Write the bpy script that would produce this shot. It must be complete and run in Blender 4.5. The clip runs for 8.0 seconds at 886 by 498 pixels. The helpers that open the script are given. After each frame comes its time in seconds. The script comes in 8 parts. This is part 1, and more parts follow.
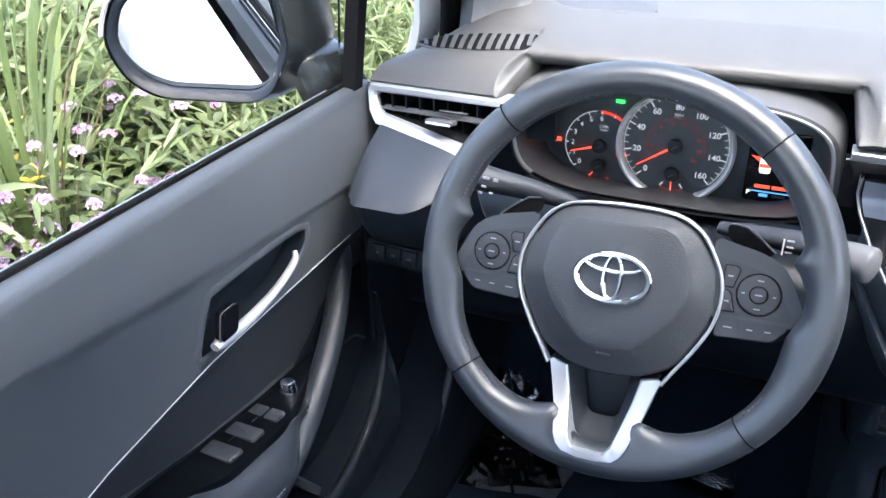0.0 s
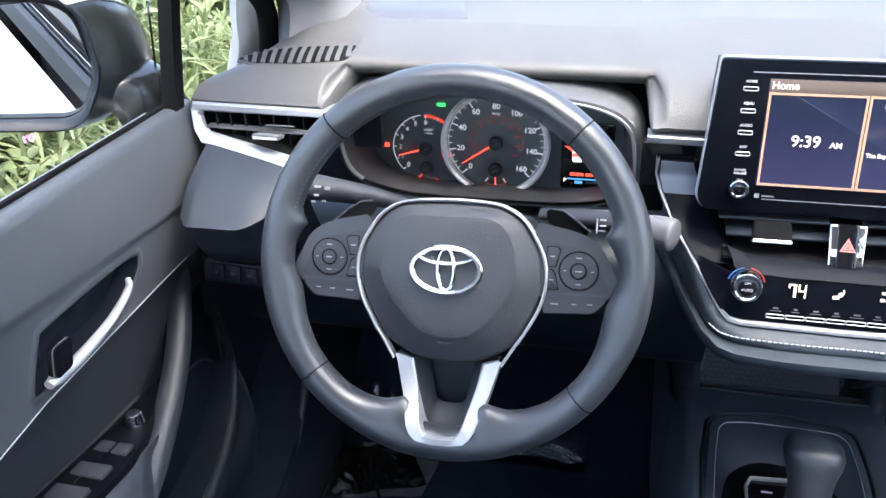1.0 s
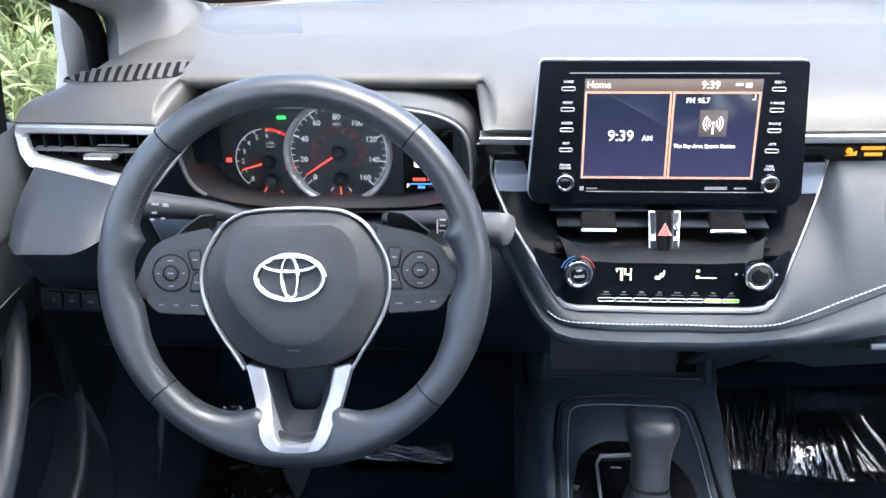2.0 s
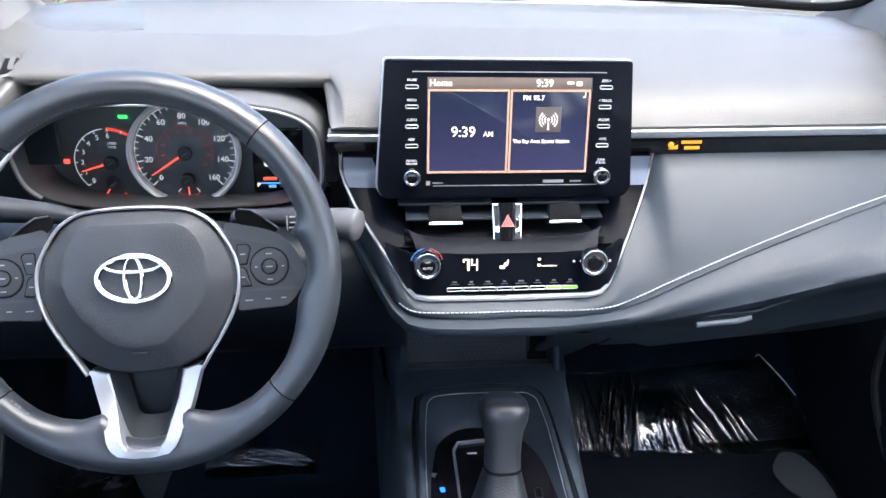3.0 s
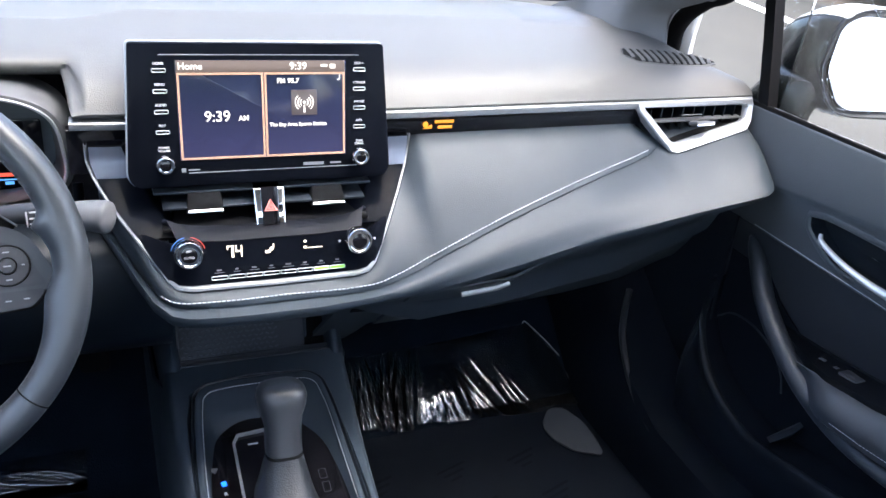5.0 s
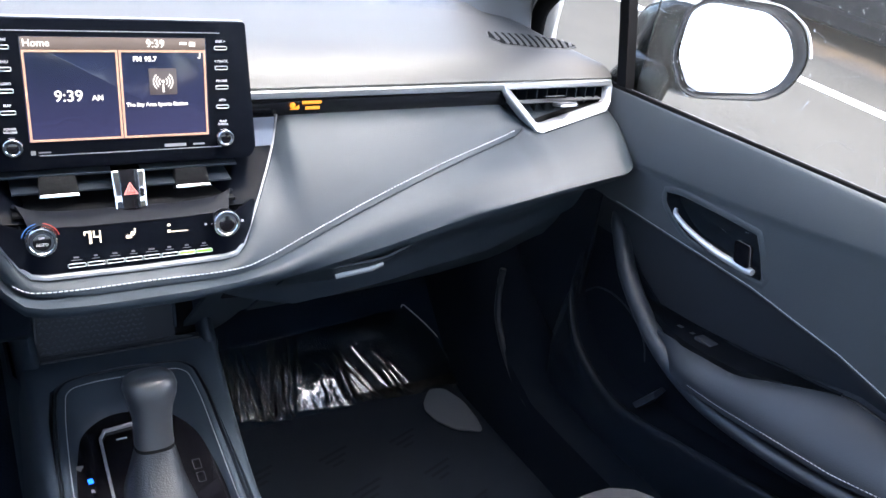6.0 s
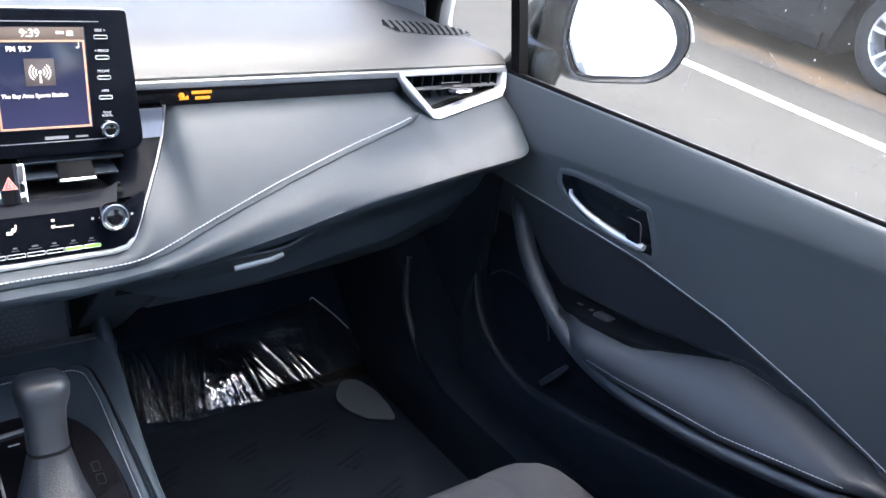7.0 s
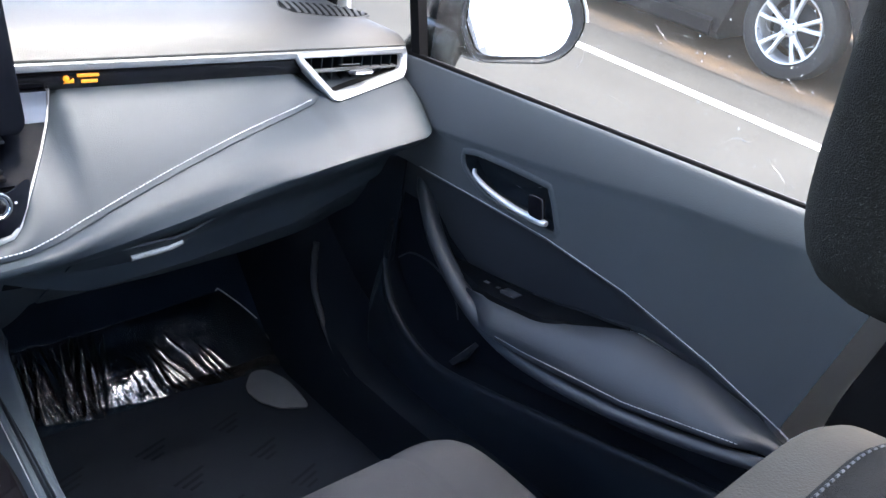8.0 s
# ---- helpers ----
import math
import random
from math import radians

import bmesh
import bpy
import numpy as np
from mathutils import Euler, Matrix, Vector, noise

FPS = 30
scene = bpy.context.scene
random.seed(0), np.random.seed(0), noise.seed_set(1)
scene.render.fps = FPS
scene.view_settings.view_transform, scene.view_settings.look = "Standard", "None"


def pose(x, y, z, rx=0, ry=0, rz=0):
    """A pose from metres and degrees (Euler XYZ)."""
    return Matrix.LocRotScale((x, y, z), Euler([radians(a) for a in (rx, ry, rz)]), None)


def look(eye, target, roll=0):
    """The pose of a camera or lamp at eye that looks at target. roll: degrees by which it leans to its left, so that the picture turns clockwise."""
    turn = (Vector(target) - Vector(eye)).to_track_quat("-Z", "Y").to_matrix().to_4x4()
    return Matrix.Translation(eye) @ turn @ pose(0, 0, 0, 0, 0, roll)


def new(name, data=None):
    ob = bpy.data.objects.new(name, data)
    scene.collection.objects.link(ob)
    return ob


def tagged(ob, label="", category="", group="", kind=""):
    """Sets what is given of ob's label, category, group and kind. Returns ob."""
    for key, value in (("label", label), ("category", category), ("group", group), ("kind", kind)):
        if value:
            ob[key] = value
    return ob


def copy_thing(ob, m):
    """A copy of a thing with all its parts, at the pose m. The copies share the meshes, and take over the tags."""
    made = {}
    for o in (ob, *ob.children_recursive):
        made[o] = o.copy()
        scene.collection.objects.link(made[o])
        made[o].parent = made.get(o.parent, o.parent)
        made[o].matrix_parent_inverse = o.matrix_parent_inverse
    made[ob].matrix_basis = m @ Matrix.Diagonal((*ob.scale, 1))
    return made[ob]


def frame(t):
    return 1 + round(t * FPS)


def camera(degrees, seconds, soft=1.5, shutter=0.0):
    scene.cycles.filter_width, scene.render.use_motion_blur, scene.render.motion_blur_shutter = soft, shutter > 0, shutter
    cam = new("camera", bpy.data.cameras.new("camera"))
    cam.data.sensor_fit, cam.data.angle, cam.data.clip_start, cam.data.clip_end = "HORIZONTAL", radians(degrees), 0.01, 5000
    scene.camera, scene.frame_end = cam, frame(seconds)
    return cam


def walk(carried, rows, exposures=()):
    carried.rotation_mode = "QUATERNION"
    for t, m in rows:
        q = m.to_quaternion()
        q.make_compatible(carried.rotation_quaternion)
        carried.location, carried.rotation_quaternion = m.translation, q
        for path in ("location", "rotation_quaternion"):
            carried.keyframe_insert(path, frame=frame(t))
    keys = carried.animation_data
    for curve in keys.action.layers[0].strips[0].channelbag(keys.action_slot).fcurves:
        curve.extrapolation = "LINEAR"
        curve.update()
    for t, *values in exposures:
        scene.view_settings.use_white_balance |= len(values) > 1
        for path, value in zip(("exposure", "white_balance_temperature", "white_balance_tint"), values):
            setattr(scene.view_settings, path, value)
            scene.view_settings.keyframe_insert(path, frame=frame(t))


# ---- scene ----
# The car stands along +y, x to its right; the asphalt slopes under it.
cam = camera(57.38, 8.0)
# seconds, x, y, z, rx, ry, rz
ROWS = [
    (0.0, -0.2325, -0.6027, 1.1834, 61.04, 1.45, 24.55),
    (0.5, -0.2238, -0.6134, 1.1827, 61.47, 1.35, 18.30),
    (1.0, -0.2123, -0.6225, 1.1831, 61.83, 1.41, 12.55),
    (1.5, -0.1968, -0.6311, 1.1812, 62.66, 1.36, 7.54),
    (3.0, -0.1675, -0.6603, 1.1774, 63.35, -2.04, -6.49),
    (3.5, -0.1613, -0.6692, 1.1773, 64.14, -3.18, -10.34),
    (4.0, -0.1564, -0.6735, 1.1765, 64.48, -4.03, -13.78),
    (5.5, -0.1476, -0.6887, 1.1668, 63.73, -6.17, -26.08),
    (6.0, -0.1419, -0.6983, 1.1625, 64.23, -7.30, -29.92),
    (6.5, -0.1345, -0.7082, 1.1596, 65.06, -7.68, -32.57),
    (7.0, -0.1270, -0.7219, 1.1579, 64.71, -7.71, -36.05),
    (7.5, -0.1236, -0.7264, 1.1532, 64.70, -8.13, -39.64),
    (8.0, -0.1218, -0.7322, 1.1487, 64.91, -8.54, -42.53),
]
walk(cam, [(t, pose(*row)) for t, *row in ROWS], [(0.0, 2.96), (4.0, 2.86), (8.0, 3.02)])

from mathutils.bvhtree import BVHTree

# ---- world and light ----
world = bpy.data.worlds.new("sky")
scene.world = world
world.use_nodes = True
wn = world.node_tree.nodes
sky = wn.new("ShaderNodeTexSky")
sky.sky_type = "NISHITA"
sky.sun_disc = False
sky.sun_elevation = radians(69)
sky.sun_rotation = radians(131)
sky.air_density, sky.dust_density, sky.ozone_density = 1.0, 3.4, 1.1
wn["Background"].inputs["Strength"].default_value = 0.15
world.node_tree.links.new(sky.outputs["Color"], wn["Background"].inputs["Color"])
sun_data = bpy.data.lights.new("sun", "SUN")
sun_data.energy, sun_data.angle, sun_data.color = 0.82, radians(56), (1.0, 0.972, 0.93)
sun = new("sun", sun_data)
sun.matrix_basis = look((0.9, -0.55, 2.75), (0, 0, 0))


# ---- materials ----
def mat(name, color, rough=0.5, metal=0.0, grain=0.0, bump=0.0, vary=0.15, spec=0.5, coat=0.0, stain=6.0, rvary=0.08):
    m = bpy.data.materials.new(name)
    m.use_nodes = True
    t = m.node_tree
    p = t.nodes["Principled BSDF"]
    p.inputs["Roughness"].default_value = rough
    p.inputs["Metallic"].default_value = metal
    p.inputs["Specular IOR Level"].default_value = spec
    p.inputs["Coat Weight"].default_value = coat
    p.inputs["Coat Roughness"].default_value = 0.04
    p.inputs["Base Color"].default_value = (*color, 1)
    geo = t.nodes.new("ShaderNodeTexCoord")
    if vary or rvary:
        big = t.nodes.new("ShaderNodeTexNoise")
        big.inputs["Scale"].default_value = stain
        big.inputs["Detail"].default_value = 6
        t.links.new(geo.outputs["Object"], big.inputs["Vector"])
        if vary:
            mix = t.nodes.new("ShaderNodeMix")
            mix.data_type = "RGBA"
            mix.inputs[6].default_value = (*[c * (1 - vary) for c in color], 1)
            mix.inputs[7].default_value = (*[min(1, c * (1 + vary)) for c in color], 1)
            t.links.new(big.outputs["Fac"], mix.inputs[0])
            t.links.new(mix.outputs[2], p.inputs["Base Color"])
        if rvary:
            r = t.nodes.new("ShaderNodeMapRange")
            r.inputs["To Min"].default_value = max(0.0, rough - rvary)
            r.inputs["To Max"].default_value = min(1.0, rough + rvary)
            t.links.new(big.outputs["Fac"], r.inputs["Value"])
            t.links.new(r.outputs[0], p.inputs["Roughness"])
    if bump:
        fine = t.nodes.new("ShaderNodeTexVoronoi")
        fine.feature = "SMOOTH_F1"
        fine.inputs["Scale"].default_value = grain
        warp = t.nodes.new("ShaderNodeTexNoise")
        warp.inputs["Scale"].default_value = grain * 0.6
        add = t.nodes.new("ShaderNodeMath")
        bmp = t.nodes.new("ShaderNodeBump")
        bmp.inputs["Strength"].default_value = bump
        bmp.inputs["Distance"].default_value = 0.001
        t.links.new(geo.outputs["Object"], fine.inputs["Vector"])
        t.links.new(geo.outputs["Object"], warp.inputs["Vector"])
        t.links.new(fine.outputs["Distance"], add.inputs[0])
        t.links.new(warp.outputs["Fac"], add.inputs[1])
        t.links.new(add.outputs[0], bmp.inputs["Height"])
        t.links.new(bmp.outputs["Normal"], p.inputs["Normal"])
    return m


def glow(name, color, strength):
    m = bpy.data.materials.new(name)
    m.use_nodes = True
    p = m.node_tree.nodes["Principled BSDF"]
    p.inputs["Base Color"].default_value = (*[c * 0.3 for c in color], 1)
    p.inputs["Roughness"].default_value = 0.4
    p.inputs["Emission Color"].default_value = (*color, 1)
    p.inputs["Emission Strength"].default_value = strength
    return m


def glass(name, tint=(1, 1, 1), rough=0.0, ior=1.45):
    m = bpy.data.materials.new(name)
    m.use_nodes = True
    p = m.node_tree.nodes["Principled BSDF"]
    p.inputs["Base Color"].default_value = (*tint, 1)
    p.inputs["Transmission Weight"].default_value = 1.0
    p.inputs["Roughness"].default_value = rough
    p.inputs["IOR"].default_value = ior
    return m


GLOSSBLACK = mat("gloss_black_trim", (0.004, 0.005, 0.008), 0.14, vary=0, rvary=0.02, spec=0.025)
ARMGLEAM = mat("painted_arm_reflection", (0.13, 0.155, 0.21), 0.3, metal=0.3, vary=0.05)
PILLAR = mat("woven_pillar_trim", (0.17, 0.172, 0.178), 0.85, grain=1500, bump=0.25, spec=0.2)
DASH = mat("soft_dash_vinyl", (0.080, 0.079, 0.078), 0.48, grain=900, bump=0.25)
# Same vinyl as the top; shade and sky blue are put into the colour.
PANEL = mat("shaded_stitched_vinyl", (0.030, 0.040, 0.051), 0.5, grain=1100, bump=0.15, spec=0.38)
# Black vinyl lightened, so its colour carries the sheen from the windows.
DOOR = mat("sheen_lightened_door_vinyl", (0.081, 0.089, 0.098), 0.42, grain=900, bump=0.12, spec=0.6)
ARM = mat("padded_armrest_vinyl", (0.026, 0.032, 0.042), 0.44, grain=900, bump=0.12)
# Blue of the cabin shadows is mixed into this black.
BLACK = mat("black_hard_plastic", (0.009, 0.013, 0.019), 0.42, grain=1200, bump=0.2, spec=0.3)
GREYPL = mat("grey_hard_plastic", (0.1, 0.102, 0.11), 0.5, grain=1200, bump=0.15)
PIANO = mat("piano_black", (0.006, 0.006, 0.008), 0.07, vary=0, rvary=0.02, spec=0.45)
LEATHER = mat("wheel_leather", (0.035, 0.040, 0.048), 0.33, grain=1600, bump=0.08, spec=0.75)
PADMAT = mat("airbag_cover_grain", (0.042, 0.045, 0.051), 0.45, grain=900, bump=0.2)
SILVER = mat("satin_silver_paint", (0.43, 0.445, 0.47), 0.3, metal=0.5, vary=0.04)
SATIN = mat("satin_grey_surround", (0.27, 0.28, 0.30), 0.42, metal=0.5, vary=0.05)
CHROME = mat("chrome", (0.85, 0.86, 0.88), 0.06, metal=1.0, vary=0, rvary=0.03)
RUBBER = mat("black_rubber", (0.010, 0.010, 0.011), 0.85, grain=500, bump=0.2, spec=0.06)
BUTTON = mat("button_plastic", (0.034, 0.037, 0.044), 0.5, grain=1500, bump=0.1, spec=0.35)
BOOT = mat("gear_boot_vinyl", (0.018, 0.022, 0.029), 0.45, grain=700, bump=0.3)
# Lid and carpet colours also hold the blue tint of the shade.
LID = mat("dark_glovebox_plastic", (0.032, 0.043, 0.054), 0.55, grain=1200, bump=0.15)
CARPET = mat("black_carpet", (0.008, 0.014, 0.023), 0.95, grain=500, bump=1.0, vary=0.4, spec=0.1, stain=14)
FABRIC = mat("grey_seat_fabric", (0.030, 0.032, 0.038), 0.9, grain=1400, bump=0.8, spec=0.2, vary=0.2)
DECK = mat("satin_black_deck", (0.004, 0.005, 0.007), 0.3, vary=0.1, spec=0.06)
# Darker than the upper trim: shading under the seam is in the colour.
INSERT = mat("shaded_satin_insert", (0.026, 0.029, 0.035), 0.42, grain=1200, bump=0.1, spec=0.5)
# Shade of pocket and sill, put into a black darker than the trim.
POCKET = mat("shaded_pocket_black", (0.006, 0.009, 0.014), 0.75, grain=1200, bump=0.15, spec=0.1)
HOUSING = mat("mirror_housing_plastic", (0.013, 0.016, 0.016), 0.2, grain=900, bump=0.1)
LIPGREY = mat("satin_grey_vent_lip", (0.007, 0.008, 0.012), 0.5, grain=900, bump=0.1, spec=0.12)
# Dash vinyl made darker and bluer, with the blue cabin shade in it.
CONSOLE = mat("blue_shaded_console_vinyl", (0.031, 0.044, 0.060), 0.5, grain=1100, bump=0.15, spec=0.4)
BOLSTER = mat("seat_bolster_vinyl", (0.090, 0.072, 0.050), 0.7, grain=700, bump=0.3)
HEADREST = mat("dark_headrest_fabric", (0.03, 0.029, 0.028), 0.85, grain=1400, bump=0.7, spec=0.2)
THREAD = mat("white_thread", (0.60, 0.61, 0.63), 0.7, vary=0.1)
GREYTHREAD = mat("grey_thread", (0.12, 0.12, 0.13), 0.7, vary=0.1)
WHITEPAINT = mat("white_car_paint", (0.78, 0.78, 0.78), 0.25, coat=0.8, vary=0.02)
BLACKPAINT = mat("black_car_paint", (0.008, 0.009, 0.011), 0.35, spec=0.25, coat=0.15, vary=0.1)
HEADLINER = mat("light_grey_headliner", (0.74, 0.74, 0.74), 0.95, grain=900, bump=0.4, spec=0.1)
BRIGHT = mat("bright_satin_chrome", (0.80, 0.80, 0.80), 0.24, metal=0.55, vary=0.04)
ALLOY = mat("alloy_wheel", (0.72, 0.72, 0.72), 0.3, metal=0.6, vary=0.1)
TYRE = mat("tyre_rubber", (0.02, 0.02, 0.02), 0.8, grain=200, bump=0.4)
MIRROR = mat("mirror_glass", (0.92, 0.93, 0.94), 0.0, metal=1.0, vary=0, rvary=0)
GLASS = glass("window_glass", (0.97, 0.98, 0.98), 0.0, 1.1)
WINDSCREEN = glass("tinted_windscreen", (0.80, 0.83, 0.85), 0.0, 1.1)
WETGLASS = glass("damp_dusty_window_glass", (0.97, 0.98, 0.98), 0.0, 1.1)


def dusty(m, amount):
    """A thin uneven film of dust and damp that scatters the daylight."""
    t = m.node_tree
    p = t.nodes["Principled BSDF"]
    tl = t.nodes.new("ShaderNodeBsdfTranslucent")
    tl.inputs["Color"].default_value = (0.9, 0.88, 0.84, 1)
    co = t.nodes.new("ShaderNodeTexCoord")
    no = t.nodes.new("ShaderNodeTexNoise")
    no.inputs["Scale"].default_value = 22
    no.inputs["Detail"].default_value = 6
    mr = t.nodes.new("ShaderNodeMapRange")
    mr.inputs["From Min"].default_value = 0.3
    mr.inputs["From Max"].default_value = 0.7
    mr.inputs["To Min"].default_value = amount * 0.7
    mr.inputs["To Max"].default_value = amount * 1.3
    mix = t.nodes.new("ShaderNodeMixShader")
    t.links.new(co.outputs["Object"], no.inputs["Vector"])
    t.links.new(no.outputs[0], mr.inputs[0])
    t.links.new(mr.outputs[0], mix.inputs[0])
    t.links.new(p.outputs[0], mix.inputs[1])
    t.links.new(tl.outputs[0], mix.inputs[2])
    t.links.new(mix.outputs[0], t.nodes["Material Output"].inputs["Surface"])


dusty(WETGLASS, 0.007)
DROP = glass("raindrop_water", (1, 1, 1), 0.0, 1.33)
DIAL = mat("dial_slate", (0.085, 0.10, 0.11), 0.5, vary=0.1)
MARK = glow("dial_white", (0.85, 0.9, 1.0), 0.08)
NEEDLE = glow("needle_red", (1.0, 0.10, 0.06), 0.223)
REDMARK = glow("red_mark", (1.0, 0.08, 0.05), 0.123)
DIMRED = glow("dim_red_mark", (0.8, 0.12, 0.08), 0.0402)
GREENLIT = glow("green_lamp", (0.05, 0.9, 0.15), 0.274)
LIME = glow("lime_lamp", (0.30, 0.95, 0.05), 0.20)
BLUELIT = glow("blue_lamp", (0.01, 0.12, 1.0), 0.6)
ORANGE = glow("orange_lamp", (1.0, 0.36, 0.02), 0.148)
AMBER = glow("amber_digits", (1.0, 0.86, 0.66), 0.342)
SCREENTXT = glow("screen_white", (1.0, 0.93, 0.86), 0.205)
SCREENEDGE = glow("screen_copper_border", (0.78, 0.47, 0.33), 0.103)
SCREENHEAD = glow("screen_header", (0.18, 0.14, 0.125), 0.125)
PRINT = mat("white_print", (0.5, 0.5, 0.52), 0.5, vary=0)


def screen_material():
    m = glow("screen_navy", (0.02, 0.03, 0.08), 0.114)
    t = m.node_tree
    p = t.nodes["Principled BSDF"]
    p.inputs["Roughness"].default_value = 0.12
    geo = t.nodes.new("ShaderNodeTexCoord")
    sep = t.nodes.new("ShaderNodeSeparateXYZ")
    ramp = t.nodes.new("ShaderNodeValToRGB")
    ramp.color_ramp.elements[0].color = (0.075, 0.07, 0.17, 1)
    ramp.color_ramp.elements[1].color = (0.02, 0.026, 0.04, 1)
    ramp.color_ramp.elements[1].position = 0.75
    t.links.new(geo.outputs["Generated"], sep.inputs[0])
    t.links.new(sep.outputs["Z"], ramp.inputs[0])
    t.links.new(ramp.outputs["Color"], p.inputs["Emission Color"])
    return m


SCREEN = screen_material()


def leaf_material(name, color, tip):
    m = mat(name, color, 0.5, vary=0, rvary=0.1)
    t = m.node_tree
    p = t.nodes["Principled BSDF"]
    info = t.nodes.new("ShaderNodeNewGeometry")
    ramp = t.nodes.new("ShaderNodeValToRGB")
    ramp.color_ramp.elements[0].color = (*color, 1)
    ramp.color_ramp.elements[1].color = (*tip, 1)
    t.links.new(info.outputs["Random Per Island"], ramp.inputs[0])
    t.links.new(ramp.outputs["Color"], p.inputs["Base Color"])
    p.inputs["Subsurface Weight"].default_value = 0.0
    trans = t.nodes.new("ShaderNodeBsdfTranslucent")
    t.links.new(ramp.outputs["Color"], trans.inputs["Color"])
    add = t.nodes.new("ShaderNodeMixShader")
    add.inputs[0].default_value = 0.35
    t.links.new(p.outputs[0], add.inputs[1])
    t.links.new(trans.outputs[0], add.inputs[2])
    t.links.new(add.outputs[0], t.nodes["Material Output"].inputs["Surface"])
    return m


LEAF = leaf_material("sage_leaf", (0.15, 0.20, 0.085), (0.33, 0.39, 0.20))
LOWLEAF = leaf_material("lantana_leaf", (0.05, 0.075, 0.03), (0.15, 0.19, 0.07))
PETAL = leaf_material("lilac_petal", (0.58, 0.34, 0.56), (0.82, 0.62, 0.80))
YELLOW = leaf_material("yellowed_leaf", (0.5, 0.42, 0.05), (0.65, 0.5, 0.12))
GRASS = leaf_material("long_grass", (0.20, 0.26, 0.09), (0.36, 0.42, 0.20))
STRAW = leaf_material("dry_grass", (0.16, 0.10, 0.06), (0.34, 0.25, 0.16))
STEM = mat("plant_stem", (0.12, 0.11, 0.05), 0.7)
SOIL = mat("dark_soil", (0.05, 0.035, 0.025), 0.95, grain=60, bump=1.0, vary=0.5)
ASPHALT = mat("damp_asphalt", (0.072, 0.070, 0.062), 0.8, grain=260, bump=0.9, vary=0.35, stain=2.5, rvary=0.15, spec=0.2)
DRYDIRT = mat("dry_brown_asphalt", (0.19, 0.120, 0.062), 0.9, grain=200, bump=0.5, vary=0.3, stain=4.0)
def fading_dirt(m):
    """Brown dirt that thins out unevenly towards the parking line."""
    t = m.node_tree
    p = t.nodes["Principled BSDF"]
    old = p.inputs["Base Color"].links[0].from_socket
    co = t.nodes.new("ShaderNodeTexCoord")
    sep = t.nodes.new("ShaderNodeSeparateXYZ")
    no = t.nodes.new("ShaderNodeTexNoise")
    no.inputs["Scale"].default_value = 1.6
    no.inputs["Detail"].default_value = 6
    add = t.nodes.new("ShaderNodeMath")
    add.operation = "MULTIPLY_ADD"
    add.inputs[1].default_value = 0.7
    mr = t.nodes.new("ShaderNodeMapRange")
    mr.interpolation_type = "SMOOTHSTEP"
    mr.inputs["From Min"].default_value = 4.50
    mr.inputs["From Max"].default_value = 4.92
    mix = t.nodes.new("ShaderNodeMix")
    mix.data_type = "RGBA"
    mix.inputs[6].default_value = (0.072, 0.070, 0.062, 1)
    t.links.new(co.outputs["Object"], sep.inputs[0])
    t.links.new(co.outputs["Object"], no.inputs["Vector"])
    t.links.new(no.outputs["Fac"], add.inputs[0])
    t.links.new(sep.outputs["X"], add.inputs[2])
    t.links.new(add.outputs[0], mr.inputs["Value"])
    t.links.new(mr.outputs[0], mix.inputs[0])
    t.links.new(old, mix.inputs[7])
    t.links.new(mix.outputs[2], p.inputs["Base Color"])


fading_dirt(DRYDIRT)
LINE = mat("white_road_paint", (0.75, 0.75, 0.73), 0.6, grain=200, bump=0.4, vary=0.12, stain=9)


def film_material():
    m = bpy.data.materials.new("clear_plastic_film")
    m.use_nodes = True
    t = m.node_tree
    t.nodes.remove(t.nodes["Principled BSDF"])
    tr = t.nodes.new("ShaderNodeBsdfTransparent")
    tr.inputs["Color"].default_value = (0.9, 0.92, 0.95, 1)
    gl = t.nodes.new("ShaderNodeBsdfGlossy")
    gl.inputs["Roughness"].default_value = 0.10
    fr = t.nodes.new("ShaderNodeFresnel")
    fr.inputs["IOR"].default_value = 1.75
    mix = t.nodes.new("ShaderNodeMixShader")
    t.links.new(fr.outputs[0], mix.inputs[0])
    t.links.new(tr.outputs[0], mix.inputs[1])
    t.links.new(gl.outputs[0], mix.inputs[2])
    t.links.new(mix.outputs[0], t.nodes["Material Output"].inputs["Surface"])
    return m


FILM = film_material()


def mesh_material():
    """Grey plastic with rows of fine round holes."""
    m = mat("perforated_grille", (0.10, 0.105, 0.12), 0.5, vary=0)
    t = m.node_tree
    p = t.nodes["Principled BSDF"]
    co = t.nodes.new("ShaderNodeTexCoord")
    v = t.nodes.new("ShaderNodeTexVoronoi")
    v.inputs["Scale"].default_value = 330
    v.inputs["Randomness"].default_value = 0.0
    v.voronoi_dimensions = "2D"
    r = t.nodes.new("ShaderNodeValToRGB")
    r.color_ramp.elements[0].position, r.color_ramp.elements[0].color = 0.28, (0.012, 0.012, 0.014, 1)
    r.color_ramp.elements[1].position, r.color_ramp.elements[1].color = 0.36, (0.10, 0.105, 0.12, 1)
    t.links.new(co.outputs["Object"], v.inputs["Vector"])
    t.links.new(v.outputs["Distance"], r.inputs[0])
    t.links.new(r.outputs["Color"], p.inputs["Base Color"])
    return m


MESHGREY = mesh_material()


# ---- mesh helpers ----
def V(*a):
    return Vector(a)


def thing(name, loc, label, category, group="", kind=""):
    ob = new(name)
    ob.location = loc
    ob.empty_display_size = 0.05
    return tagged(ob, label, category, group, kind)


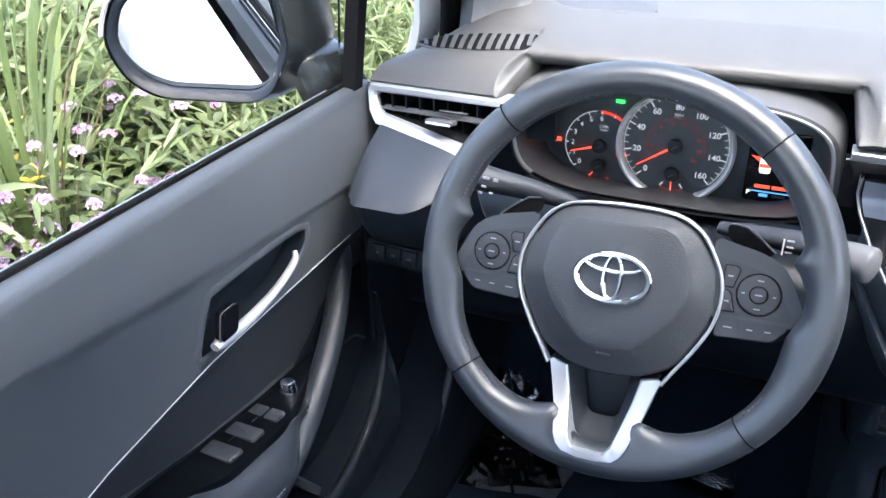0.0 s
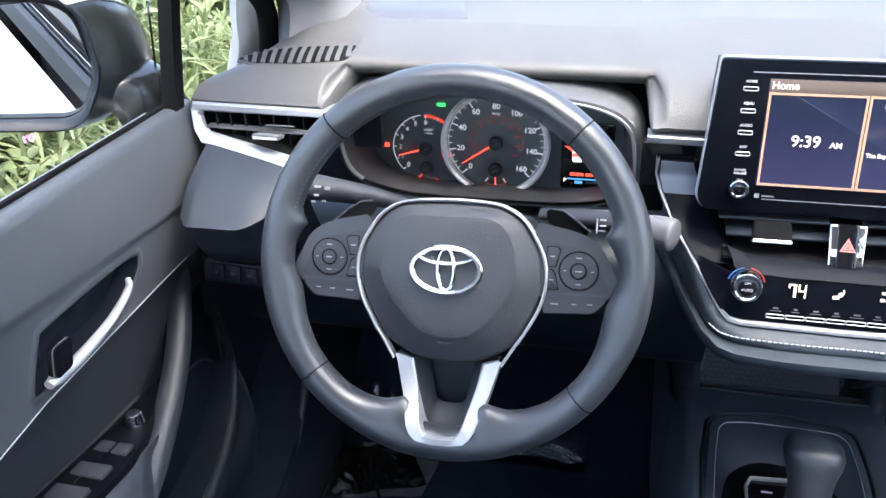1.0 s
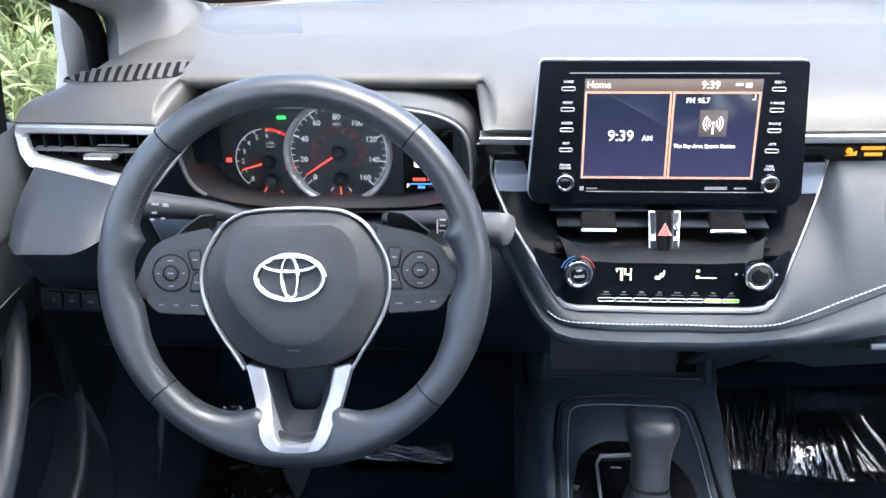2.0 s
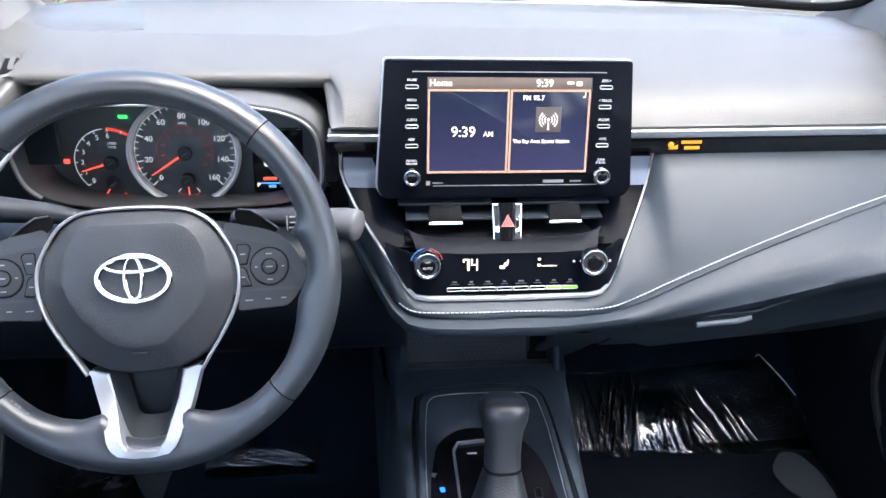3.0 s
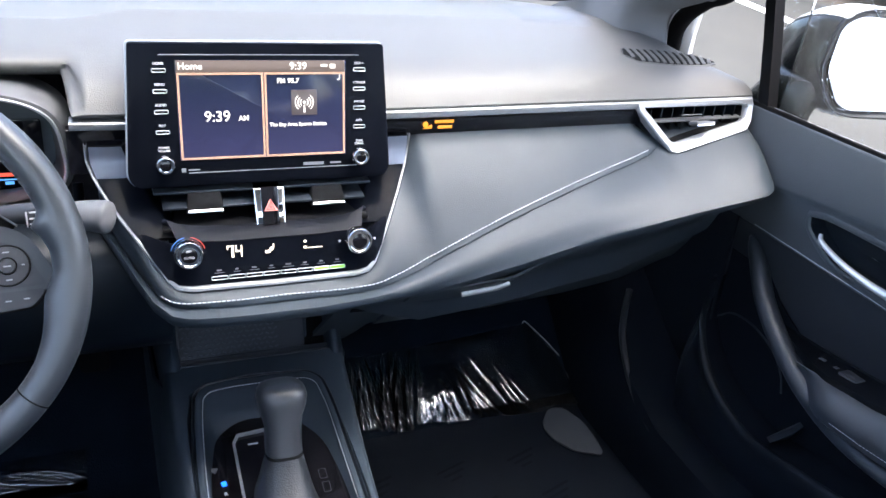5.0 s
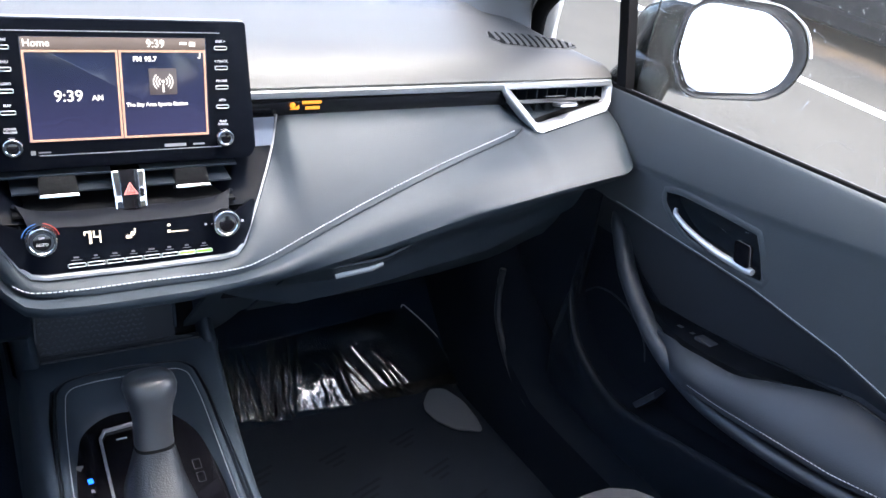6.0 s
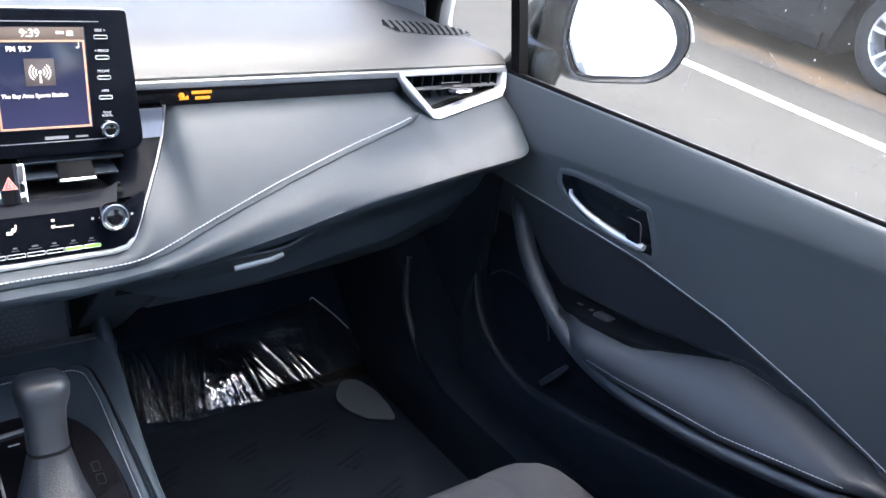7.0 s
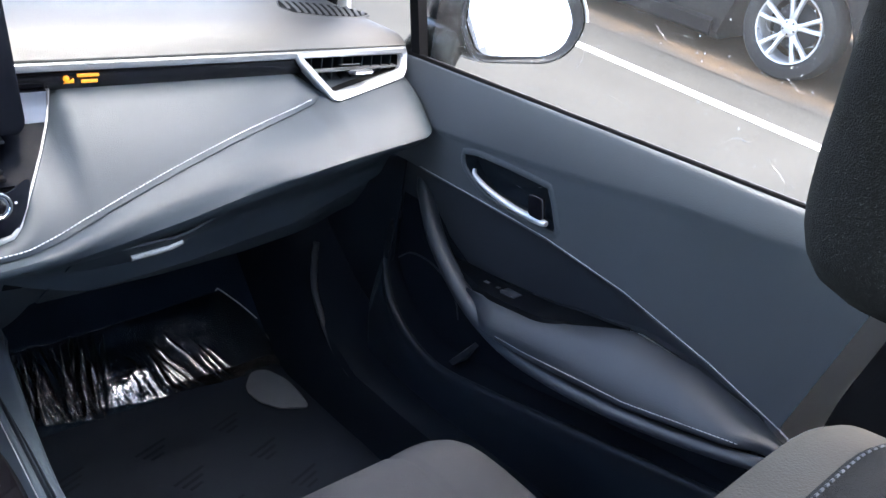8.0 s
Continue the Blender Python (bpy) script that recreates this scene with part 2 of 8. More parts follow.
def finish(bm, angle=38):
    bmesh.ops.recalc_face_normals(bm, faces=bm.faces)
    lim = radians(angle)
    for f in bm.faces:
        f.smooth = True
    for e in bm.edges:
        if len(e.link_faces) == 2 and e.calc_face_angle(0) > lim:
            e.smooth = False
    return bm


def solo(name, bm, material, label="", category="", group="", kind="", angle=38):
    """A thing that is one mesh."""
    finish(bm, angle)
    me = bpy.data.meshes.new(name)
    bm.to_mesh(me)
    bm.free()
    me.materials.append(material)
    return tagged(new(name, me), label, category, group, kind)


def part(name, bm, material, parent, label="", angle=38):
    ob = solo(name, bm, material, label, angle=angle)
    ob.parent = parent
    if parent.type == "EMPTY":
        ob.matrix_parent_inverse = Matrix.Translation(-parent.location)
    return ob


def join(*bms):
    out = bmesh.new()
    for b in bms:
        me = bpy.data.meshes.new("tmp")
        b.to_mesh(me)
        b.free()
        out.from_mesh(me)
        bpy.data.meshes.remove(me)
    return out


def moved(bm, m):
    bmesh.ops.transform(bm, matrix=m, verts=bm.verts)
    return bm


def box(size, m=Matrix(), bevel=0.0, seg=2):
    bm = bmesh.new()
    bmesh.ops.create_cube(bm, size=1)
    bmesh.ops.scale(bm, vec=size, verts=bm.verts)
    if bevel:
        bmesh.ops.bevel(bm, geom=bm.edges[:], offset=bevel, segments=seg, affect="EDGES", profile=0.5)
    if isinstance(m, (tuple, Vector)):
        m = Matrix.Translation(m)
    return moved(bm, m)


def loft(rings, closed=True, cap=True):
    bm = bmesh.new()
    rows = [[bm.verts.new(p) for p in r] for r in rings]
    n = len(rows[0])
    for a, b in zip(rows, rows[1:]):
        for i in range(n if closed else n - 1):
            j = (i + 1) % n
            bm.faces.new((a[i], a[j], b[j], b[i]))
    if cap and closed:
        bm.faces.new(rows[0])
        bm.faces.new(rows[-1])
    return bm


def sheet(rings, thick, closed=False):
    """An open loft given thickness behind it."""
    bm = loft(rings, closed, False)
    bmesh.ops.recalc_face_normals(bm, faces=bm.faces)
    bmesh.ops.solidify(bm, geom=bm.faces[:], thickness=thick)
    return bm


def curve(pts, n):
    """Catmull-Rom through pts, n steps a span."""
    pts = [Vector(p) for p in pts]
    q = [pts[0] * 2 - pts[1], *pts, pts[-1] * 2 - pts[-2]]
    out = []
    for i in range(1, len(q) - 2):
        for k in range(n):
            t = k / n
            a, b, c, d = q[i - 1], q[i], q[i + 1], q[i + 2]
            out.append(0.5 * (2 * b + (c - a) * t + (2 * a - 5 * b + 4 * c - d) * t * t + (3 * b - 3 * c + d - a) * t ** 3))
    return out + [pts[-1]]


def tube(path, radius, seg=10, closed=False, flat=1.0, up=(0, 0, 1), cap=True):
    """A round or flattened bar along path; radius is a number or a list."""
    path = [Vector(p) for p in path]
    n = len(path)
    rings = []
    for i, p in enumerate(path):
        a = path[(i - 1) % n] if closed or i else path[0]
        b = path[(i + 1) % n] if closed or i < n - 1 else path[-1]
        d = (b - a).normalized()
        s = d.cross(Vector(up)).normalized()
        w = s.cross(d).normalized()
        r = radius[i] if isinstance(radius, (list, tuple)) else radius
        rings.append([p + s * (r * math.cos(2 * math.pi * k / seg)) + w * (r * flat * math.sin(2 * math.pi * k / seg)) for k in range(seg)])
    if closed:
        rings.append(rings[0])
        bm = loft(rings, True, False)
        bmesh.ops.remove_doubles(bm, verts=bm.verts, dist=1e-6)
        return bm
    return loft(rings, True, cap)


def rounded(pts, r, n=4):
    """A polygon (2D) with rounded corners; r is a number or one for each corner."""
    out = []
    m = len(pts)
    for i in range(m):
        a, b, c = Vector(pts[i - 1]), Vector(pts[i]), Vector(pts[(i + 1) % m])
        q = r[i] if isinstance(r, (list, tuple)) else r
        u, v = a - b, c - b
        q = min(q, u.length * 0.45, v.length * 0.45)
        p0, p1 = b + u.normalized() * q, b + v.normalized() * q
        for k in range(n + 1):
            t = k / n
            out.append(((1 - t) ** 2 * p0 + 2 * t * (1 - t) * b + t * t * p1)[:])
    return out


def ellipse(cx, cy, rx, ry, n=32, a0=0.0, a1=2 * math.pi, power=2.0):
    out = []
    for k in range(n):
        a = a0 + (a1 - a0) * k / n
        c, s = math.cos(a), math.sin(a)
        out.append((cx + rx * math.copysign(abs(c) ** (2 / power), c), cy + ry * math.copysign(abs(s) ** (2 / power), s)))
    return out


def grown(outline, d):
    """A closed 2D outline moved outwards by d (counter-clockwise outlines)."""
    n = len(outline)
    out = []
    for i in range(n):
        a, b, c = Vector(outline[i - 1]), Vector(outline[i]), Vector(outline[(i + 1) % n])
        t = (c - a)
        if t.length < 1e-9:
            out.append(b[:])
            continue
        t.normalize()
        out.append((b.x + t.y * d, b.y - t.x * d))
    return out


def plate(outline, depth, m=Matrix(), bevel=0.0012, dome=0.0):
    """A slab with a bevelled front; the outline lies in m's XY plane, the front looks along +Z."""
    rings = [[(x, y, -depth) for x, y in outline], [(x, y, -bevel) for x, y in outline], [(x, y, -bevel * 0.3) for x, y in grown(outline, -bevel * 0.3)], [(x, y, 0) for x, y in grown(outline, -bevel)]]
    if dome:
        cx = sum(p[0] for p in outline) / len(outline)
        cy = sum(p[1] for p in outline) / len(outline)
        for k in (0.85, 0.6, 0.3):
            rings.append([(cx + (x - cx) * k, cy + (y - cy) * k, dome * (1 - k * k)) for x, y, _ in rings[3]])
    return moved(loft(rings), m)


def hoop(outer, inner, depth, m=Matrix(), bevel=0.001):
    """A frame between two outlines of the same count."""
    a, b = outer, inner
    rings = [[(x, y, -depth) for x, y in a], [(x, y, -bevel) for x, y in a], [(x, y, 0) for x, y in grown(a, -bevel)], [(x, y, 0) for x, y in grown(b, bevel)], [(x, y, -bevel) for x, y in b], [(x, y, -depth) for x, y in b]]
    rings.append(rings[0])
    bm = loft(rings, True, False)
    bmesh.ops.remove_doubles(bm, verts=bm.verts, dist=1e-7)
    return moved(bm, m)


def lathe(profile, m=Matrix(), seg=32):
    """Profile (r, z) turned round m's Z axis."""
    rings = [[(r * math.cos(2 * math.pi * k / seg), r * math.sin(2 * math.pi * k / seg), z) for k in range(seg)] for r, z in profile]
    return moved(loft(rings), m)


def words(text, size, m, align="CENTER", bold=0.0):
    cu = bpy.data.curves.new("words", "FONT")
    cu.body, cu.size, cu.align_x, cu.align_y = text, size, align, "CENTER"
    cu.extrude, cu.resolution_u, cu.offset = 0.0001, 3, bold
    ob = new("words", cu)
    me = bpy.data.meshes.new_from_object(ob.evaluated_get(bpy.context.evaluated_depsgraph_get()))
    bpy.data.objects.remove(ob)
    bm = bmesh.new()
    bm.from_mesh(me)
    bpy.data.meshes.remove(me)
    return moved(bm, m)


def basis(origin, x, y):
    """A frame from an origin, its X and its Y axis."""
    x, y = Vector(x).normalized(), Vector(y).normalized()
    z = x.cross(y)
    m = Matrix((x, y, z)).transposed().to_4x4()
    m.translation = origin
    return m


def stitches(path, length, gap, width, up, lift=0.0006):
    """A row of small threads along a path, evenly spaced."""
    path = [Vector(p) for p in path]
    run = [0.0]
    for a, b in zip(path, path[1:]):
        run.append(run[-1] + (b - a).length)
    axes = [np.array([p[c] for p in path]) for c in range(3)]
    bm = bmesh.new()
    for pos in np.arange(0.0, run[-1] - length, length + gap):
        p, q = [Vector([float(np.interp(d, run, ax)) for ax in axes]) for d in (pos, pos + length)]
        d = (q - p).normalized()
        s = d.cross(Vector(up)).normalized() * width
        n = s.cross(d).normalized() * lift
        vs = [bm.verts.new(v) for v in (p - s, p + s, q + s, q - s, p + n * 2 + d * length * 0.15, q + n * 2 - d * length * 0.15)]
        for f in ((0, 1, 4), (1, 2, 5, 4), (2, 3, 5), (3, 0, 4, 5)):
            bm.faces.new([vs[i] for i in f])
    return bm


def smoothstep(a, b, x):
    t = min(1.0, max(0.0, (x - a) / (b - a)))
    return t * t * (3 - 2 * t)


def lerp(x, xs, ys):
    return float(np.interp(x, xs, ys))


# ---- ground ----
def ground_z(x, y):
    return 0.08 * y + 0.066 * (x - 1.0)


def lay(x0, y0, x1, y1, lift, n=1, depth=0.0):
    bm = bmesh.new()
    rows = [[bm.verts.new((x0 + (x1 - x0) * i / n, y0 + (y1 - y0) * j / n, ground_z(x0 + (x1 - x0) * i / n, y0 + (y1 - y0) * j / n) + lift)) for i in range(n + 1)] for j in range(n + 1)]
    for j in range(n):
        for i in range(n):
            bm.faces.new((rows[j][i], rows[j][i + 1], rows[j + 1][i + 1], rows[j + 1][i]))
    return bm


solo("ground", lay(-400, -400, 400, 400, 0.0, 4), ASPHALT, "damp grey asphalt of a parking lot", "asphalt", kind="structure")
solo("road_marking", lay(3.725, -3.2, 3.82, 4.2, 0.004, 12), LINE, "worn white painted parking line on asphalt", "road marking", kind="structure")
solo("dry_patch", lay(4.25, 0.2, 6.6, 6.2, 0.004, 6), DRYDIRT, "dry brown ground under the parked black car", "ground", kind="structure")

# ---- car body ----
body = thing("car_body", (0, -0.8, 0.2), "white car body shell round the cabin", "car body", kind="structure")


def side_shell(s, y0, y1):
    """Outer skin below the windows."""
    rings = []
    for y in np.linspace(y0, y1, 22):
        bulge = 0.03 * math.cos((y + 0.7) / 2.6) - 0.05 * smoothstep(1.2, 1.8, y)
        top = 0.842 + 0.02 * smoothstep(-0.2, -1.5, y) - 0.11 * smoothstep(0.8, 1.8, y)
        x = 0.83 + bulge
        rings.append([(s * (x - 0.10), y, top + 0.02), (s * (x - 0.06), y, top - 0.004), (s * x, y, top - 0.05), (s * (x + 0.022), y, 0.72), (s * (x + 0.018), y, 0.5), (s * (x + 0.01), y, 0.3), (s * (x - 0.06), y, 0.18)])
    return sheet(rings, 0.004)


for s, y0, y1 in ((-1, 1.80, -2.5), (1, 1.80, -2.5)):
    part("side_panel", side_shell(s, y0, y1), WHITEPAINT, body, "white painted side panel")

roof_rings = []
for y in np.linspace(-0.16, -1.75, 12):
    h = 1.395 + 0.02 * math.sin((y + 0.16) / -1.59 * math.pi)
    w = 0.57
    roof_rings.append([(w * u, y, h - 0.045 * abs(u) ** 2.4) for u in np.linspace(-1, 1, 15)])
part("roof", sheet(roof_rings, -0.006), WHITEPAINT, body, "white roof skin")
part("headliner", moved(sheet(roof_rings, -0.02), Matrix.Translation((0, 0, -0.035))), HEADLINER, body, "light grey fabric headliner")


def pillar(s, a, b, wa, wb, via=()):
    """A bar from a to b, tapered."""
    p = curve([a, *via, b], 6)
    return tube([(s * q.x, q.y, q.z) for q in p], [wa + (wb - wa) * i / (len(p) - 1) for i in range(len(p))], 10, flat=0.7)


for s in (-1, 1):
    part("front_pillar", pillar(s, (0.748, 0.412, 0.86), (0.575, -0.22, 1.37), 0.019, 0.04, ((0.70, 0.378, 0.965), (0.655, 0.27, 1.07))), WHITEPAINT, body, "white painted front roof pillar")
    part("middle_pillar", pillar(s, (0.72, -0.66, 0.85), (0.57, -0.72, 1.36), 0.05, 0.045), BLACK, body, "black middle pillar")
    part("rear_pillar", pillar(s, (0.72, -2.05, 0.9), (0.55, -1.6, 1.36), 0.1, 0.09), WHITEPAINT, body, "white rear pillar")
    # inner trim of the front pillar, light grey
    rows = ([(0.60, 0.62, 0.945), (0.560, 0.392, 0.95), (0.594, 0.338, 0.945), (0.613, 0.292, 0.94), (0.645, 0.335, 0.935), (0.66, 0.60, 0.935)],
            [(0.592, 0.52, 0.985), (0.567, 0.375, 0.995), (0.590, 0.325, 0.992), (0.610, 0.297, 0.992), (0.638, 0.325, 0.99), (0.65, 0.52, 0.985)],
            [(0.582, 0.41, 1.028), (0.568, 0.300, 1.030), (0.585, 0.245, 1.028), (0.602, 0.218, 1.026), (0.628, 0.245, 1.022), (0.635, 0.40, 1.03)],
            [(0.572, 0.30, 1.085), (0.560, 0.215, 1.075), (0.575, 0.175, 1.065), (0.594, 0.154, 1.058), (0.62, 0.18, 1.055), (0.62, 0.29, 1.08)],
            [(0.53, -0.15, 1.345), (0.525, -0.19, 1.34), (0.54, -0.22, 1.335), (0.56, -0.24, 1.33), (0.59, -0.2, 1.325), (0.58, -0.15, 1.34)])
    fine = []
    for r in rows:
        loop = [V(s * x, y, z) for x, y, z in r]
        fine.append(curve(loop[:4], 5) + loop[4:])
    rails = [curve([f[k] for f in fine], 5) for k in range(len(fine[0]))]
    part("pillar_trim", loft([[rail[j] for rail in rails] for j in range(len(rails[0]))]), PILLAR, body, "grey woven front pillar trim", angle=60)
    part("door_seal", tube([V(s * p.x, p.y, p.z) for p in curve([(0.668, 0.352, 0.915), (0.652, 0.325, 0.975), (0.640, 0.262, 1.02), (0.625, 0.16, 1.07), (0.595, -0.18, 1.33)], 6)], 0.013, 10), RUBBER, body, "black door seal")

for s in (-1, 1):
    rings = [[(s * (x + 0.03), y0, z), (s * x, y0 - 0.004, z), (s * (x - 0.006), y0 - 0.02, z), (s * (x - 0.008), -0.78, z)] for x, y0, z in ((0.69, -0.53, 0.36), (0.69, -0.535, 0.60), (0.690, -0.548, 0.72), (0.692, -0.565, 0.80), (0.694, -0.58, 0.93))]
    part("middle_pillar_trim", sheet(rings, 0.004), RUBBER, body, "black lower trim of the middle pillar")

# floor pan, firewall, added rear closing walls
floor_ob = thing("floor", (0, 0, 0.25), "black carpeted cabin floor of the car", "floor", kind="structure")


def carpet(x0, x1):
    prof = [(-1.6, 0.25), (-0.4, 0.245), (-0.1, 0.243), (0.2, 0.243), (0.33, 0.245), (0.375, 0.258), (0.43, 0.305), (0.49, 0.362), (0.56, 0.43), (0.64, 0.52), (0.70, 0.60), (0.72, 0.85)]
    path = curve([(0, y, z) for y, z in prof], 4)
    rings = []
    for p in path:
        ring = []
        for k in range(13):
            u = k / 12
            x = x0 + (x1 - x0) * u
            edge = max(0.0, (abs(u - 0.5) - 0.42) / 0.08)
            ring.append((x, p.y, p.z - 0.022 + 0.03 * edge ** 2 + 0.003 * noise.noise((x * 9, p.y * 9, 3))))
        rings.append(ring)
    return sheet(rings, 0.02)


part("carpet", carpet(-0.72, -0.09), CARPET, floor_ob, "black carpet of the driver footwell")
part("carpet", carpet(0.09, 0.72), CARPET, floor_ob, "black carpet of the passenger footwell")
part("tunnel", box((0.2, 2.2, 0.2), (0, -0.4, 0.30), 0.04), CARPET, floor_ob)
for s in (-1, 1):
    # sill and kick panel beside each footwell
    rings = []
    for y in np.linspace(-0.75, 0.60, 16):
        lift = 0.16 * smoothstep(0.12, 0.42, y) + 0.25 * smoothstep(0.36, 0.6, y)
        rings.append([(s * 0.70, y, 0.36 + lift + 0.06), (s * 0.675, y, 0.365 + lift), (s * 0.645, y, 0.345 + lift * 0.8), (s * 0.635, y, 0.29 + lift * 0.3), (s * 0.63, y, 0.215)])
    # Lighter tube added to draw the thin highlight along the kick panel.
    edge = curve([(0.648, 0.30, 0.535), (0.645, 0.297, 0.500), (0.645, 0.284, 0.438), (0.645, 0.223, 0.369), (0.645, 0.156, 0.338), (0.645, 0.06, 0.315)], 6)
    part("sill_highlight", tube([(s * q.x, q.y, q.z) for q in edge], 0.006, 8), BUTTON, floor_ob, "lighter rounded edge added for the kick panel's highlight")
    part("sill_trim", sheet(rings, 0.004), POCKET, floor_ob, "black plastic door sill trim, darkened for shade")
# Unseen walls behind the seats, added to block and bounce the cabin light.
part("rear_closing_wall", box((1.5, 0.03, 0.78), (0, -1.62, 0.62)), GREYPL, body, "unseen grey wall added to close the cabin behind")
part("rear_shelf", box((1.4, 0.6, 0.03), (0, -1.93, 0.99)), FABRIC, body, "dark rear shelf")
for s in (-1, 1):
    part("rear_side_wall", box((0.03, 0.92, 0.66), (s * 0.705, -1.16, 0.60), 0.006), BLACK, body, "unseen black wall added over the white side panel")
part("cowl", box((1.4, 0.16, 0.04), (0, 0.79, 0.885), 0.012), BLACK, body, "black windscreen cowl")
bonnet = []
for y in list(np.linspace(0.86, 1.80, 8)) + [1.90, 1.95, 1.95]:
    k = len(bonnet)
    h = 0.93 - 0.16 * ((min(y, 1.8) - 0.8) / 1.0) ** 1.6 - (0.0 if k < 8 else (0.06, 0.18, 0.50)[k - 8])
    bonnet.append([(0.80 * u, y - 0.10 * u * u * smoothstep(1.5, 1.9, y), h - 0.08 * abs(u) ** 3 * (k < 9)) for u in np.linspace(-1, 1, 11)])
part("bonnet", sheet(bonnet, 0.004), WHITEPAINT, body, "white bonnet and nose")
for s in (-1, 1):
    rail = curve([(0, 0.695, 0.9665), (s * 0.13, 0.688, 0.9668), (s * 0.25, 0.662, 0.9675), (s * 0.43, 0.622, 0.9670), (s * 0.52, 0.598, 0.9660), (s * 0.568, 0.565, 0.9690), (s * 0.578, 0.50, 0.984), (s * 0.582, 0.45, 1.006), (s * 0.575, 0.30, 1.090), (s * 0.545, -0.10, 1.30)], 6)
    part("windscreen_edge", tube(rail, 0.0052, 8, flat=1.3), RUBBER, body, "black edge of the windscreen")
boot = [[(0.76 * u, y, z - 0.05 * abs(u) ** 3) for u in np.linspace(-1, 1, 11)] for y, z in ((-2.05, 1.03), (-2.2, 1.02), (-2.42, 1.0), (-2.50, 0.94), (-2.52, 0.6), (-2.48, 0.25))]
part("boot_lid", sheet(boot, 0.004), WHITEPAINT, body, "white boot lid and tail")


# ---- glass ----
def pane(name, corners, label, thick=0.004, material=GLASS):
    a, b, c, d = [Vector(p) for p in corners]
    n = (b - a).cross(d - a).normalized() * thick
    bm = bmesh.new()
    vs = [bm.verts.new(p) for p in (a, b, c, d, a + n, b + n, c + n, d + n)]
    for f in ((0, 1, 2, 3), (4, 5, 6, 7), (0, 1, 5, 4), (1, 2, 6, 5), (2, 3, 7, 6), (3, 0, 4, 7)):
        bm.faces.new([vs[i] for i in f])
    ob = solo(name, bm, material, label, "window", kind="structure")
    ob.visible_shadow = False
    return ob


pane("window_1", [(-0.60, 0.66, 0.955), (0.60, 0.66, 0.955), (0.55, -0.17, 1.385), (-0.55, -0.17, 1.385)], "large clear raked windscreen of the car", material=WINDSCREEN)
pane("window_2", [(-0.722, -0.62, 0.88), (-0.722, 0.16, 0.88), (-0.60, 0.02, 1.33), (-0.59, -0.62, 1.36)], "clear driver door window glass, closed")
pane("window_3", [(0.722, -0.62, 0.88), (0.722, 0.16, 0.88), (0.60, 0.02, 1.33), (0.59, -0.62, 1.36)], "rain-spotted passenger door window glass", material=WETGLASS)

# ---- dashboard ----
dash = thing("dashboard", (0, 0.3, 0.55), "dark grey soft-touch car dashboard with white stitching", "dashboard")
HOOD_L, HOOD_R = -0.534, -0.172


def edge_x(y):
    return lerp(y, [0.15, 0.19, 0.24, 0.31, 0.42, 0.6, 0.75], [0.692, 0.690, 0.655, 0.632, 0.605, 0.585, 0.57])


def top_profile(x):
    y0 = 0.158 + 0.036 * abs(x)
    ye = 0.70 - 0.22 * x * x
    rail = [(y0 + 0.014, 0.897), (y0, 0.9045), (y0 + 0.002, 0.9095), (y0 + 0.012, 0.921), (y0 + 0.03, 0.934), (y0 + 0.06, 0.9435), (y0 + 0.10, 0.950), (0.31, 0.9555), (0.355, 0.960), (0.388, 0.9645), (0.402, 0.9655), (0.416, 0.9645), (0.50, 0.960), (ye, 0.950)]
    hood = [(0.33, 0.914), (0.272, 0.919), (0.243, 0.928), (0.2335, 0.9345), (0.2325, 0.9395), (0.236, 0.9440), (0.252, 0.9490), (0.282, 0.9540), (0.315, 0.9585), (0.34, 0.9615), (0.352, 0.9625), (0.366, 0.9615), (0.48, 0.957), (ye, 0.949)]
    w = smoothstep(HOOD_L - 0.005, HOOD_L + 0.003, x) * (1 - smoothstep(HOOD_R - 0.014, HOOD_R + 0.004, x))
    v = smoothstep(HOOD_L - 0.10, HOOD_L + 0.02, x) * (1 - smoothstep(HOOD_R - 0.02, HOOD_R + 0.07, x))
    low = smoothstep(HOOD_L + 0.002, HOOD_L + 0.010, x) * (1 - smoothstep(HOOD_R - 0.020, HOOD_R - 0.010, x))
    out = []
    for k, (a, b) in enumerate(zip(rail, hood)):
        f = low if k < 3 else w if k < 7 else v
        out.append((a[0] + (b[0] - a[0]) * f, a[1] + (b[1] - a[1]) * f))
    return out


xs = sorted(set([round(v, 4) for v in np.linspace(-0.692, 0.692, 93)] + [round(c + d, 4) for c in (HOOD_L, HOOD_R) for d in np.linspace(-0.024, 0.024, 33)]))
rings = []
for x in xs:
    ring = []
    for y, z in top_profile(x):
        ax = abs(x)
        if ax > 0.45:
            ax = 0.45 + (ax - 0.45) * (edge_x(y) - 0.45) / (0.692 - 0.45)
        drop = 0.014 * max(0.0, (abs(x) - 0.645) / 0.047) ** 2 * smoothstep(0.18, 0.24, y)
        ring.append((math.copysign(ax, x), y, z - drop))
    c = curve([(x_, y_, z_) for x_, y_, z_ in ring], 2)
    rings.append(c)
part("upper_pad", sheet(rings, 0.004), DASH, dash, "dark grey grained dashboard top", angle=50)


def strip_y(x):
    return 0.158 + 0.036 * abs(x)


# silver strip and gloss black band right of the screen
def band(x0, x1, z0, z1, out0, out1, n=24):
    rings = []
    for x in np.linspace(x0, x1, n):
        y = strip_y(x)
        rings.append([(x, y + 0.02, z0), (x, y - out0 + 0.001, z0), (x, y - out0, z0 + 0.001), (x, y - out1, z1 - 0.001), (x, y - out1 + 0.001, z1), (x, y + 0.02, z1)])
    return loft(rings)


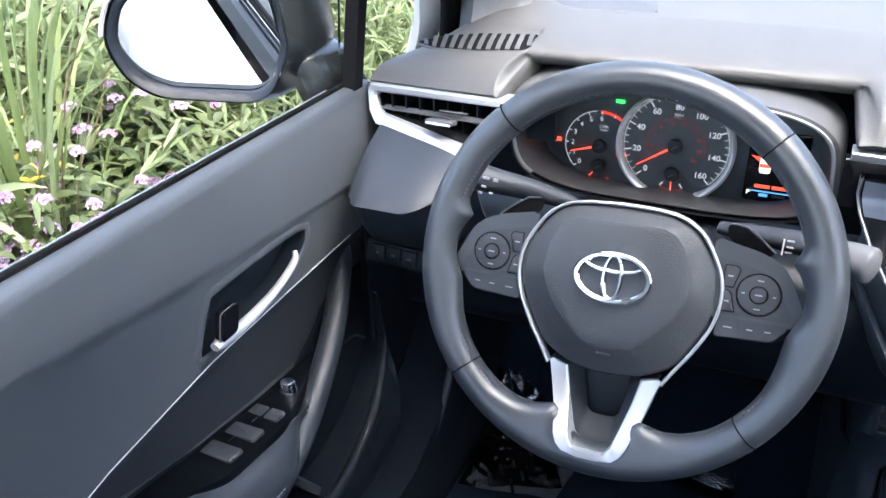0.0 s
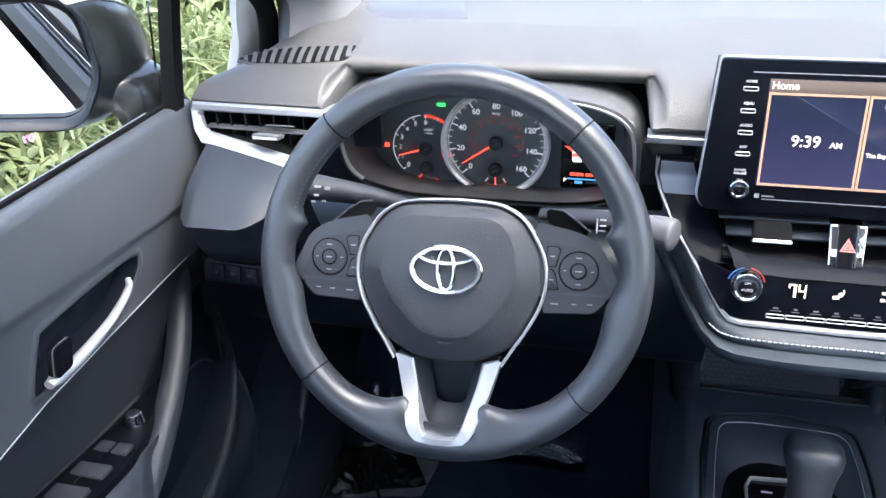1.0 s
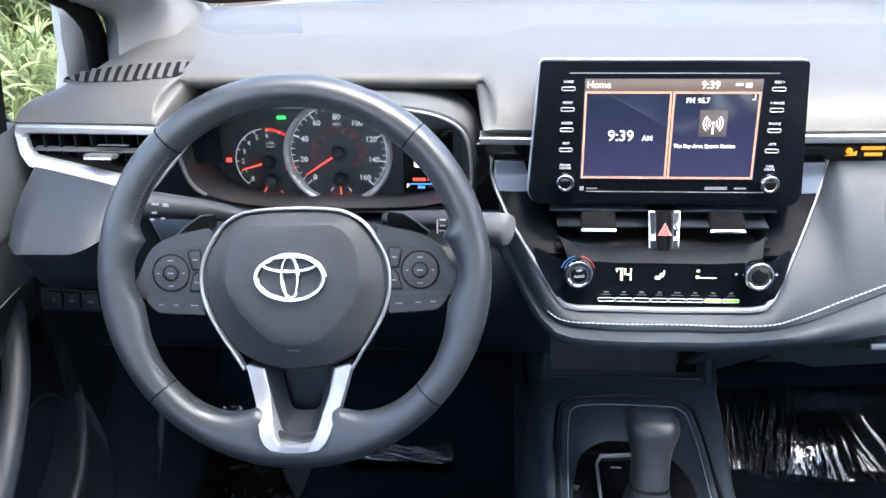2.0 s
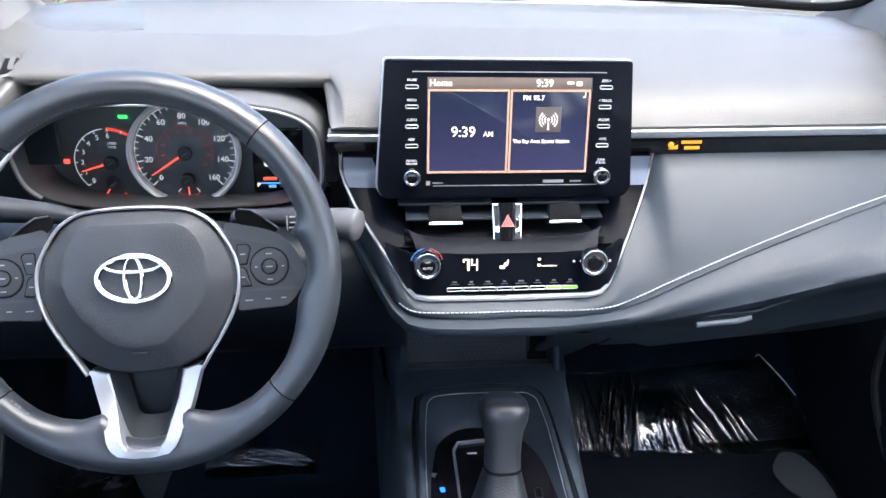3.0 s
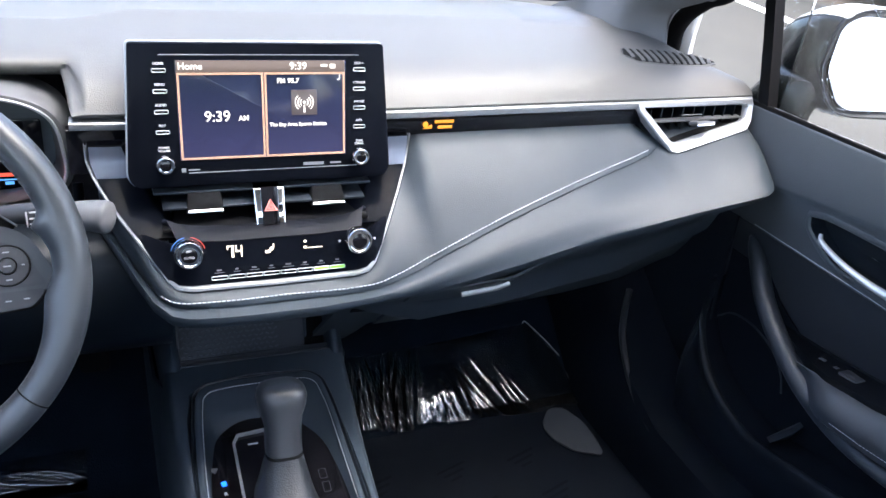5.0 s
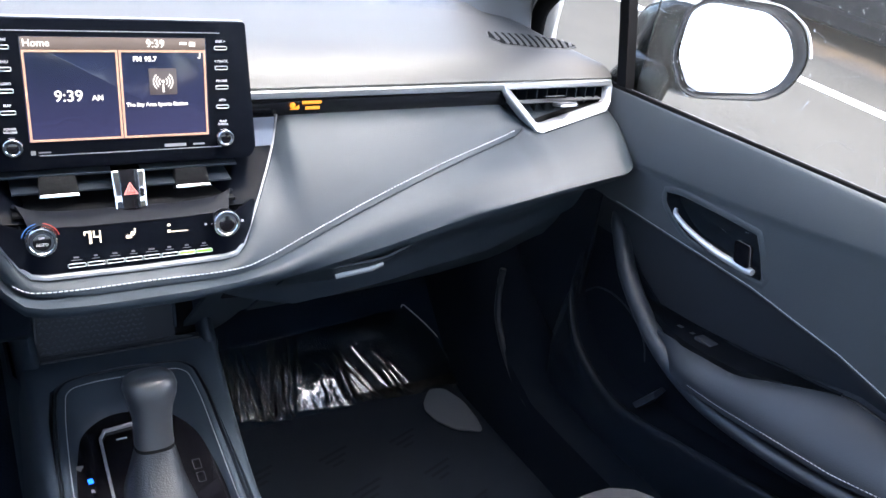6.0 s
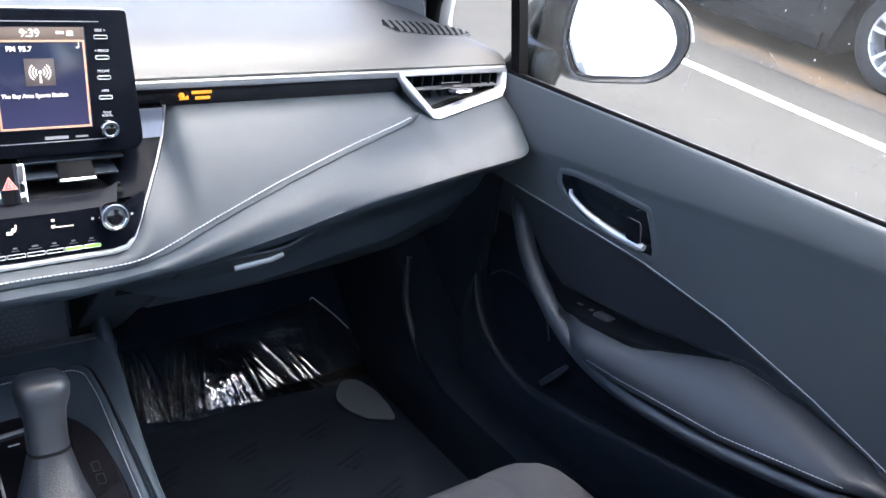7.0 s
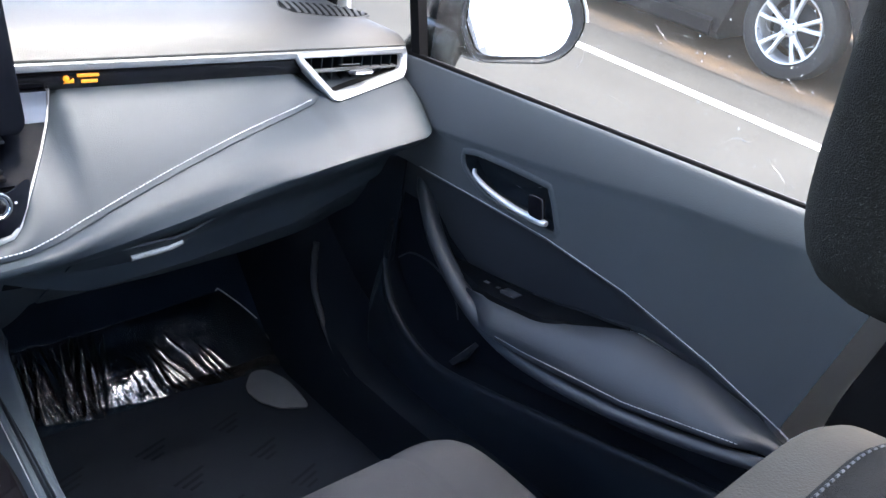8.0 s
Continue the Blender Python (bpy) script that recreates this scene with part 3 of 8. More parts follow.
part("trim_strip", band(0.128, 0.492, 0.8945, 0.9035, 0.004, 0.005), SILVER, dash, "satin silver trim strip")
part("trim_strip", band(-0.186, -0.128, 0.8905, 0.8985, 0.002, 0.003, 6), SILVER, dash, "satin silver trim strip")
part("gloss_band", band(0.128, 0.505, 0.872, 0.893, -0.003, 0.001), PIANO, dash, "gloss black trim band")
part("gloss_band", band(-0.19, -0.128, 0.84, 0.889, -0.008, -0.006, 6), PIANO, dash, "gloss black trim band")
# passenger airbag telltale
tell = basis((0.205, strip_y(0.2) - 0.0022, 0.8845), (1, 0.036, 0), (0, 0.1, 1))
part("airbag_light", join(plate([(0.0, 0.002), (0.024, 0.002), (0.024, 0.0055), (0.0, 0.0055)], 0.0005, tell), plate([(0.004, -0.0045), (0.022, -0.0045), (0.022, -0.001), (0.004, -0.001)], 0.0005, tell),
     plate(ellipse(-0.012, 0.001, 0.0035, 0.0035, 10), 0.0005, tell), plate([(-0.016, -0.004), (-0.004, -0.004), (-0.004, 0.001), (-0.008, -0.001)], 0.0005, tell)), ORANGE, dash, "lit orange passenger airbag light")


# right-hand fascia: stitched panel, nose, glovebox
SEAM = curve([(-0.17, 0.20, 0.792), (-0.145, 0.135, 0.768), (-0.125, 0.085, 0.749), (-0.105, 0.0560, 0.7405), (-0.06, 0.046, 0.7393), (0.013, 0.045, 0.7395), (0.090, 0.047, 0.7392), (0.140, 0.0548, 0.7470), (0.20, 0.066, 0.7680), (0.28, 0.0835, 0.7925), (0.372, 0.105, 0.8160), (0.465, 0.134, 0.8320), (0.52, 0.151, 0.8415), (0.57, 0.160, 0.847)], 8)


def stitch_pt(x):
    return lerp(x, [p.x for p in SEAM], [p.y for p in SEAM]), lerp(x, [p.x for p in SEAM], [p.z for p in SEAM])


def nose_pt(x):
    return (lerp(x, [0.05, 0.14, 0.28, 0.40, 0.53, 0.66], [0.036, 0.044, 0.05, 0.056, 0.063, 0.07]), lerp(x, [0.05, 0.14, 0.28, 0.40, 0.53, 0.66], [0.727, 0.731, 0.753, 0.775, 0.792, 0.806]))


def fascia_top(x):
    if x < 0.495:
        return (strip_y(x) + 0.001, 0.8725)
    return (lerp(x, [0.495, 0.535, 0.677, 0.69], [0.182, 0.156, 0.176, 0.188]), lerp(x, [0.495, 0.535, 0.677, 0.69], [0.872, 0.845, 0.866, 0.88]))


upper, lower, line = [], [], []
for x in np.linspace(-0.165, 0.530, 86):
    a, b = fascia_top(abs(x)), stitch_pt(x)
    if x < 0.18:  # follows the slanted side of the centre stack
        k = lerp(abs(x), [0, 0.086, 0.10, 0.112, 0.134, 0.157, 0.175, 0.18], [0.7515, 0.752, 0.756, 0.764, 0.794, 0.82, 0.85, 0.8725])
        yk = lerp(k, [0.75, 0.755, 0.765, 0.795, 0.82, 0.856, 0.8725], [0.062, 0.064, 0.07, 0.10, 0.135, 0.168, 0.166])
        a = (yk, k)
    if a[1] - b[1] < 0.004:
        a = (b[0] + 0.003, b[1] + 0.004)
    if -0.12 < x < 0.508:
        t = max(0.25, 1 - 0.0062 / (a[1] - b[1]))
        line.append((x, a[0] + (b[0] - a[0]) * t - 0.006 * math.sin(t * math.pi) - 0.0014, a[1] + (b[1] - a[1]) * t))
    ring = [(x, a[0] + 0.012, a[1] + 0.002), (x, a[0], a[1])]
    for t in (0.2, 0.4, 0.6, 0.8, 1.0):
        sag = -0.006 * math.sin(t * math.pi)
        ring.append((x, a[0] + (b[0] - a[0]) * t + sag, a[1] + (b[1] - a[1]) * t))
    ring.append((x, b[0] + 0.003, b[1] - 0.003))
    upper.append(ring)
part("stitched_panel", sheet(upper, 0.003), PANEL, dash, "stitched soft dashboard panel, shade and sky blue in its colour")
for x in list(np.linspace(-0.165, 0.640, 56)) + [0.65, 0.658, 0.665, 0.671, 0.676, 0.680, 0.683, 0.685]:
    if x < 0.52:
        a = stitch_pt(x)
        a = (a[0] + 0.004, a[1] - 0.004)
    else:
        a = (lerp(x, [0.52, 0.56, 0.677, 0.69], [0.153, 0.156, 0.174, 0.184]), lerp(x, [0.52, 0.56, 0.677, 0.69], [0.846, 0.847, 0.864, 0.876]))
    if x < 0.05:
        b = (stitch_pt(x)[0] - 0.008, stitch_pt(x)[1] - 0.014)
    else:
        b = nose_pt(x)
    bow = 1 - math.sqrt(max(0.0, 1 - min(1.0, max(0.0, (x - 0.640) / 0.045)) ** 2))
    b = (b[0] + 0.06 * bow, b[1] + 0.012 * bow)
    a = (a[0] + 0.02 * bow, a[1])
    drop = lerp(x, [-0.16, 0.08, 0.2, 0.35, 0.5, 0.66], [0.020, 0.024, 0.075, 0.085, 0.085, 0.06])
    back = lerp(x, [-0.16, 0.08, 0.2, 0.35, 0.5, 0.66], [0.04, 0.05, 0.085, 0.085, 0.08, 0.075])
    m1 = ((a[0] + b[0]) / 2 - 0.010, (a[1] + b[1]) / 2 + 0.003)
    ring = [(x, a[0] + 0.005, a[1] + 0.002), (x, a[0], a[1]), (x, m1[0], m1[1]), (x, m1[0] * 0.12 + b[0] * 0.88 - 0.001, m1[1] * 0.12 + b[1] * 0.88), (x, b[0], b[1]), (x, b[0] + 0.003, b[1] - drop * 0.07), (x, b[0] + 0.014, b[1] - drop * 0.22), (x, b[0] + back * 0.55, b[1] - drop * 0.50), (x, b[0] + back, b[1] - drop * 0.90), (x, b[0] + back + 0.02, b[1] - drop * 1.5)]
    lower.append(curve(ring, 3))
part("lower_panel", sheet(lower, 0.003), PANEL, dash, "soft dashboard lower roll, shade and sky blue in its colour", angle=60)
part("end_cap", loft([[(0.672, p.y, p.z) for p in lower[-1]] + [(0.672, 0.3, 0.75), (0.672, 0.3, 0.88)], [(0.6845, p.y + 0.004, p.z) for p in lower[-1]] + [(0.6845, 0.3, 0.75), (0.6845, 0.3, 0.88)]]), BLACK, dash)
part("stitching", stitches(curve(line, 3), 0.0036, 0.0012, 0.0007, (0, -0.9, 0.5), 0.0005), THREAD, dash, "white decorative stitching")

# glovebox under the roll: lid, bracket beside the console, handle
def lid_z(x, y):
    low = lerp(x, [0.16, 0.33, 0.46, 0.60, 0.672], [0.0, 0.004, 0.013, 0.032, 0.046])
    high = lerp(x, [0.16, 0.29, 0.32, 0.36, 0.40, 0.50, 0.60, 0.672], [0.003, 0.008, 0.020, 0.036, 0.048, 0.076, 0.102, 0.112])
    return 0.636 - 0.87 * (y - 0.165) + low + (high - low) * (1 - smoothstep(0.14, 0.225, y))


glove = []
for x in np.linspace(0.1665, 0.672, 32):
    e = 0.02 * smoothstep(0.54, 0.672, x)
    ring = [(x, y + e, lid_z(x, y)) for y in (0.085, 0.105, 0.14, 0.17, 0.20, 0.227)]
    glove.append(ring + [(x, 0.232 + e, lid_z(x, 0.230) + 0.001), (x, 0.233 + e, lid_z(x, 0.230) + 0.006), (x, 0.231 + e, lid_z(x, 0.230) + 0.03)])
part("glovebox", sheet(glove, 0.003), LID, dash, "dark grey plastic glovebox lid")
LIDP = basis((0, 0.165, 0.636), (1, 0, 0), (0, -1, 0.87))
side = [(0.085, 0.080), (0.1645, 0.080), (0.1645, -0.060), (0.168, -0.076), (0.184, -0.0800), (0.184, -0.0815), (0.166, -0.089), (0.160, -0.104), (0.1605, -0.165), (0.157, -0.22), (0.150, -0.240), (0.10, -0.240)]
part("glovebox_bracket", plate(side, 0.006, LIDP @ pose(0, 0, -0.001), 0.001), LID, dash, "dark grey panel beside the glovebox")
part("glovebox_catch", plate([(0.106, 0.028), (0.128, 0.023), (0.125, 0.0645), (0.102, 0.070)], 0.004, LIDP @ pose(0, 0, 0.0008), 0.0004), RUBBER, dash, "small black slot")
# Bright colour stands in for the light caught on the handle's top.
bar = [(x, y - 0.004, lid_z(x, y) - 0.002) for x, y in ((0.2405, 0.1192), (0.256, 0.1166), (0.271, 0.1142), (0.286, 0.1117), (0.3008, 0.1093))]
part("glovebox_handle", tube(bar, 0.0052, 10), BRIGHT, dash, "glovebox handle bar, brightened for the light on its top")
under = []
for x in np.linspace(-0.67, 0.67, 12):
    under.append([(x, 0.30, 0.615), (x, 0.38, 0.60), (x, 0.55, 0.61), (x, 0.70, 0.66), (x, 0.70, 0.90)])
part("lower_shield", sheet(under, 0.004), RUBBER, dash, "black underside of the dashboard")

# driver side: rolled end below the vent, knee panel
# Darker copy of the dash vinyl that carries the shade on the end roll.
ROLLMAT = mat("shaded_dash_end_vinyl", (0.022, 0.029, 0.040), 0.5, grain=1100, bump=0.15)
roll = []
for x in np.linspace(-0.668, -0.535, 22):
    r = smoothstep(-0.60, -0.535, x)
    l = 1 - smoothstep(-0.668, -0.65, x)
    ztop = lerp(x, [-0.69, -0.677, -0.535], [0.88, 0.868, 0.848])
    ytop = lerp(x, [-0.69, -0.677, -0.535], [0.182, 0.168, 0.146])
    b = (0.062 + 0.06 * r ** 1.5 + 0.02 * l, 0.806 + 0.014 * r)
    ring = [(x, ytop, ztop), (x, (ytop + b[0]) / 2 - 0.012 * (1 - r), (ztop + b[1]) / 2 + 0.004), (x, b[0] - 0.001, b[1] + 0.006), (x, b[0] + 0.002, b[1] - 0.002), (x, b[0] + 0.03, b[1] - 0.05), (x, b[0] + 0.07, b[1] - 0.075), (x, 0.22, 0.71)]
    roll.append(curve(ring, 3))
part("side_roll", sheet(roll, 0.003), ROLLMAT, dash, "padded dashboard end, shade put into its colour", angle=50)
knee = []
for x in np.linspace(-0.66, -0.10, 30):
    ring = [(x, 0.26, 0.772), (x, 0.215, 0.771), (x, 0.168, 0.758), (x, 0.155, 0.72), (x, 0.165, 0.66), (x, 0.20, 0.605), (x, 0.28, 0.59)]
    knee.append(curve(ring, 3))
part("knee_panel", sheet(knee, 0.004), BLACK, dash, "black knee panel below the steering column")
# small switch block low on the left
sw = basis((-0.632, 0.105, 0.728), (1, 0.02, -0.06), (0, 0.25, 0.97))
for k in range(3):
    part("switch", plate(rounded([(-0.028 + k * 0.02, -0.009), (-0.011 + k * 0.02, -0.009), (-0.011 + k * 0.02, 0.009), (-0.028 + k * 0.02, 0.009)], 0.002), 0.006, sw), BLACK, dash, "small black dashboard switch")
for k, w in ((0, 0.0016), (1, 0.003), (2, 0.0035)):
    part("switch_mark", plate([(-0.0195 + k * 0.02 - w, -0.002), (-0.0195 + k * 0.02 + w, -0.002), (-0.0195 + k * 0.02 + w * 0.7, 0.002), (-0.0195 + k * 0.02 - w, 0.001)], 0.0004, sw @ pose(0, 0, 0.0004)), GREYTHREAD, dash)
part("switch_block", plate(rounded([(-0.036, -0.014), (0.036, -0.014), (0.036, 0.012), (-0.036, 0.012)], 0.003), 0.08, sw @ pose(0, 0, -0.005)), BLACK, dash)


# side air vents
sleeve = []


def side_vent(s):
    vent = part("air_vent", vent_frame(s), SILVER, dash, "side air vent with satin silver frame")
    part("vent_sleeve", sheet(sleeve, 0.0008), RUBBER, vent)
    back = loft([[(s * 0.485, 0.235, 0.84), (s * 0.69, 0.235, 0.84), (s * 0.69, 0.235, 0.905), (s * 0.485, 0.235, 0.905)], [(s * 0.485, 0.245, 0.84), (s * 0.69, 0.245, 0.84), (s * 0.69, 0.245, 0.905), (s * 0.485, 0.245, 0.905)]])
    part("vent_back", back, BLACK, vent)
    for z, w0, w1 in ((0.877, 0.522, 0.674),):
        y0, y1 = 0.166 + (w0 - 0.5) * 0.03, 0.176
        slat = loft([[(s * w0, y0, z + 0.0008), (s * w0, y0 + 0.012, z + 0.0010), (s * w0, y0 + 0.012, z - 0.0008), (s * w0, y0, z - 0.0008)], [(s * w1, y1, z + 0.0008), (s * w1, y1 + 0.012, z + 0.0010), (s * w1, y1 + 0.012, z - 0.0008), (s * w1, y1, z - 0.0008)]])
        part("slat", slat, GREYPL, vent)
    for k in range(9):
        x = 0.522 + k * 0.0175
        zb = lerp(x, [0.50, 0.535, 0.677], [0.885, 0.850, 0.872])
        part("vane", loft([[(s * x, 0.181, zb), (s * (x + 0.0015), 0.181, zb), (s * (x + 0.0015), 0.181, 0.897), (s * x, 0.181, 0.897)], [(s * x, 0.23, zb), (s * (x + 0.0015), 0.23, zb), (s * (x + 0.0015), 0.23, 0.897), (s * x, 0.23, 0.897)]]), BLACK, vent)
    tab = basis((s * 0.590, 0.158, 0.876), (1, s * 0.03, 0), (0, 0.25, 1))
    part("vent_tab", box((0.032, 0.0055, 0.018), tab @ pose(0, 0.001, 0.002), 0.0022), GREYPL, vent, "thin grey vent tab")
    part("upper_blade", box((0.034, 0.0012, 0.006), tab @ pose(-0.008 * s, 0.0115, -0.012), 0.0004), GREYPL, vent)
    part("tab_trim", plate(rounded([(-0.0155, -0.0025), (0.0155, -0.0025), (0.0145, 0.0008), (-0.0145, 0.0008)], 0.0014), 0.003, tab @ pose(0, 0, 0.0115), 0.001), CHROME, vent, "bright vent tab edge")


def vent_frame(s):
    outer = [(0.488, 0.176, 0.9035), (0.492, 0.174, 0.893), (0.534, 0.141, 0.8445), (0.544, 0.140, 0.8430), (0.676, 0.165, 0.862), (0.688, 0.174, 0.874), (0.694, 0.184, 0.897), (0.690, 0.185, 0.9045)]
    inner = [(0.508, 0.179, 0.8935), (0.511, 0.177, 0.890), (0.540, 0.150, 0.8545), (0.548, 0.149, 0.8535), (0.669, 0.172, 0.872), (0.677, 0.177, 0.879), (0.681, 0.183, 0.889), (0.678, 0.184, 0.8935)]
    rings = []
    n = len(outer)
    for i in range(n + 1):
        o, q = Vector(outer[i % n]), Vector(inner[i % n])
        o.x *= s
        q.x *= s
        d = (q - o)
        rings.append([o + V(0, 0.02, 0), o + V(0, -0.002, 0), o + d * 0.2 + V(0, -0.006, 0), o + d * 0.75 + V(0, -0.0055, 0), q + V(0, -0.002, 0), q + V(0, 0.004, 0)])
    sleeve.clear()
    sleeve.extend([[r[-1], r[-1] + V(0, 0.05, 0)] for r in rings])
    bm = loft(rings, False, False)
    bmesh.ops.remove_doubles(bm, verts=bm.verts, dist=1e-6)
    bmesh.ops.recalc_face_normals(bm, faces=bm.faces)
    bmesh.ops.solidify(bm, geom=bm.faces[:], thickness=0.0015)
    return bm


side_vent(1)
side_vent(-1)


# grilles let into the dashboard top
def pad_z(x, y):
    prof = top_profile(x)[3:]
    return lerp(y, [p[0] for p in prof], [p[1] for p in prof]) - 0.014 * max(0.0, (abs(x) - 0.645) / 0.047) ** 2 * smoothstep(0.18, 0.24, y)


def lens(x, out=0.0):
    lo = lerp(x, [0.512, 0.522, 0.575, 0.626, 0.650], [0.250, 0.231, 0.2235, 0.2225, 0.2295])
    hi = lerp(x, [0.512, 0.520, 0.585, 0.622, 0.650], [0.252, 0.271, 0.263, 0.250, 0.2315])
    return lo - out, hi + out


def demister(s):
    rim_rings, well = [], []
    for x in np.linspace(0.5115, 0.6505, 44):
        lo, hi = lens(x, 0.0035)
        rim_rings.append([(s * x, lo + (hi - lo) * v, pad_z(x, lo + (hi - lo) * v) + (0.0 if v in (0, 1) else 0.0012)) for v in (0, 0.06, 0.2, 0.5, 0.8, 0.94, 1)])
        lo, hi = lens(x)
        well.append([(s * x, lo + (hi - lo) * v, pad_z(x, lo + (hi - lo) * v) + 0.0018) for v in np.linspace(0, 1, 5)])
    g = part("demister_grille", sheet(rim_rings, 0.0006), DASH, dash, "dark slotted demister grille")
    part("grille_well", sheet(well, 0.0004), RUBBER, g)
    for k in range(12):
        x0 = 0.5175 + k * 0.0108
        bar = []
        for v in np.linspace(0, 1, 5):
            xa = x0 + 0.006 * v
            lo, hi = lens(min(xa, 0.648))
            y = lo + (hi - lo) * v
            if xa > 0.646:
                continue
            z = pad_z(xa, y) + 0.0024
            bar.append([(s * xa, y, z - 0.001), (s * xa, y, z), (s * (xa + 0.0052), y, z + 0.0006), (s * (xa + 0.0052), y, z - 0.001)])
        if len(bar) > 2:
            part("slat", loft(bar), DASH, g)


demister(1)
demister(-1)
for s in (1, -1):
    rings = []
    for v in np.linspace(0, 1, 12):
        xa, ya = 0.409 + (0.453 - 0.409) * v, 0.375 + (0.56 - 0.375) * v
        xb, yb = 0.530 + (0.600 - 0.530) * v, 0.352 + (0.55 - 0.352) * v
        ring = []
        for u in np.linspace(0, 1, 10):
            x, y = xa + (xb - xa) * u, ya + (yb - ya) * u
            e = min(u, 1 - u, v, 1 - v) > 0.001
            ring.append((s * x, y, pad_z(x, y) + (0.0016 if e else -0.001)))
        rings.append(ring)
    part("speaker_grille", sheet(rings, 0.0006), MESHGREY, dash, "dark perforated dashboard speaker grille")


# ---- steering wheel ----
TAU = radians(22.46)
HUB = V(-0.3545, 0, 0.82)
WHEEL = basis(HUB, (1, 0, 0), (0, math.sin(TAU), math.cos(TAU))) @ pose(0, 0, 0, 0, 0, 1.5)
wheel = thing("steering_wheel", HUB, "black leather steering wheel with satin silver trim", "steering wheel")
SEAMS = [radians(a) for a in (47.5, 132, 220.5, 317.5)]


RIM_R, RIM_UP = 0.1660, 0.0030
INNER = [(-90, 0.150), (-83, 0.148), (-79, 0.140), (-76, 0.131), (-73, 0.1295), (-70, 0.134), (-66, 0.1405), (-60, 0.146), (-52, 0.150), (-43, 0.1512), (-33, 0.1508), (-24, 0.1480), (-16, 0.1445), (-11, 0.1435), (-7, 0.1465), (-3, 0.150), (4, 0.150), (9, 0.146), (13.5, 0.1405), (15.5, 0.1465), (18, 0.1505), (24, 0.1510), (90, 0.1510)]


def rim_mesh():
    rings = []
    n = 300
    for i in range(n):
        a = 2 * math.pi * i / n
        side = math.degrees(math.asin(max(-1, min(1, math.sin(a)))))
        groove = sum(math.exp(-((math.remainder(a - s, 2 * math.pi)) / 0.006) ** 2) for s in SEAMS)
        r = 0.0150 - 0.0011 * groove
        swell = max(0.0, RIM_R - r - lerp(side, [q[0] for q in INNER], [q[1] for q in INNER]))
        ring = []
        for k in range(24):
            b = 2 * math.pi * k / 24
            rad = RIM_R + r * math.cos(b) - swell * max(0.0, -math.cos(b)) ** 0.8
            ring.append((rad * math.cos(a), rad * math.sin(a) + RIM_UP, r * 1.2 * math.sin(b) * (1 - 0.25 * min(1.0, swell / 0.02) * max(0.0, -math.cos(b)))))
        rings.append(ring)
    rings.append(rings[0])
    bm = loft(rings, True, False)
    bmesh.ops.remove_doubles(bm, verts=bm.verts, dist=1e-6)
    return moved(bm, WHEEL)


rim = part("rim", rim_mesh(), LEATHER, wheel, "black leather rim", angle=80)
for a0, a1 in ((50, 130), (135, 165), (15, 45), (196, 218), (223, 250), (290, 315), (320, 344)):
    p = [WHEEL @ V(0.1530 * math.cos(radians(a)), 0.1530 * math.sin(radians(a)) + RIM_UP, 0.0085) for a in np.linspace(a0, a1, 60)]
    part("stitching", stitches(p, 0.0022, 0.0022, 0.0011, (WHEEL.to_3x3() @ V(0, 0, 1))[:], 0.0008), GREYTHREAD, rim)
for a in SEAMS:
    rr = 0.0149
    p = [WHEEL @ V((RIM_R + rr * math.cos(b)) * math.cos(a), (RIM_R + rr * math.cos(b)) * math.sin(a) + RIM_UP, rr * 1.2 * math.sin(b)) for b in np.linspace(-0.6, 3.6, 16)]
    part("seam", tube(p, 0.0007, 6), RUBBER, rim)


half = [(0.0, 0.0615), (0.030, 0.0605), (0.048, 0.0572), (0.064, 0.0475), (0.0748, 0.033), (0.083, 0.017), (0.0862, 0.002), (0.0855, -0.014), (0.081, -0.031), (0.0705, -0.0515), (0.0615, -0.0655), (0.0525, -0.0735), (0.042, -0.0795), (0.030, -0.0845), (0.015, -0.0872)]
half2 = [(0.0, -0.088)]
pad_outline = [(-x, y) for x, y in half[1:]] + half2 + [p for p in reversed(half[1:])] + [half[0]]
pad_outline = [(p.x, p.y) for p in curve([(x, y, 0) for x, y in pad_outline + pad_outline[:1]], 3)[:-1]]


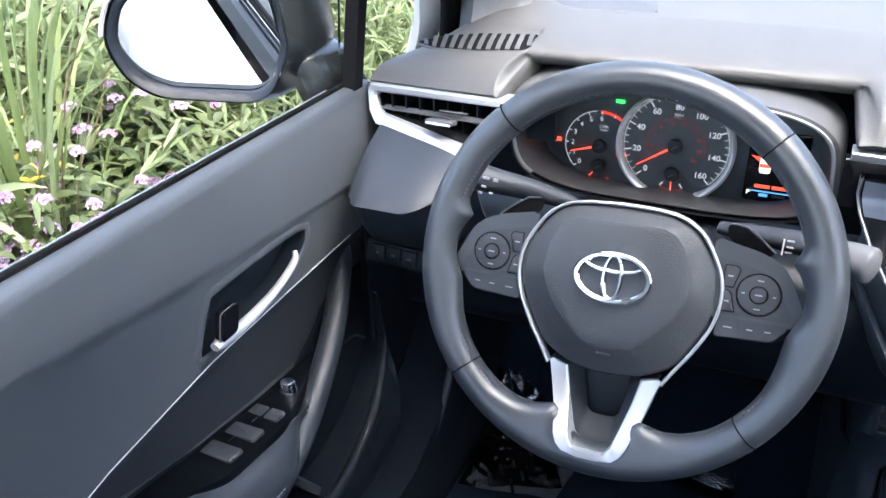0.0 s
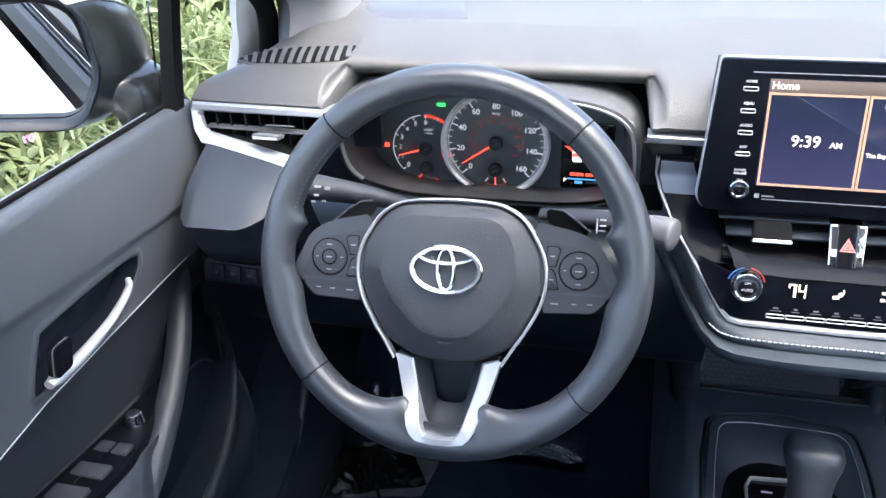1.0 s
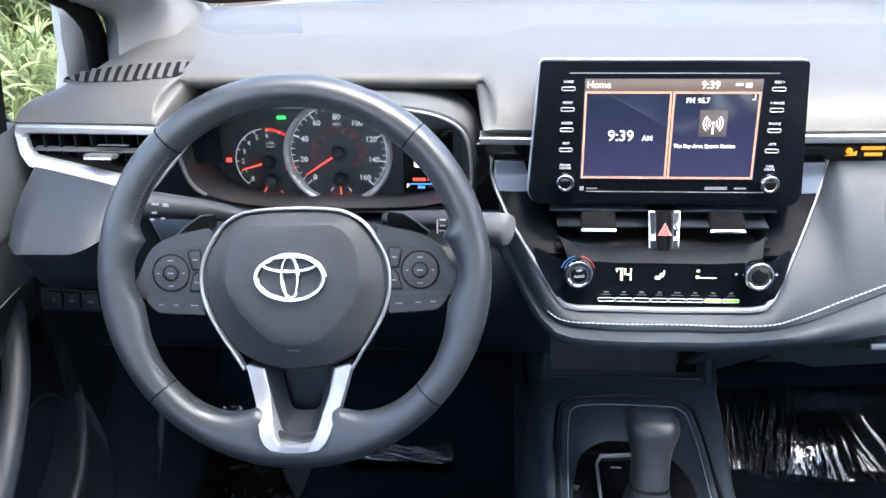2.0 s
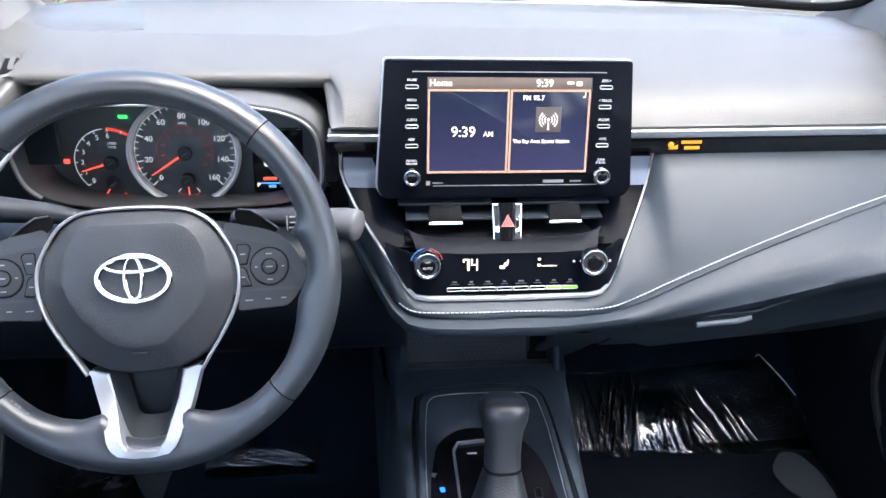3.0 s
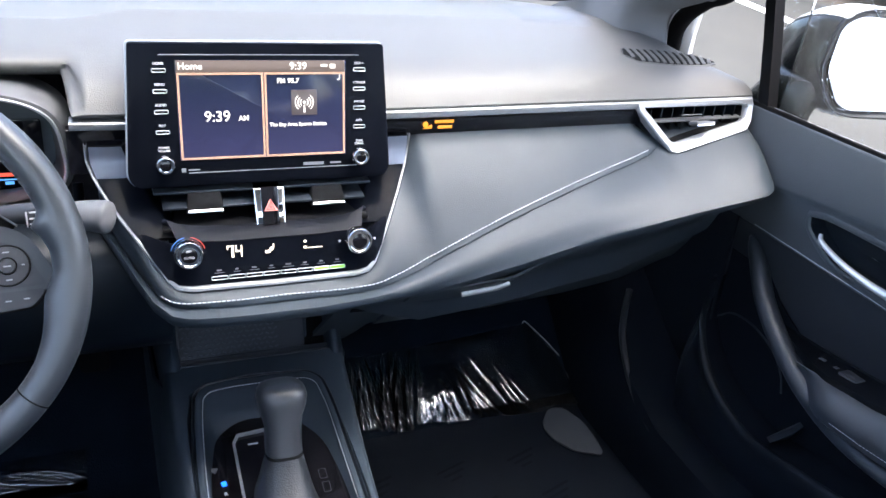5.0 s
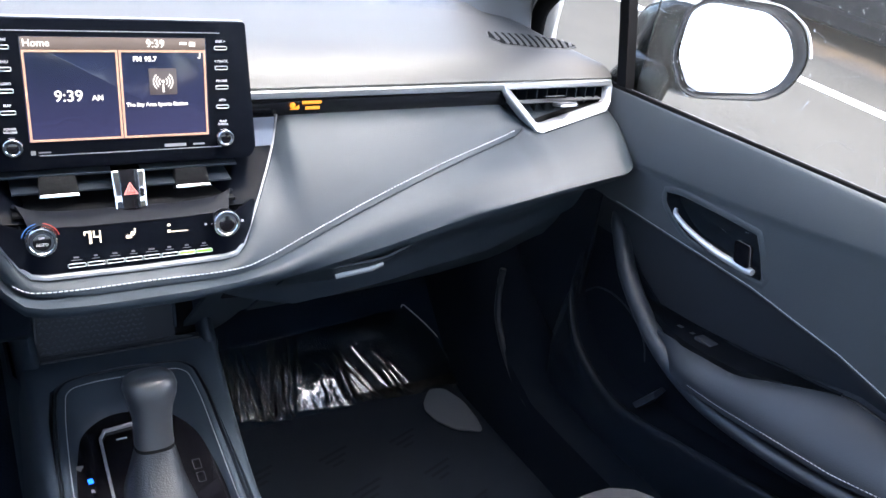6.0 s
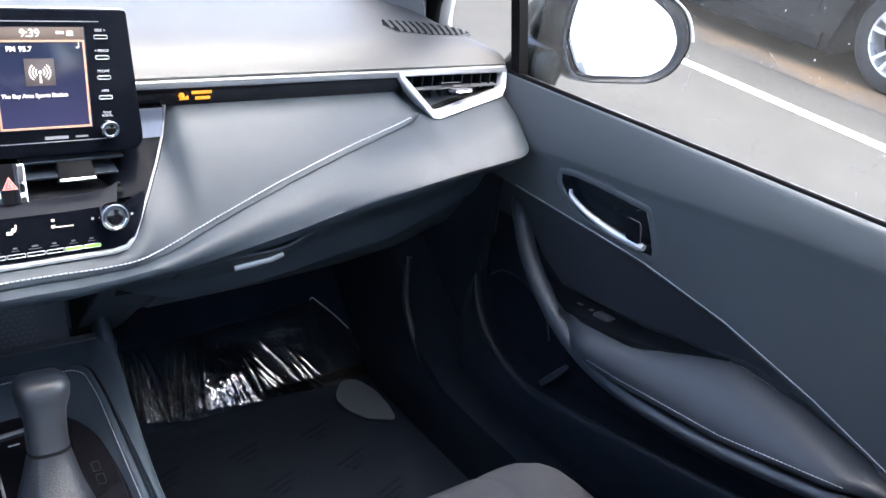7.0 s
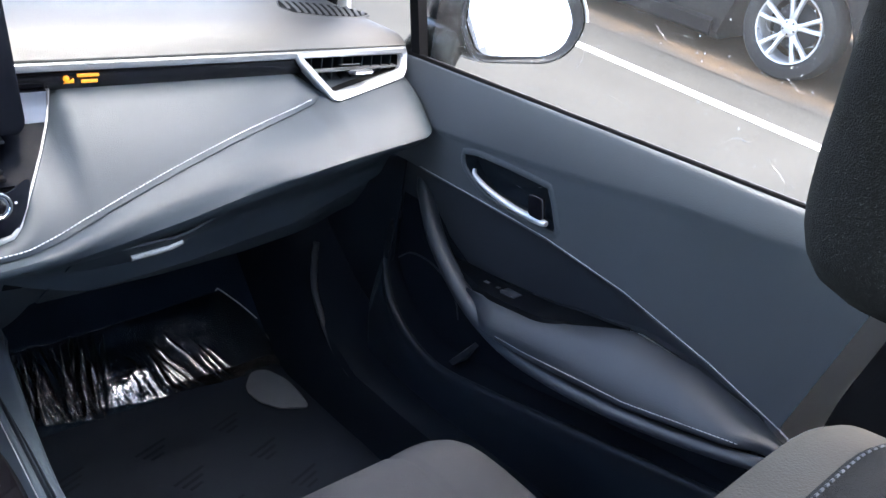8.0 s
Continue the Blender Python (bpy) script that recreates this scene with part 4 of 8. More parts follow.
def pad_mesh():
    """Cushion with a raised, faceted middle."""
    rings = [[(x * 0.97, y * 0.97, -0.045) for x, y in pad_outline], [(x, y, -0.012) for x, y in pad_outline], [(x * 0.99, y * 0.99, -0.0095) for x, y in pad_outline]]
    face = [(-0.036, 0.0485), (-0.047, 0.0435), (-0.054, 0.035), (-0.0595, 0.022), (-0.0640, -0.003), (-0.0590, -0.018), (-0.050, -0.033), (-0.032, -0.052), (-0.022, -0.0595), (-0.010, -0.063)]
    face += [(-x, y) for x, y in reversed(face)]

    def face_at(x, y):
        a = math.atan2(y + 0.012, x)
        best = 0.05
        n = len(face)
        dx, dy = math.cos(a), math.sin(a)
        for i in range(n):
            x1, y1 = face[i][0], face[i][1] + 0.012
            x2, y2 = face[(i + 1) % n][0], face[(i + 1) % n][1] + 0.012
            den = dx * (y2 - y1) - dy * (x2 - x1)
            if abs(den) < 1e-9:
                continue
            t = (x1 * (y2 - y1) - y1 * (x2 - x1)) / den
            u = (x1 * dy - y1 * dx) / den
            if t > 0 and -1e-6 <= u <= 1 + 1e-6:
                best = t
        return best * dx, best * dy - 0.012

    inner = [face_at(x, y) for x, y in pad_outline]
    for t, z in ((0.12, -0.0062), (0.5, -0.0005), (0.85, 0.0048), (0.97, 0.0066)):
        rings.append([(x + (u - x) * t, y + (v - y) * t, z) for (x, y), (u, v) in zip(pad_outline, inner)])
    rings.append([(u, v, 0.0072) for u, v in inner])
    for k, z in ((0.94, 0.0086), (0.7, 0.0096), (0.4, 0.0104), (0.15, 0.0108)):
        rings.append([(u * k, -0.012 + (v + 0.012) * k, z) for u, v in inner])
    return moved(loft(rings), WHEEL)


pad = part("airbag_cover", pad_mesh(), PADMAT, wheel, "black grained airbag cover", angle=24)
part("cover_mark", join(plate([(-0.006, -0.066), (0.006, -0.066), (0.006, -0.0655), (-0.006, -0.0655)], 0.0004, WHEEL @ pose(0, 0, 0.0096))), BUTTON, pad)
# plain oval emblem
EM = WHEEL @ pose(-0.0005, 0.0012, 0.0145)


def oval(rx, ry, w, cx=0.0, cy=0.0):
    o = ellipse(cx, cy, rx, ry, 40)
    i = ellipse(cx, cy, rx - w, ry - w * 0.85, 40)
    return hoop(o, i, 0.004, EM, 0.0012)


emblem = part("emblem", join(oval(0.0335, 0.0225, 0.0052), oval(0.0262, 0.0082, 0.0038, 0, 0.0120), oval(0.0092, 0.0205, 0.0038, 0, 0.0002)), CHROME, pad, "bright chrome oval emblem")

# silver outline of the cushion, widening into the lower fork
edge = [p for p in pad_outline if p[1] > -0.0655] + [(s * x, y) for s in (-1, 1) for x, y in ((0.0610, -0.0665), (0.0560, -0.0745), (0.0500, -0.0850))]
edge.sort(key=lambda p: math.atan2(p[0], p[1]))
rings = []
for x, y in edge:
    d = Vector((x, y)).normalized()
    w = 0.0030
    rings.append([(x + d.x * w, y + d.y * w, -0.014), (x + d.x * w, y + d.y * w, -0.0042), (x + d.x * w * 0.5, y + d.y * w * 0.5, -0.0030), (x, y, -0.0042), (x, y, -0.014)])
part("trim_line", moved(sheet(rings, 0.0005), WHEEL), SILVER, wheel, "thin satin silver trim line")
fork_half = [(0.0505, -0.0840), (0.0485, -0.0890), (0.0400, -0.1190), (0.0320, -0.1430), (0.0282, -0.1500), (0.0220, -0.1555), (0.0080, -0.1580)]
inner_half = [(0.0470, -0.0830), (0.0330, -0.0870), (0.0278, -0.1110), (0.0208, -0.1375), (0.0185, -0.1440), (0.0135, -0.1505), (0.0060, -0.1515)]
fork_out = [(-x, y) for x, y in fork_half] + [p for p in reversed(fork_half)]
fork_in = [(-x, y) for x, y in inner_half] + [p for p in reversed(inner_half)]
rings = []
for (a, b), (c, d) in zip(fork_out, fork_in):
    zo, zi = [-0.0085 + 0.0295 * smoothstep(-0.104, -0.152, v) for v in (b, d)]
    rings.append([(a, b, -0.030), (a, b, zo - 0.001), (a * 0.97 + c * 0.03, b * 0.97 + d * 0.03, zo), (a * 0.1 + c * 0.9, b * 0.1 + d * 0.9, zi), (c, d, zi - 0.0015), (c, d, -0.030)])
part("fork_trim", moved(sheet(rings, 0.0006), WHEEL), SILVER, wheel, "satin silver lower fork of the wheel", angle=30)
rings = []
hole_half = [(0.0420, -0.0780), (0.0240, -0.0860), (0.0195, -0.1080), (0.0160, -0.1240), (0.0150, -0.1285), (0.0110, -0.1325), (0.0050, -0.1335)]
hole = [(-x, y) for x, y in hole_half] + [p for p in reversed(hole_half)]
for (c, d), (e, f) in zip(fork_in, hole):
    rings.append([(c, d, -0.0106), (c * 0.9 + e * 0.1, d * 0.9 + f * 0.1, -0.016), (e, f, -0.034)])
part("fork_inner", moved(sheet(rings, 0.0008), WHEEL), LEATHER, wheel, "dark inside of the wheel fork")
part("fork_back", plate([(-0.045, -0.085), (-0.014, -0.148), (0.014, -0.148), (0.045, -0.085)], 0.004, WHEEL @ pose(0, 0, -0.040), 0.001), BLACK, wheel, "dark plate behind the wheel fork")


PALE = mat("pale_print", (0.22, 0.23, 0.25), 0.6, vary=0)


SPOKE = mat("satin_dark_spoke", (0.031, 0.034, 0.040), 0.38, grain=1500, bump=0.08)


def spoke(s):
    def shape(pts, r, depth, z, name, material, parent, label="", bevel=0.0012):
        q = rounded(pts, r)
        q = [(s * x, y) for x, y in q]
        if s < 0:
            q = q[::-1]
        return part(name, plate(q, depth, WHEEL @ pose(0, 0, z), bevel), material, parent, label)

    web = [(0.080, 0.0430), (0.088, 0.0410), (0.107, 0.0374), (0.122, 0.0325), (0.1335, 0.0235), (0.1405, 0.0095), (0.1500, -0.0105), (0.1495, -0.0150), (0.080, -0.0165)]
    sp = shape(web, [0.002, 0.004, 0.006, 0.012, 0.012, 0.012, 0.003, 0.002, 0.002], 0.020, -0.0065, "spoke", SPOKE, wheel, "dark satin steering wheel spoke", 0.0035)
    shape([(0.0815, 0.0300), (0.100, 0.0262), (0.118, 0.0225), (0.1275, 0.0155), (0.1345, 0.0020), (0.1420, -0.0125), (0.0845, -0.0138)], [0.002, 0.004, 0.008, 0.010, 0.010, 0.002, 0.002], 0.008, -0.0052, "button_panel", BUTTON, sp, "dark grey button panel", 0.0016)
    shape([(0.084, -0.0120), (0.1480, -0.0120), (0.1420, -0.0225), (0.1330, -0.0330), (0.080, -0.0355)], [0.001, 0.001, 0.004, 0.008, 0.001], 0.012, -0.0105, "row_recess", RUBBER, sp)
    cx, cy = s * 0.1158, 0.0048
    part("pad_groove", hoop(ellipse(cx, cy, 0.0178, 0.0178, 40), ellipse(cx, cy, 0.0166, 0.0166, 40), 0.003, WHEEL @ pose(0, 0, -0.0048), 0.0002), RUBBER, sp)
    part("direction_pad", plate(ellipse(cx, cy, 0.0166, 0.0166, 40), 0.004, WHEEL @ pose(0, 0, -0.0040), 0.0014), BUTTON, sp, "round black direction pad")
    part("centre_ring", hoop(ellipse(cx, cy, 0.0076, 0.0076, 28), ellipse(cx, cy, 0.0064, 0.0064, 28), 0.002, WHEEL @ pose(0, 0, -0.0036), 0.0002), RUBBER, sp)
    part("centre_button", plate(ellipse(cx, cy, 0.0063, 0.0063, 28), 0.004, WHEEL @ pose(0, 0, -0.0030), 0.001), BUTTON, sp)
    for y0, y1, x0, x1 in ((0.0072, 0.0262, 0.1000, 0.0960), (-0.0130, 0.0055, 0.0955, 0.0995)):
        shape([(0.0870, y0), (x1, y0), (x0, y1 - 0.003), (x0 - 0.003, y1), (0.0870, y1)], 0.0015, 0.003, -0.0047, "button_gap", RUBBER, sp, bevel=0.0004)
        shape([(0.0876, y0 + 0.0007), (x1 - 0.0008, y0 + 0.0007), (x0 - 0.0008, y1 - 0.0037), (x0 - 0.0035, y1 - 0.0007), (0.0876, y1 - 0.0007)], 0.0015, 0.004, -0.0040, "button", BUTTON, sp)
    shape([(0.0880, -0.0190), (0.1035, -0.0188), (0.1040, -0.0325), (0.0870, -0.0335)], 0.0012, 0.008, -0.0062, "button", BUTTON, sp)
    shape([(0.1048, -0.0188), (0.1400, -0.0185), (0.1385, -0.0220), (0.1300, -0.0310), (0.1052, -0.0324)], [0.0012, 0.0012, 0.003, 0.004, 0.0012], 0.008, -0.0062, "button", BUTTON, sp)
    for u, v, w in ((0.0958, -0.0258, 0.0068), (0.1130, -0.0252, 0.0048), (0.1270, -0.0246, 0.0048)):
        part("button_mark", box((w, 0.0011, 0.0003), WHEEL @ pose(s * u, v, -0.0060)), PALE, sp)
    for dx, dy, w in ((0.0120, 0, 0.0024), (-0.0120, 0, 0.0024), (0, 0.0118, 0.0050), (0, -0.0118, 0.0050)):
        part("button_mark", box((w, 0.0011, 0.0003), WHEEL @ pose(cx + dx, cy + dy, -0.0038)), PALE, sp)
    for u, v, z, w in ((0.1158, 0.0048, -0.0028, 0.0058), (0.0925, 0.0170, -0.0038, 0.0045), (0.0918, -0.0040, -0.0038, 0.0038)):
        part("button_mark", box((w, 0.0012, 0.0003), WHEEL @ pose(s * u, v, z)), PALE, sp)
    # shift paddle behind
    pd = [(s * x, y) for x, y in rounded([(0.083, 0.056), (0.098, 0.0545), (0.122, 0.037), (0.115, 0.032), (0.085, 0.045)], 0.004)]
    if s < 0:
        pd = pd[::-1]
    part("shift_paddle", plate(pd, 0.006, WHEEL @ pose(0, 0, -0.040), 0.0012), RUBBER, wheel, "black shift paddle")
    part("paddle_edge", tube([WHEEL @ V(s * x, y, -0.039) for x, y in ((0.086, 0.0575), (0.098, 0.056), (0.110, 0.048), (0.1235, 0.037))], 0.0009, 6), GREYPL, wheel, "thin grey paddle edge")


spoke(1)
spoke(-1)
part("hub_back", lathe([(0.055, -0.055), (0.064, -0.045), (0.066, -0.02), (0.055, -0.014)], WHEEL @ pose(0, -0.006, 0), 32), BLACK, wheel, "black plastic hub back")

# ---- steering column and stalks ----
column = thing("steering_column", (-0.3545, 0.15, 0.76), "black plastic steering column shroud", "steering column")
COL = WHEEL
part("shroud", loft([[tuple(COL @ V(x * w, y * w + dy, z)) for x, y in rounded([(-0.055, 0.042), (0.055, 0.042), (0.06, -0.03), (0.035, -0.065), (-0.035, -0.065), (-0.06, -0.03)], 0.015)] for z, w, dy in ((-0.055, 0.95, 0.002), (-0.07, 1.05, 0.0), (-0.16, 1.15, -0.005), (-0.24, 1.1, -0.01))]), BLACK, column, "black column shroud")


def stalk(name, pts, rad, label, tip=None):
    st = thing(name, pts[0], label, "control stalk")
    path = curve(pts, 8)
    n = len(path)
    part("lever", tube(path, [lerp(i / (n - 1), [0, 0.25, 0.7, 0.96, 1], rad) for i in range(n)], 16, flat=0.85), BUTTON, st)
    return st, path


st, path = stalk("turn_signal_stalk", [(-0.425, 0.115, 0.826), (-0.46, 0.105, 0.838), (-0.505, 0.092, 0.849), (-0.54, 0.083, 0.856)], [0.008, 0.011, 0.0155, 0.0165, 0.012], "black light stalk with white printed symbols")
for x, y, z, w, h in ((-0.505, 0.0760, 0.858, 0.007, 0.0022), (-0.496, 0.0790, 0.8555, 0.0055, 0.003), (-0.5065, 0.0740, 0.8495, 0.005, 0.002), (-0.510, 0.0735, 0.8425, 0.004, 0.002), (-0.500, 0.0760, 0.8425, 0.004, 0.0018)):
    part("printed_symbol", box((w, 0.0008, h), (x, y, z)), PRINT, st, "white printed light symbol")
st, path = stalk("wiper_stalk", [(-0.285, 0.125, 0.822), (-0.25, 0.115, 0.826), (-0.220, 0.102, 0.831), (-0.195, 0.092, 0.835)], [0.007, 0.010, 0.0125, 0.0125, 0.010], "black wiper stalk with white printed marks and grey tip")
part("tip", tube(curve([(-0.186, 0.088, 0.833), (-0.172, 0.081, 0.834), (-0.160, 0.076, 0.834), (-0.154, 0.073, 0.834)], 4), [0.0128, 0.0135, 0.014, 0.0145, 0.0150, 0.0155, 0.0155, 0.0158, 0.016, 0.0158, 0.015, 0.012, 0.006][:13], 16), GREYPL, st, "grey stalk tip")
mk = [box((0.0015, 0.0003, 0.016), (-0.2275, 0.0905, 0.830)), box((0.006, 0.0003, 0.0018), (-0.222, 0.0885, 0.838)), box((0.006, 0.0003, 0.0016), (-0.222, 0.088, 0.832)), box((0.006, 0.0003, 0.0016), (-0.2225, 0.089, 0.826)), box((0.002, 0.0003, 0.009), (-0.207, 0.0835, 0.831)), box((0.004, 0.0003, 0.002), (-0.210, 0.084, 0.840))]
part("printed_symbols", join(*mk), PRINT, st, "white printed wiper symbols")

# ---- instrument cluster ----
cluster = thing("instrument_cluster", (-0.357, 0.28, 0.77), "lit instrument cluster with two round dials", "instrument cluster")
VISOR = mat("visor_plastic", (0.085, 0.088, 0.094), 0.5, grain=1200, bump=0.15)
TUNNEL = mat("dark_cluster_surround", (0.052, 0.053, 0.056), 0.45, grain=1200, bump=0.1)
RINGSILVER = mat("dial_ring_silver", (0.8, 0.8, 0.8), 0.4, metal=0.25, vary=0.05)
CC = (-0.3605, 0.855)


def ring_at(w, h, y0, slope, power=3.6, n=64, dz=0.0):
    out = []
    for x, z in ellipse(0, 0, w, h, n, power=power):
        out.append((CC[0] + x + 0.006 * (z / h) * -1, y0 + (0.92 - (CC[1] + z)) * slope, CC[1] + z + dz))
    return out


visor = [ring_at(0.176, 0.0715, 0.275, 0.0, dz=0.001), ring_at(0.1745, 0.0710, 0.222, 0.15, dz=0.001), ring_at(0.172, 0.0705, 0.200, 0.18), ring_at(0.1705, 0.0700, 0.1955, 0.18), ring_at(0.1665, 0.0672, 0.1945, 0.18)]
part("visor", loft(visor, True, False), VISOR, cluster, "grey plastic cluster visor")
def trim_arc(*q):
    ring = ring_at(*q, n=128)
    return ring[-12:] + ring[:77]


part("visor_trim", loft([trim_arc(0.1668, 0.0674, 0.1950, 0.18), trim_arc(0.1658, 0.0664, 0.1925, 0.18), trim_arc(0.1637, 0.0645, 0.1928, 0.18), trim_arc(0.1625, 0.0635, 0.1965, 0.18)], False, False), SILVER, cluster, "thin silver visor trim")
part("tunnel", loft([ring_at(0.1625, 0.0636, 0.1965, 0.18), ring_at(0.159, 0.0628, 0.23, 0.1, dz=-0.001), ring_at(0.152, 0.0665, 0.281, 0.0, dz=-0.006)], True, False), TUNNEL, cluster, "dark grey dial surround")
FACE_Y = 0.2775


def dial_frame(x, z, y=FACE_Y):
    return basis((x, y, z), (1, 0, 0), (0, 0.03, 1))


part("dial_face", plate([(CC[0] + x, CC[1] + z) for x, z in ellipse(0, -0.006, 0.154, 0.0680, 64, power=3.6)], 0.004, basis((0, FACE_Y + 0.002, 0), (1, 0, 0), (0, 0, 1)), 0.0005), DIAL, cluster, "matt black dial face")


def ticks(c, r0, r1, a0, a1, n, w, material, name, every=0, long=0.0):
    bits = []
    for k in range(n):
        a = radians(a0 + (a1 - a0) * k / (n - 1))
        rr = r0 - (long if every and k % every == 0 else 0)
        mid = (rr + r1) / 2
        bits.append(box((r1 - rr, w * (1.6 if every and k % every == 0 else 1), 0.0004), dial_frame(*c) @ pose(math.cos(a) * mid, math.sin(a) * mid, 0.0008, 0, 0, math.degrees(a))))
    part(name, join(*bits), material, cluster)


def arc(c, r, w, a0, a1, material, name, n=24, label=""):
    o = [(math.cos(radians(a)) * (r + w / 2), math.sin(radians(a)) * (r + w / 2), 0) for a in np.linspace(a0, a1, n)]
    i = [(math.cos(radians(a)) * (r - w / 2), math.sin(radians(a)) * (r - w / 2), 0) for a in np.linspace(a0, a1, n)]
    bm = loft([o, i], False, False)
    return part(name, moved(bm, dial_frame(*c) @ pose(0, 0, 0.0008)), material, cluster, label)


def needle(c, length, a, w=0.0016):
    m = dial_frame(*c) @ pose(0, 0, 0.004, 0, 0, a)
    part("needle", plate([(-0.004, -w), (length, -w * 0.4), (length, w * 0.4), (-0.004, w)], 0.0012, m, 0.0003), NEEDLE, cluster, "red needle")
    part("needle_hub", lathe([(0.0085, 0.0), (0.0085, 0.004), (0.0075, 0.006), (0.0035, 0.0066)], dial_frame(*c) @ pose(0, 0, 0.002), 24), BUTTON, cluster, "dark needle hub")
    part("hub_slot", box((0.008, 0.0012, 0.0006), dial_frame(*c) @ pose(0, 0, 0.0088, 0, 0, 35)), DIAL, cluster)


SP, TA = (-0.3567, 0.838), (-0.4424, 0.8265)
part("speedometer_ring", hoop(ellipse(0, 0, 0.0655, 0.0655, 72), ellipse(0, 0, 0.0595, 0.0595, 72), 0.012, dial_frame(*SP) @ pose(0, 0, 0.012), 0.0025), RINGSILVER, cluster, "bright speedometer ring")
ticks(SP, 0.0530, 0.0575, 225, -45, 33, 0.0008, MARK, "speed_ticks", 4, 0.003)
arc(SP, 0.0578, 0.0007, 225, -45, MARK, "speed_arc", 60)
for k, n in enumerate((0, 20, 40, 60, 80, 100, 120, 140, 160)):
    a = radians(225 - 33.75 * k)
    part("numeral", words(str(n), 0.0095, dial_frame(*SP) @ pose(math.cos(a) * 0.0435, math.sin(a) * 0.0445, 0.0008), bold=0.00015), MARK, cluster)
part("numeral", words("MPH", 0.0048, dial_frame(*SP) @ pose(0, 0.0355, 0.0008)), MARK, cluster)
arc(SP, 0.0325, 0.0006, 200, -20, DIMRED, "inner_arc", 40)
for k in range(10):
    a = radians(215 - 27.7 * k)
    part("numeral", words(str(20 + 20 * k), 0.0048, dial_frame(*SP) @ pose(math.cos(a) * 0.0262, math.sin(a) * 0.0262, 0.0008)), DIMRED, cluster)
needle(SP, 0.049, 225 - 11)
ticks(TA, 0.0375, 0.0405, 225, 45, 9, 0.0011, MARK, "rev_ticks")
arc(TA, 0.0412, 0.0009, 225, 98, MARK, "rev_arc", 40)
arc(TA, 0.0402, 0.0035, 92, 52, REDMARK, "red_zone", 16, "red zone of the rev counter")
for k in range(7):
    a = radians(225 - 22.5 * k)
    part("numeral", words(str(k), 0.0085, dial_frame(*TA) @ pose(math.cos(a) * 0.0325, math.sin(a) * 0.0325, 0.0008)), MARK, cluster)
part("numeral", words("x1000\nr/min", 0.0042, dial_frame(*TA) @ pose(0.003, 0.021, 0.0008)), MARK, cluster)
needle(TA, 0.036, 197)
for c, cx in (((-0.4424, 0.8015), 0), ((-0.3567, 0.8045), 1)):
    needle(c, 0.0205, 235 if cx == 0 else 270, 0.0012)
    arc(c, 0.0215 if cx == 0 else 0.021, 0.0012, 232, 310, MARK if cx == 0 else DIMRED, "small_gauge_arc", 14)
ticks((-0.3567, 0.8045), 0.015, 0.0205, 232, 308, 3, 0.0013, MARK, "fuel_ticks")
ticks((-0.4424, 0.8015), 0.017, 0.0215, 232, 308, 2, 0.0014, REDMARK, "temperature_ticks")
lamp = lambda x, z, w, h, m, n: part(n, plate(rounded([(-w, -h), (w, -h), (w, h), (-w, h)], h * 0.6), 0.0006, dial_frame(x, z) @ pose(0, 0, 0.001), 0.0002), m, cluster)
lamp(-0.4225, 0.882, 0.0052, 0.0021, GREENLIT, "green_telltale")
lamp(-0.4925, 0.828, 0.0036, 0.0028, NEEDLE, "red_telltale")
lamp(-0.4175, 0.8185, 0.0060, 0.0018, NEEDLE, "red_telltale")
info = part("info_display", plate(rounded([(-0.030, -0.044), (0.030, -0.044), (0.030, 0.036), (-0.030, 0.036)], 0.004), 0.003, dial_frame(-0.2485, 0.832) @ pose(0, 0, 0.003), 0.0005), PIANO, cluster, "small dark information display")
IM = dial_frame(-0.2485, 0.832) @ pose(0, 0, 0.0038)
part("warning_bar", join(plate([(-0.019, -0.0285), (-0.003, -0.0285), (-0.003, -0.0245), (-0.019, -0.0245)], 0.0004, IM), plate([(-0.001, -0.0285), (0.017, -0.0285), (0.017, -0.0245), (-0.001, -0.0245)], 0.0004, IM)), NEEDLE, info)
part("blue_line", join(plate([(-0.022, -0.0325), (0.022, -0.0325), (0.022, -0.0318), (-0.022, -0.0318)], 0.0004, IM), plate([(-0.013, -0.0382), (-0.004, -0.0382), (-0.004, -0.0345), (-0.013, -0.0345)], 0.0004, IM)), glow("info_blue", (0.1, 0.35, 0.8), 0.21), info)
part("gear_letter", words("P", 0.0075, IM @ pose(-0.0245, -0.0345, 0.0004)), AMBER, info)
part("mileage", plate([(0.0, -0.0378), (0.014, -0.0378), (0.014, -0.0350), (0.0, -0.0350)], 0.0004, IM), GREYPL, info)
part("open_door_symbol", join(plate(rounded([(-0.006, -0.014), (0.008, -0.014), (0.009, 0.004), (0.004, 0.016), (-0.003, 0.016), (-0.007, 0.004)], 0.003), 0.0004, IM @ pose(-0.012, 0.0, 0) @ Matrix.Scale(0.8, 4))), SCREENTXT, info, "white car outline symbol")
part("door_ajar_mark", join(plate([(-0.016, 0.004), (-0.006, -0.003), (-0.006, 0.003)], 0.0004, IM @ pose(-0.011, 0.004, 0.0003)), plate([(-0.005, -0.002), (0.006, -0.002), (0.006, 0.003), (-0.005, 0.003)], 0.0004, IM @ pose(-0.012, -0.003, 0.0003))), NEEDLE, info)

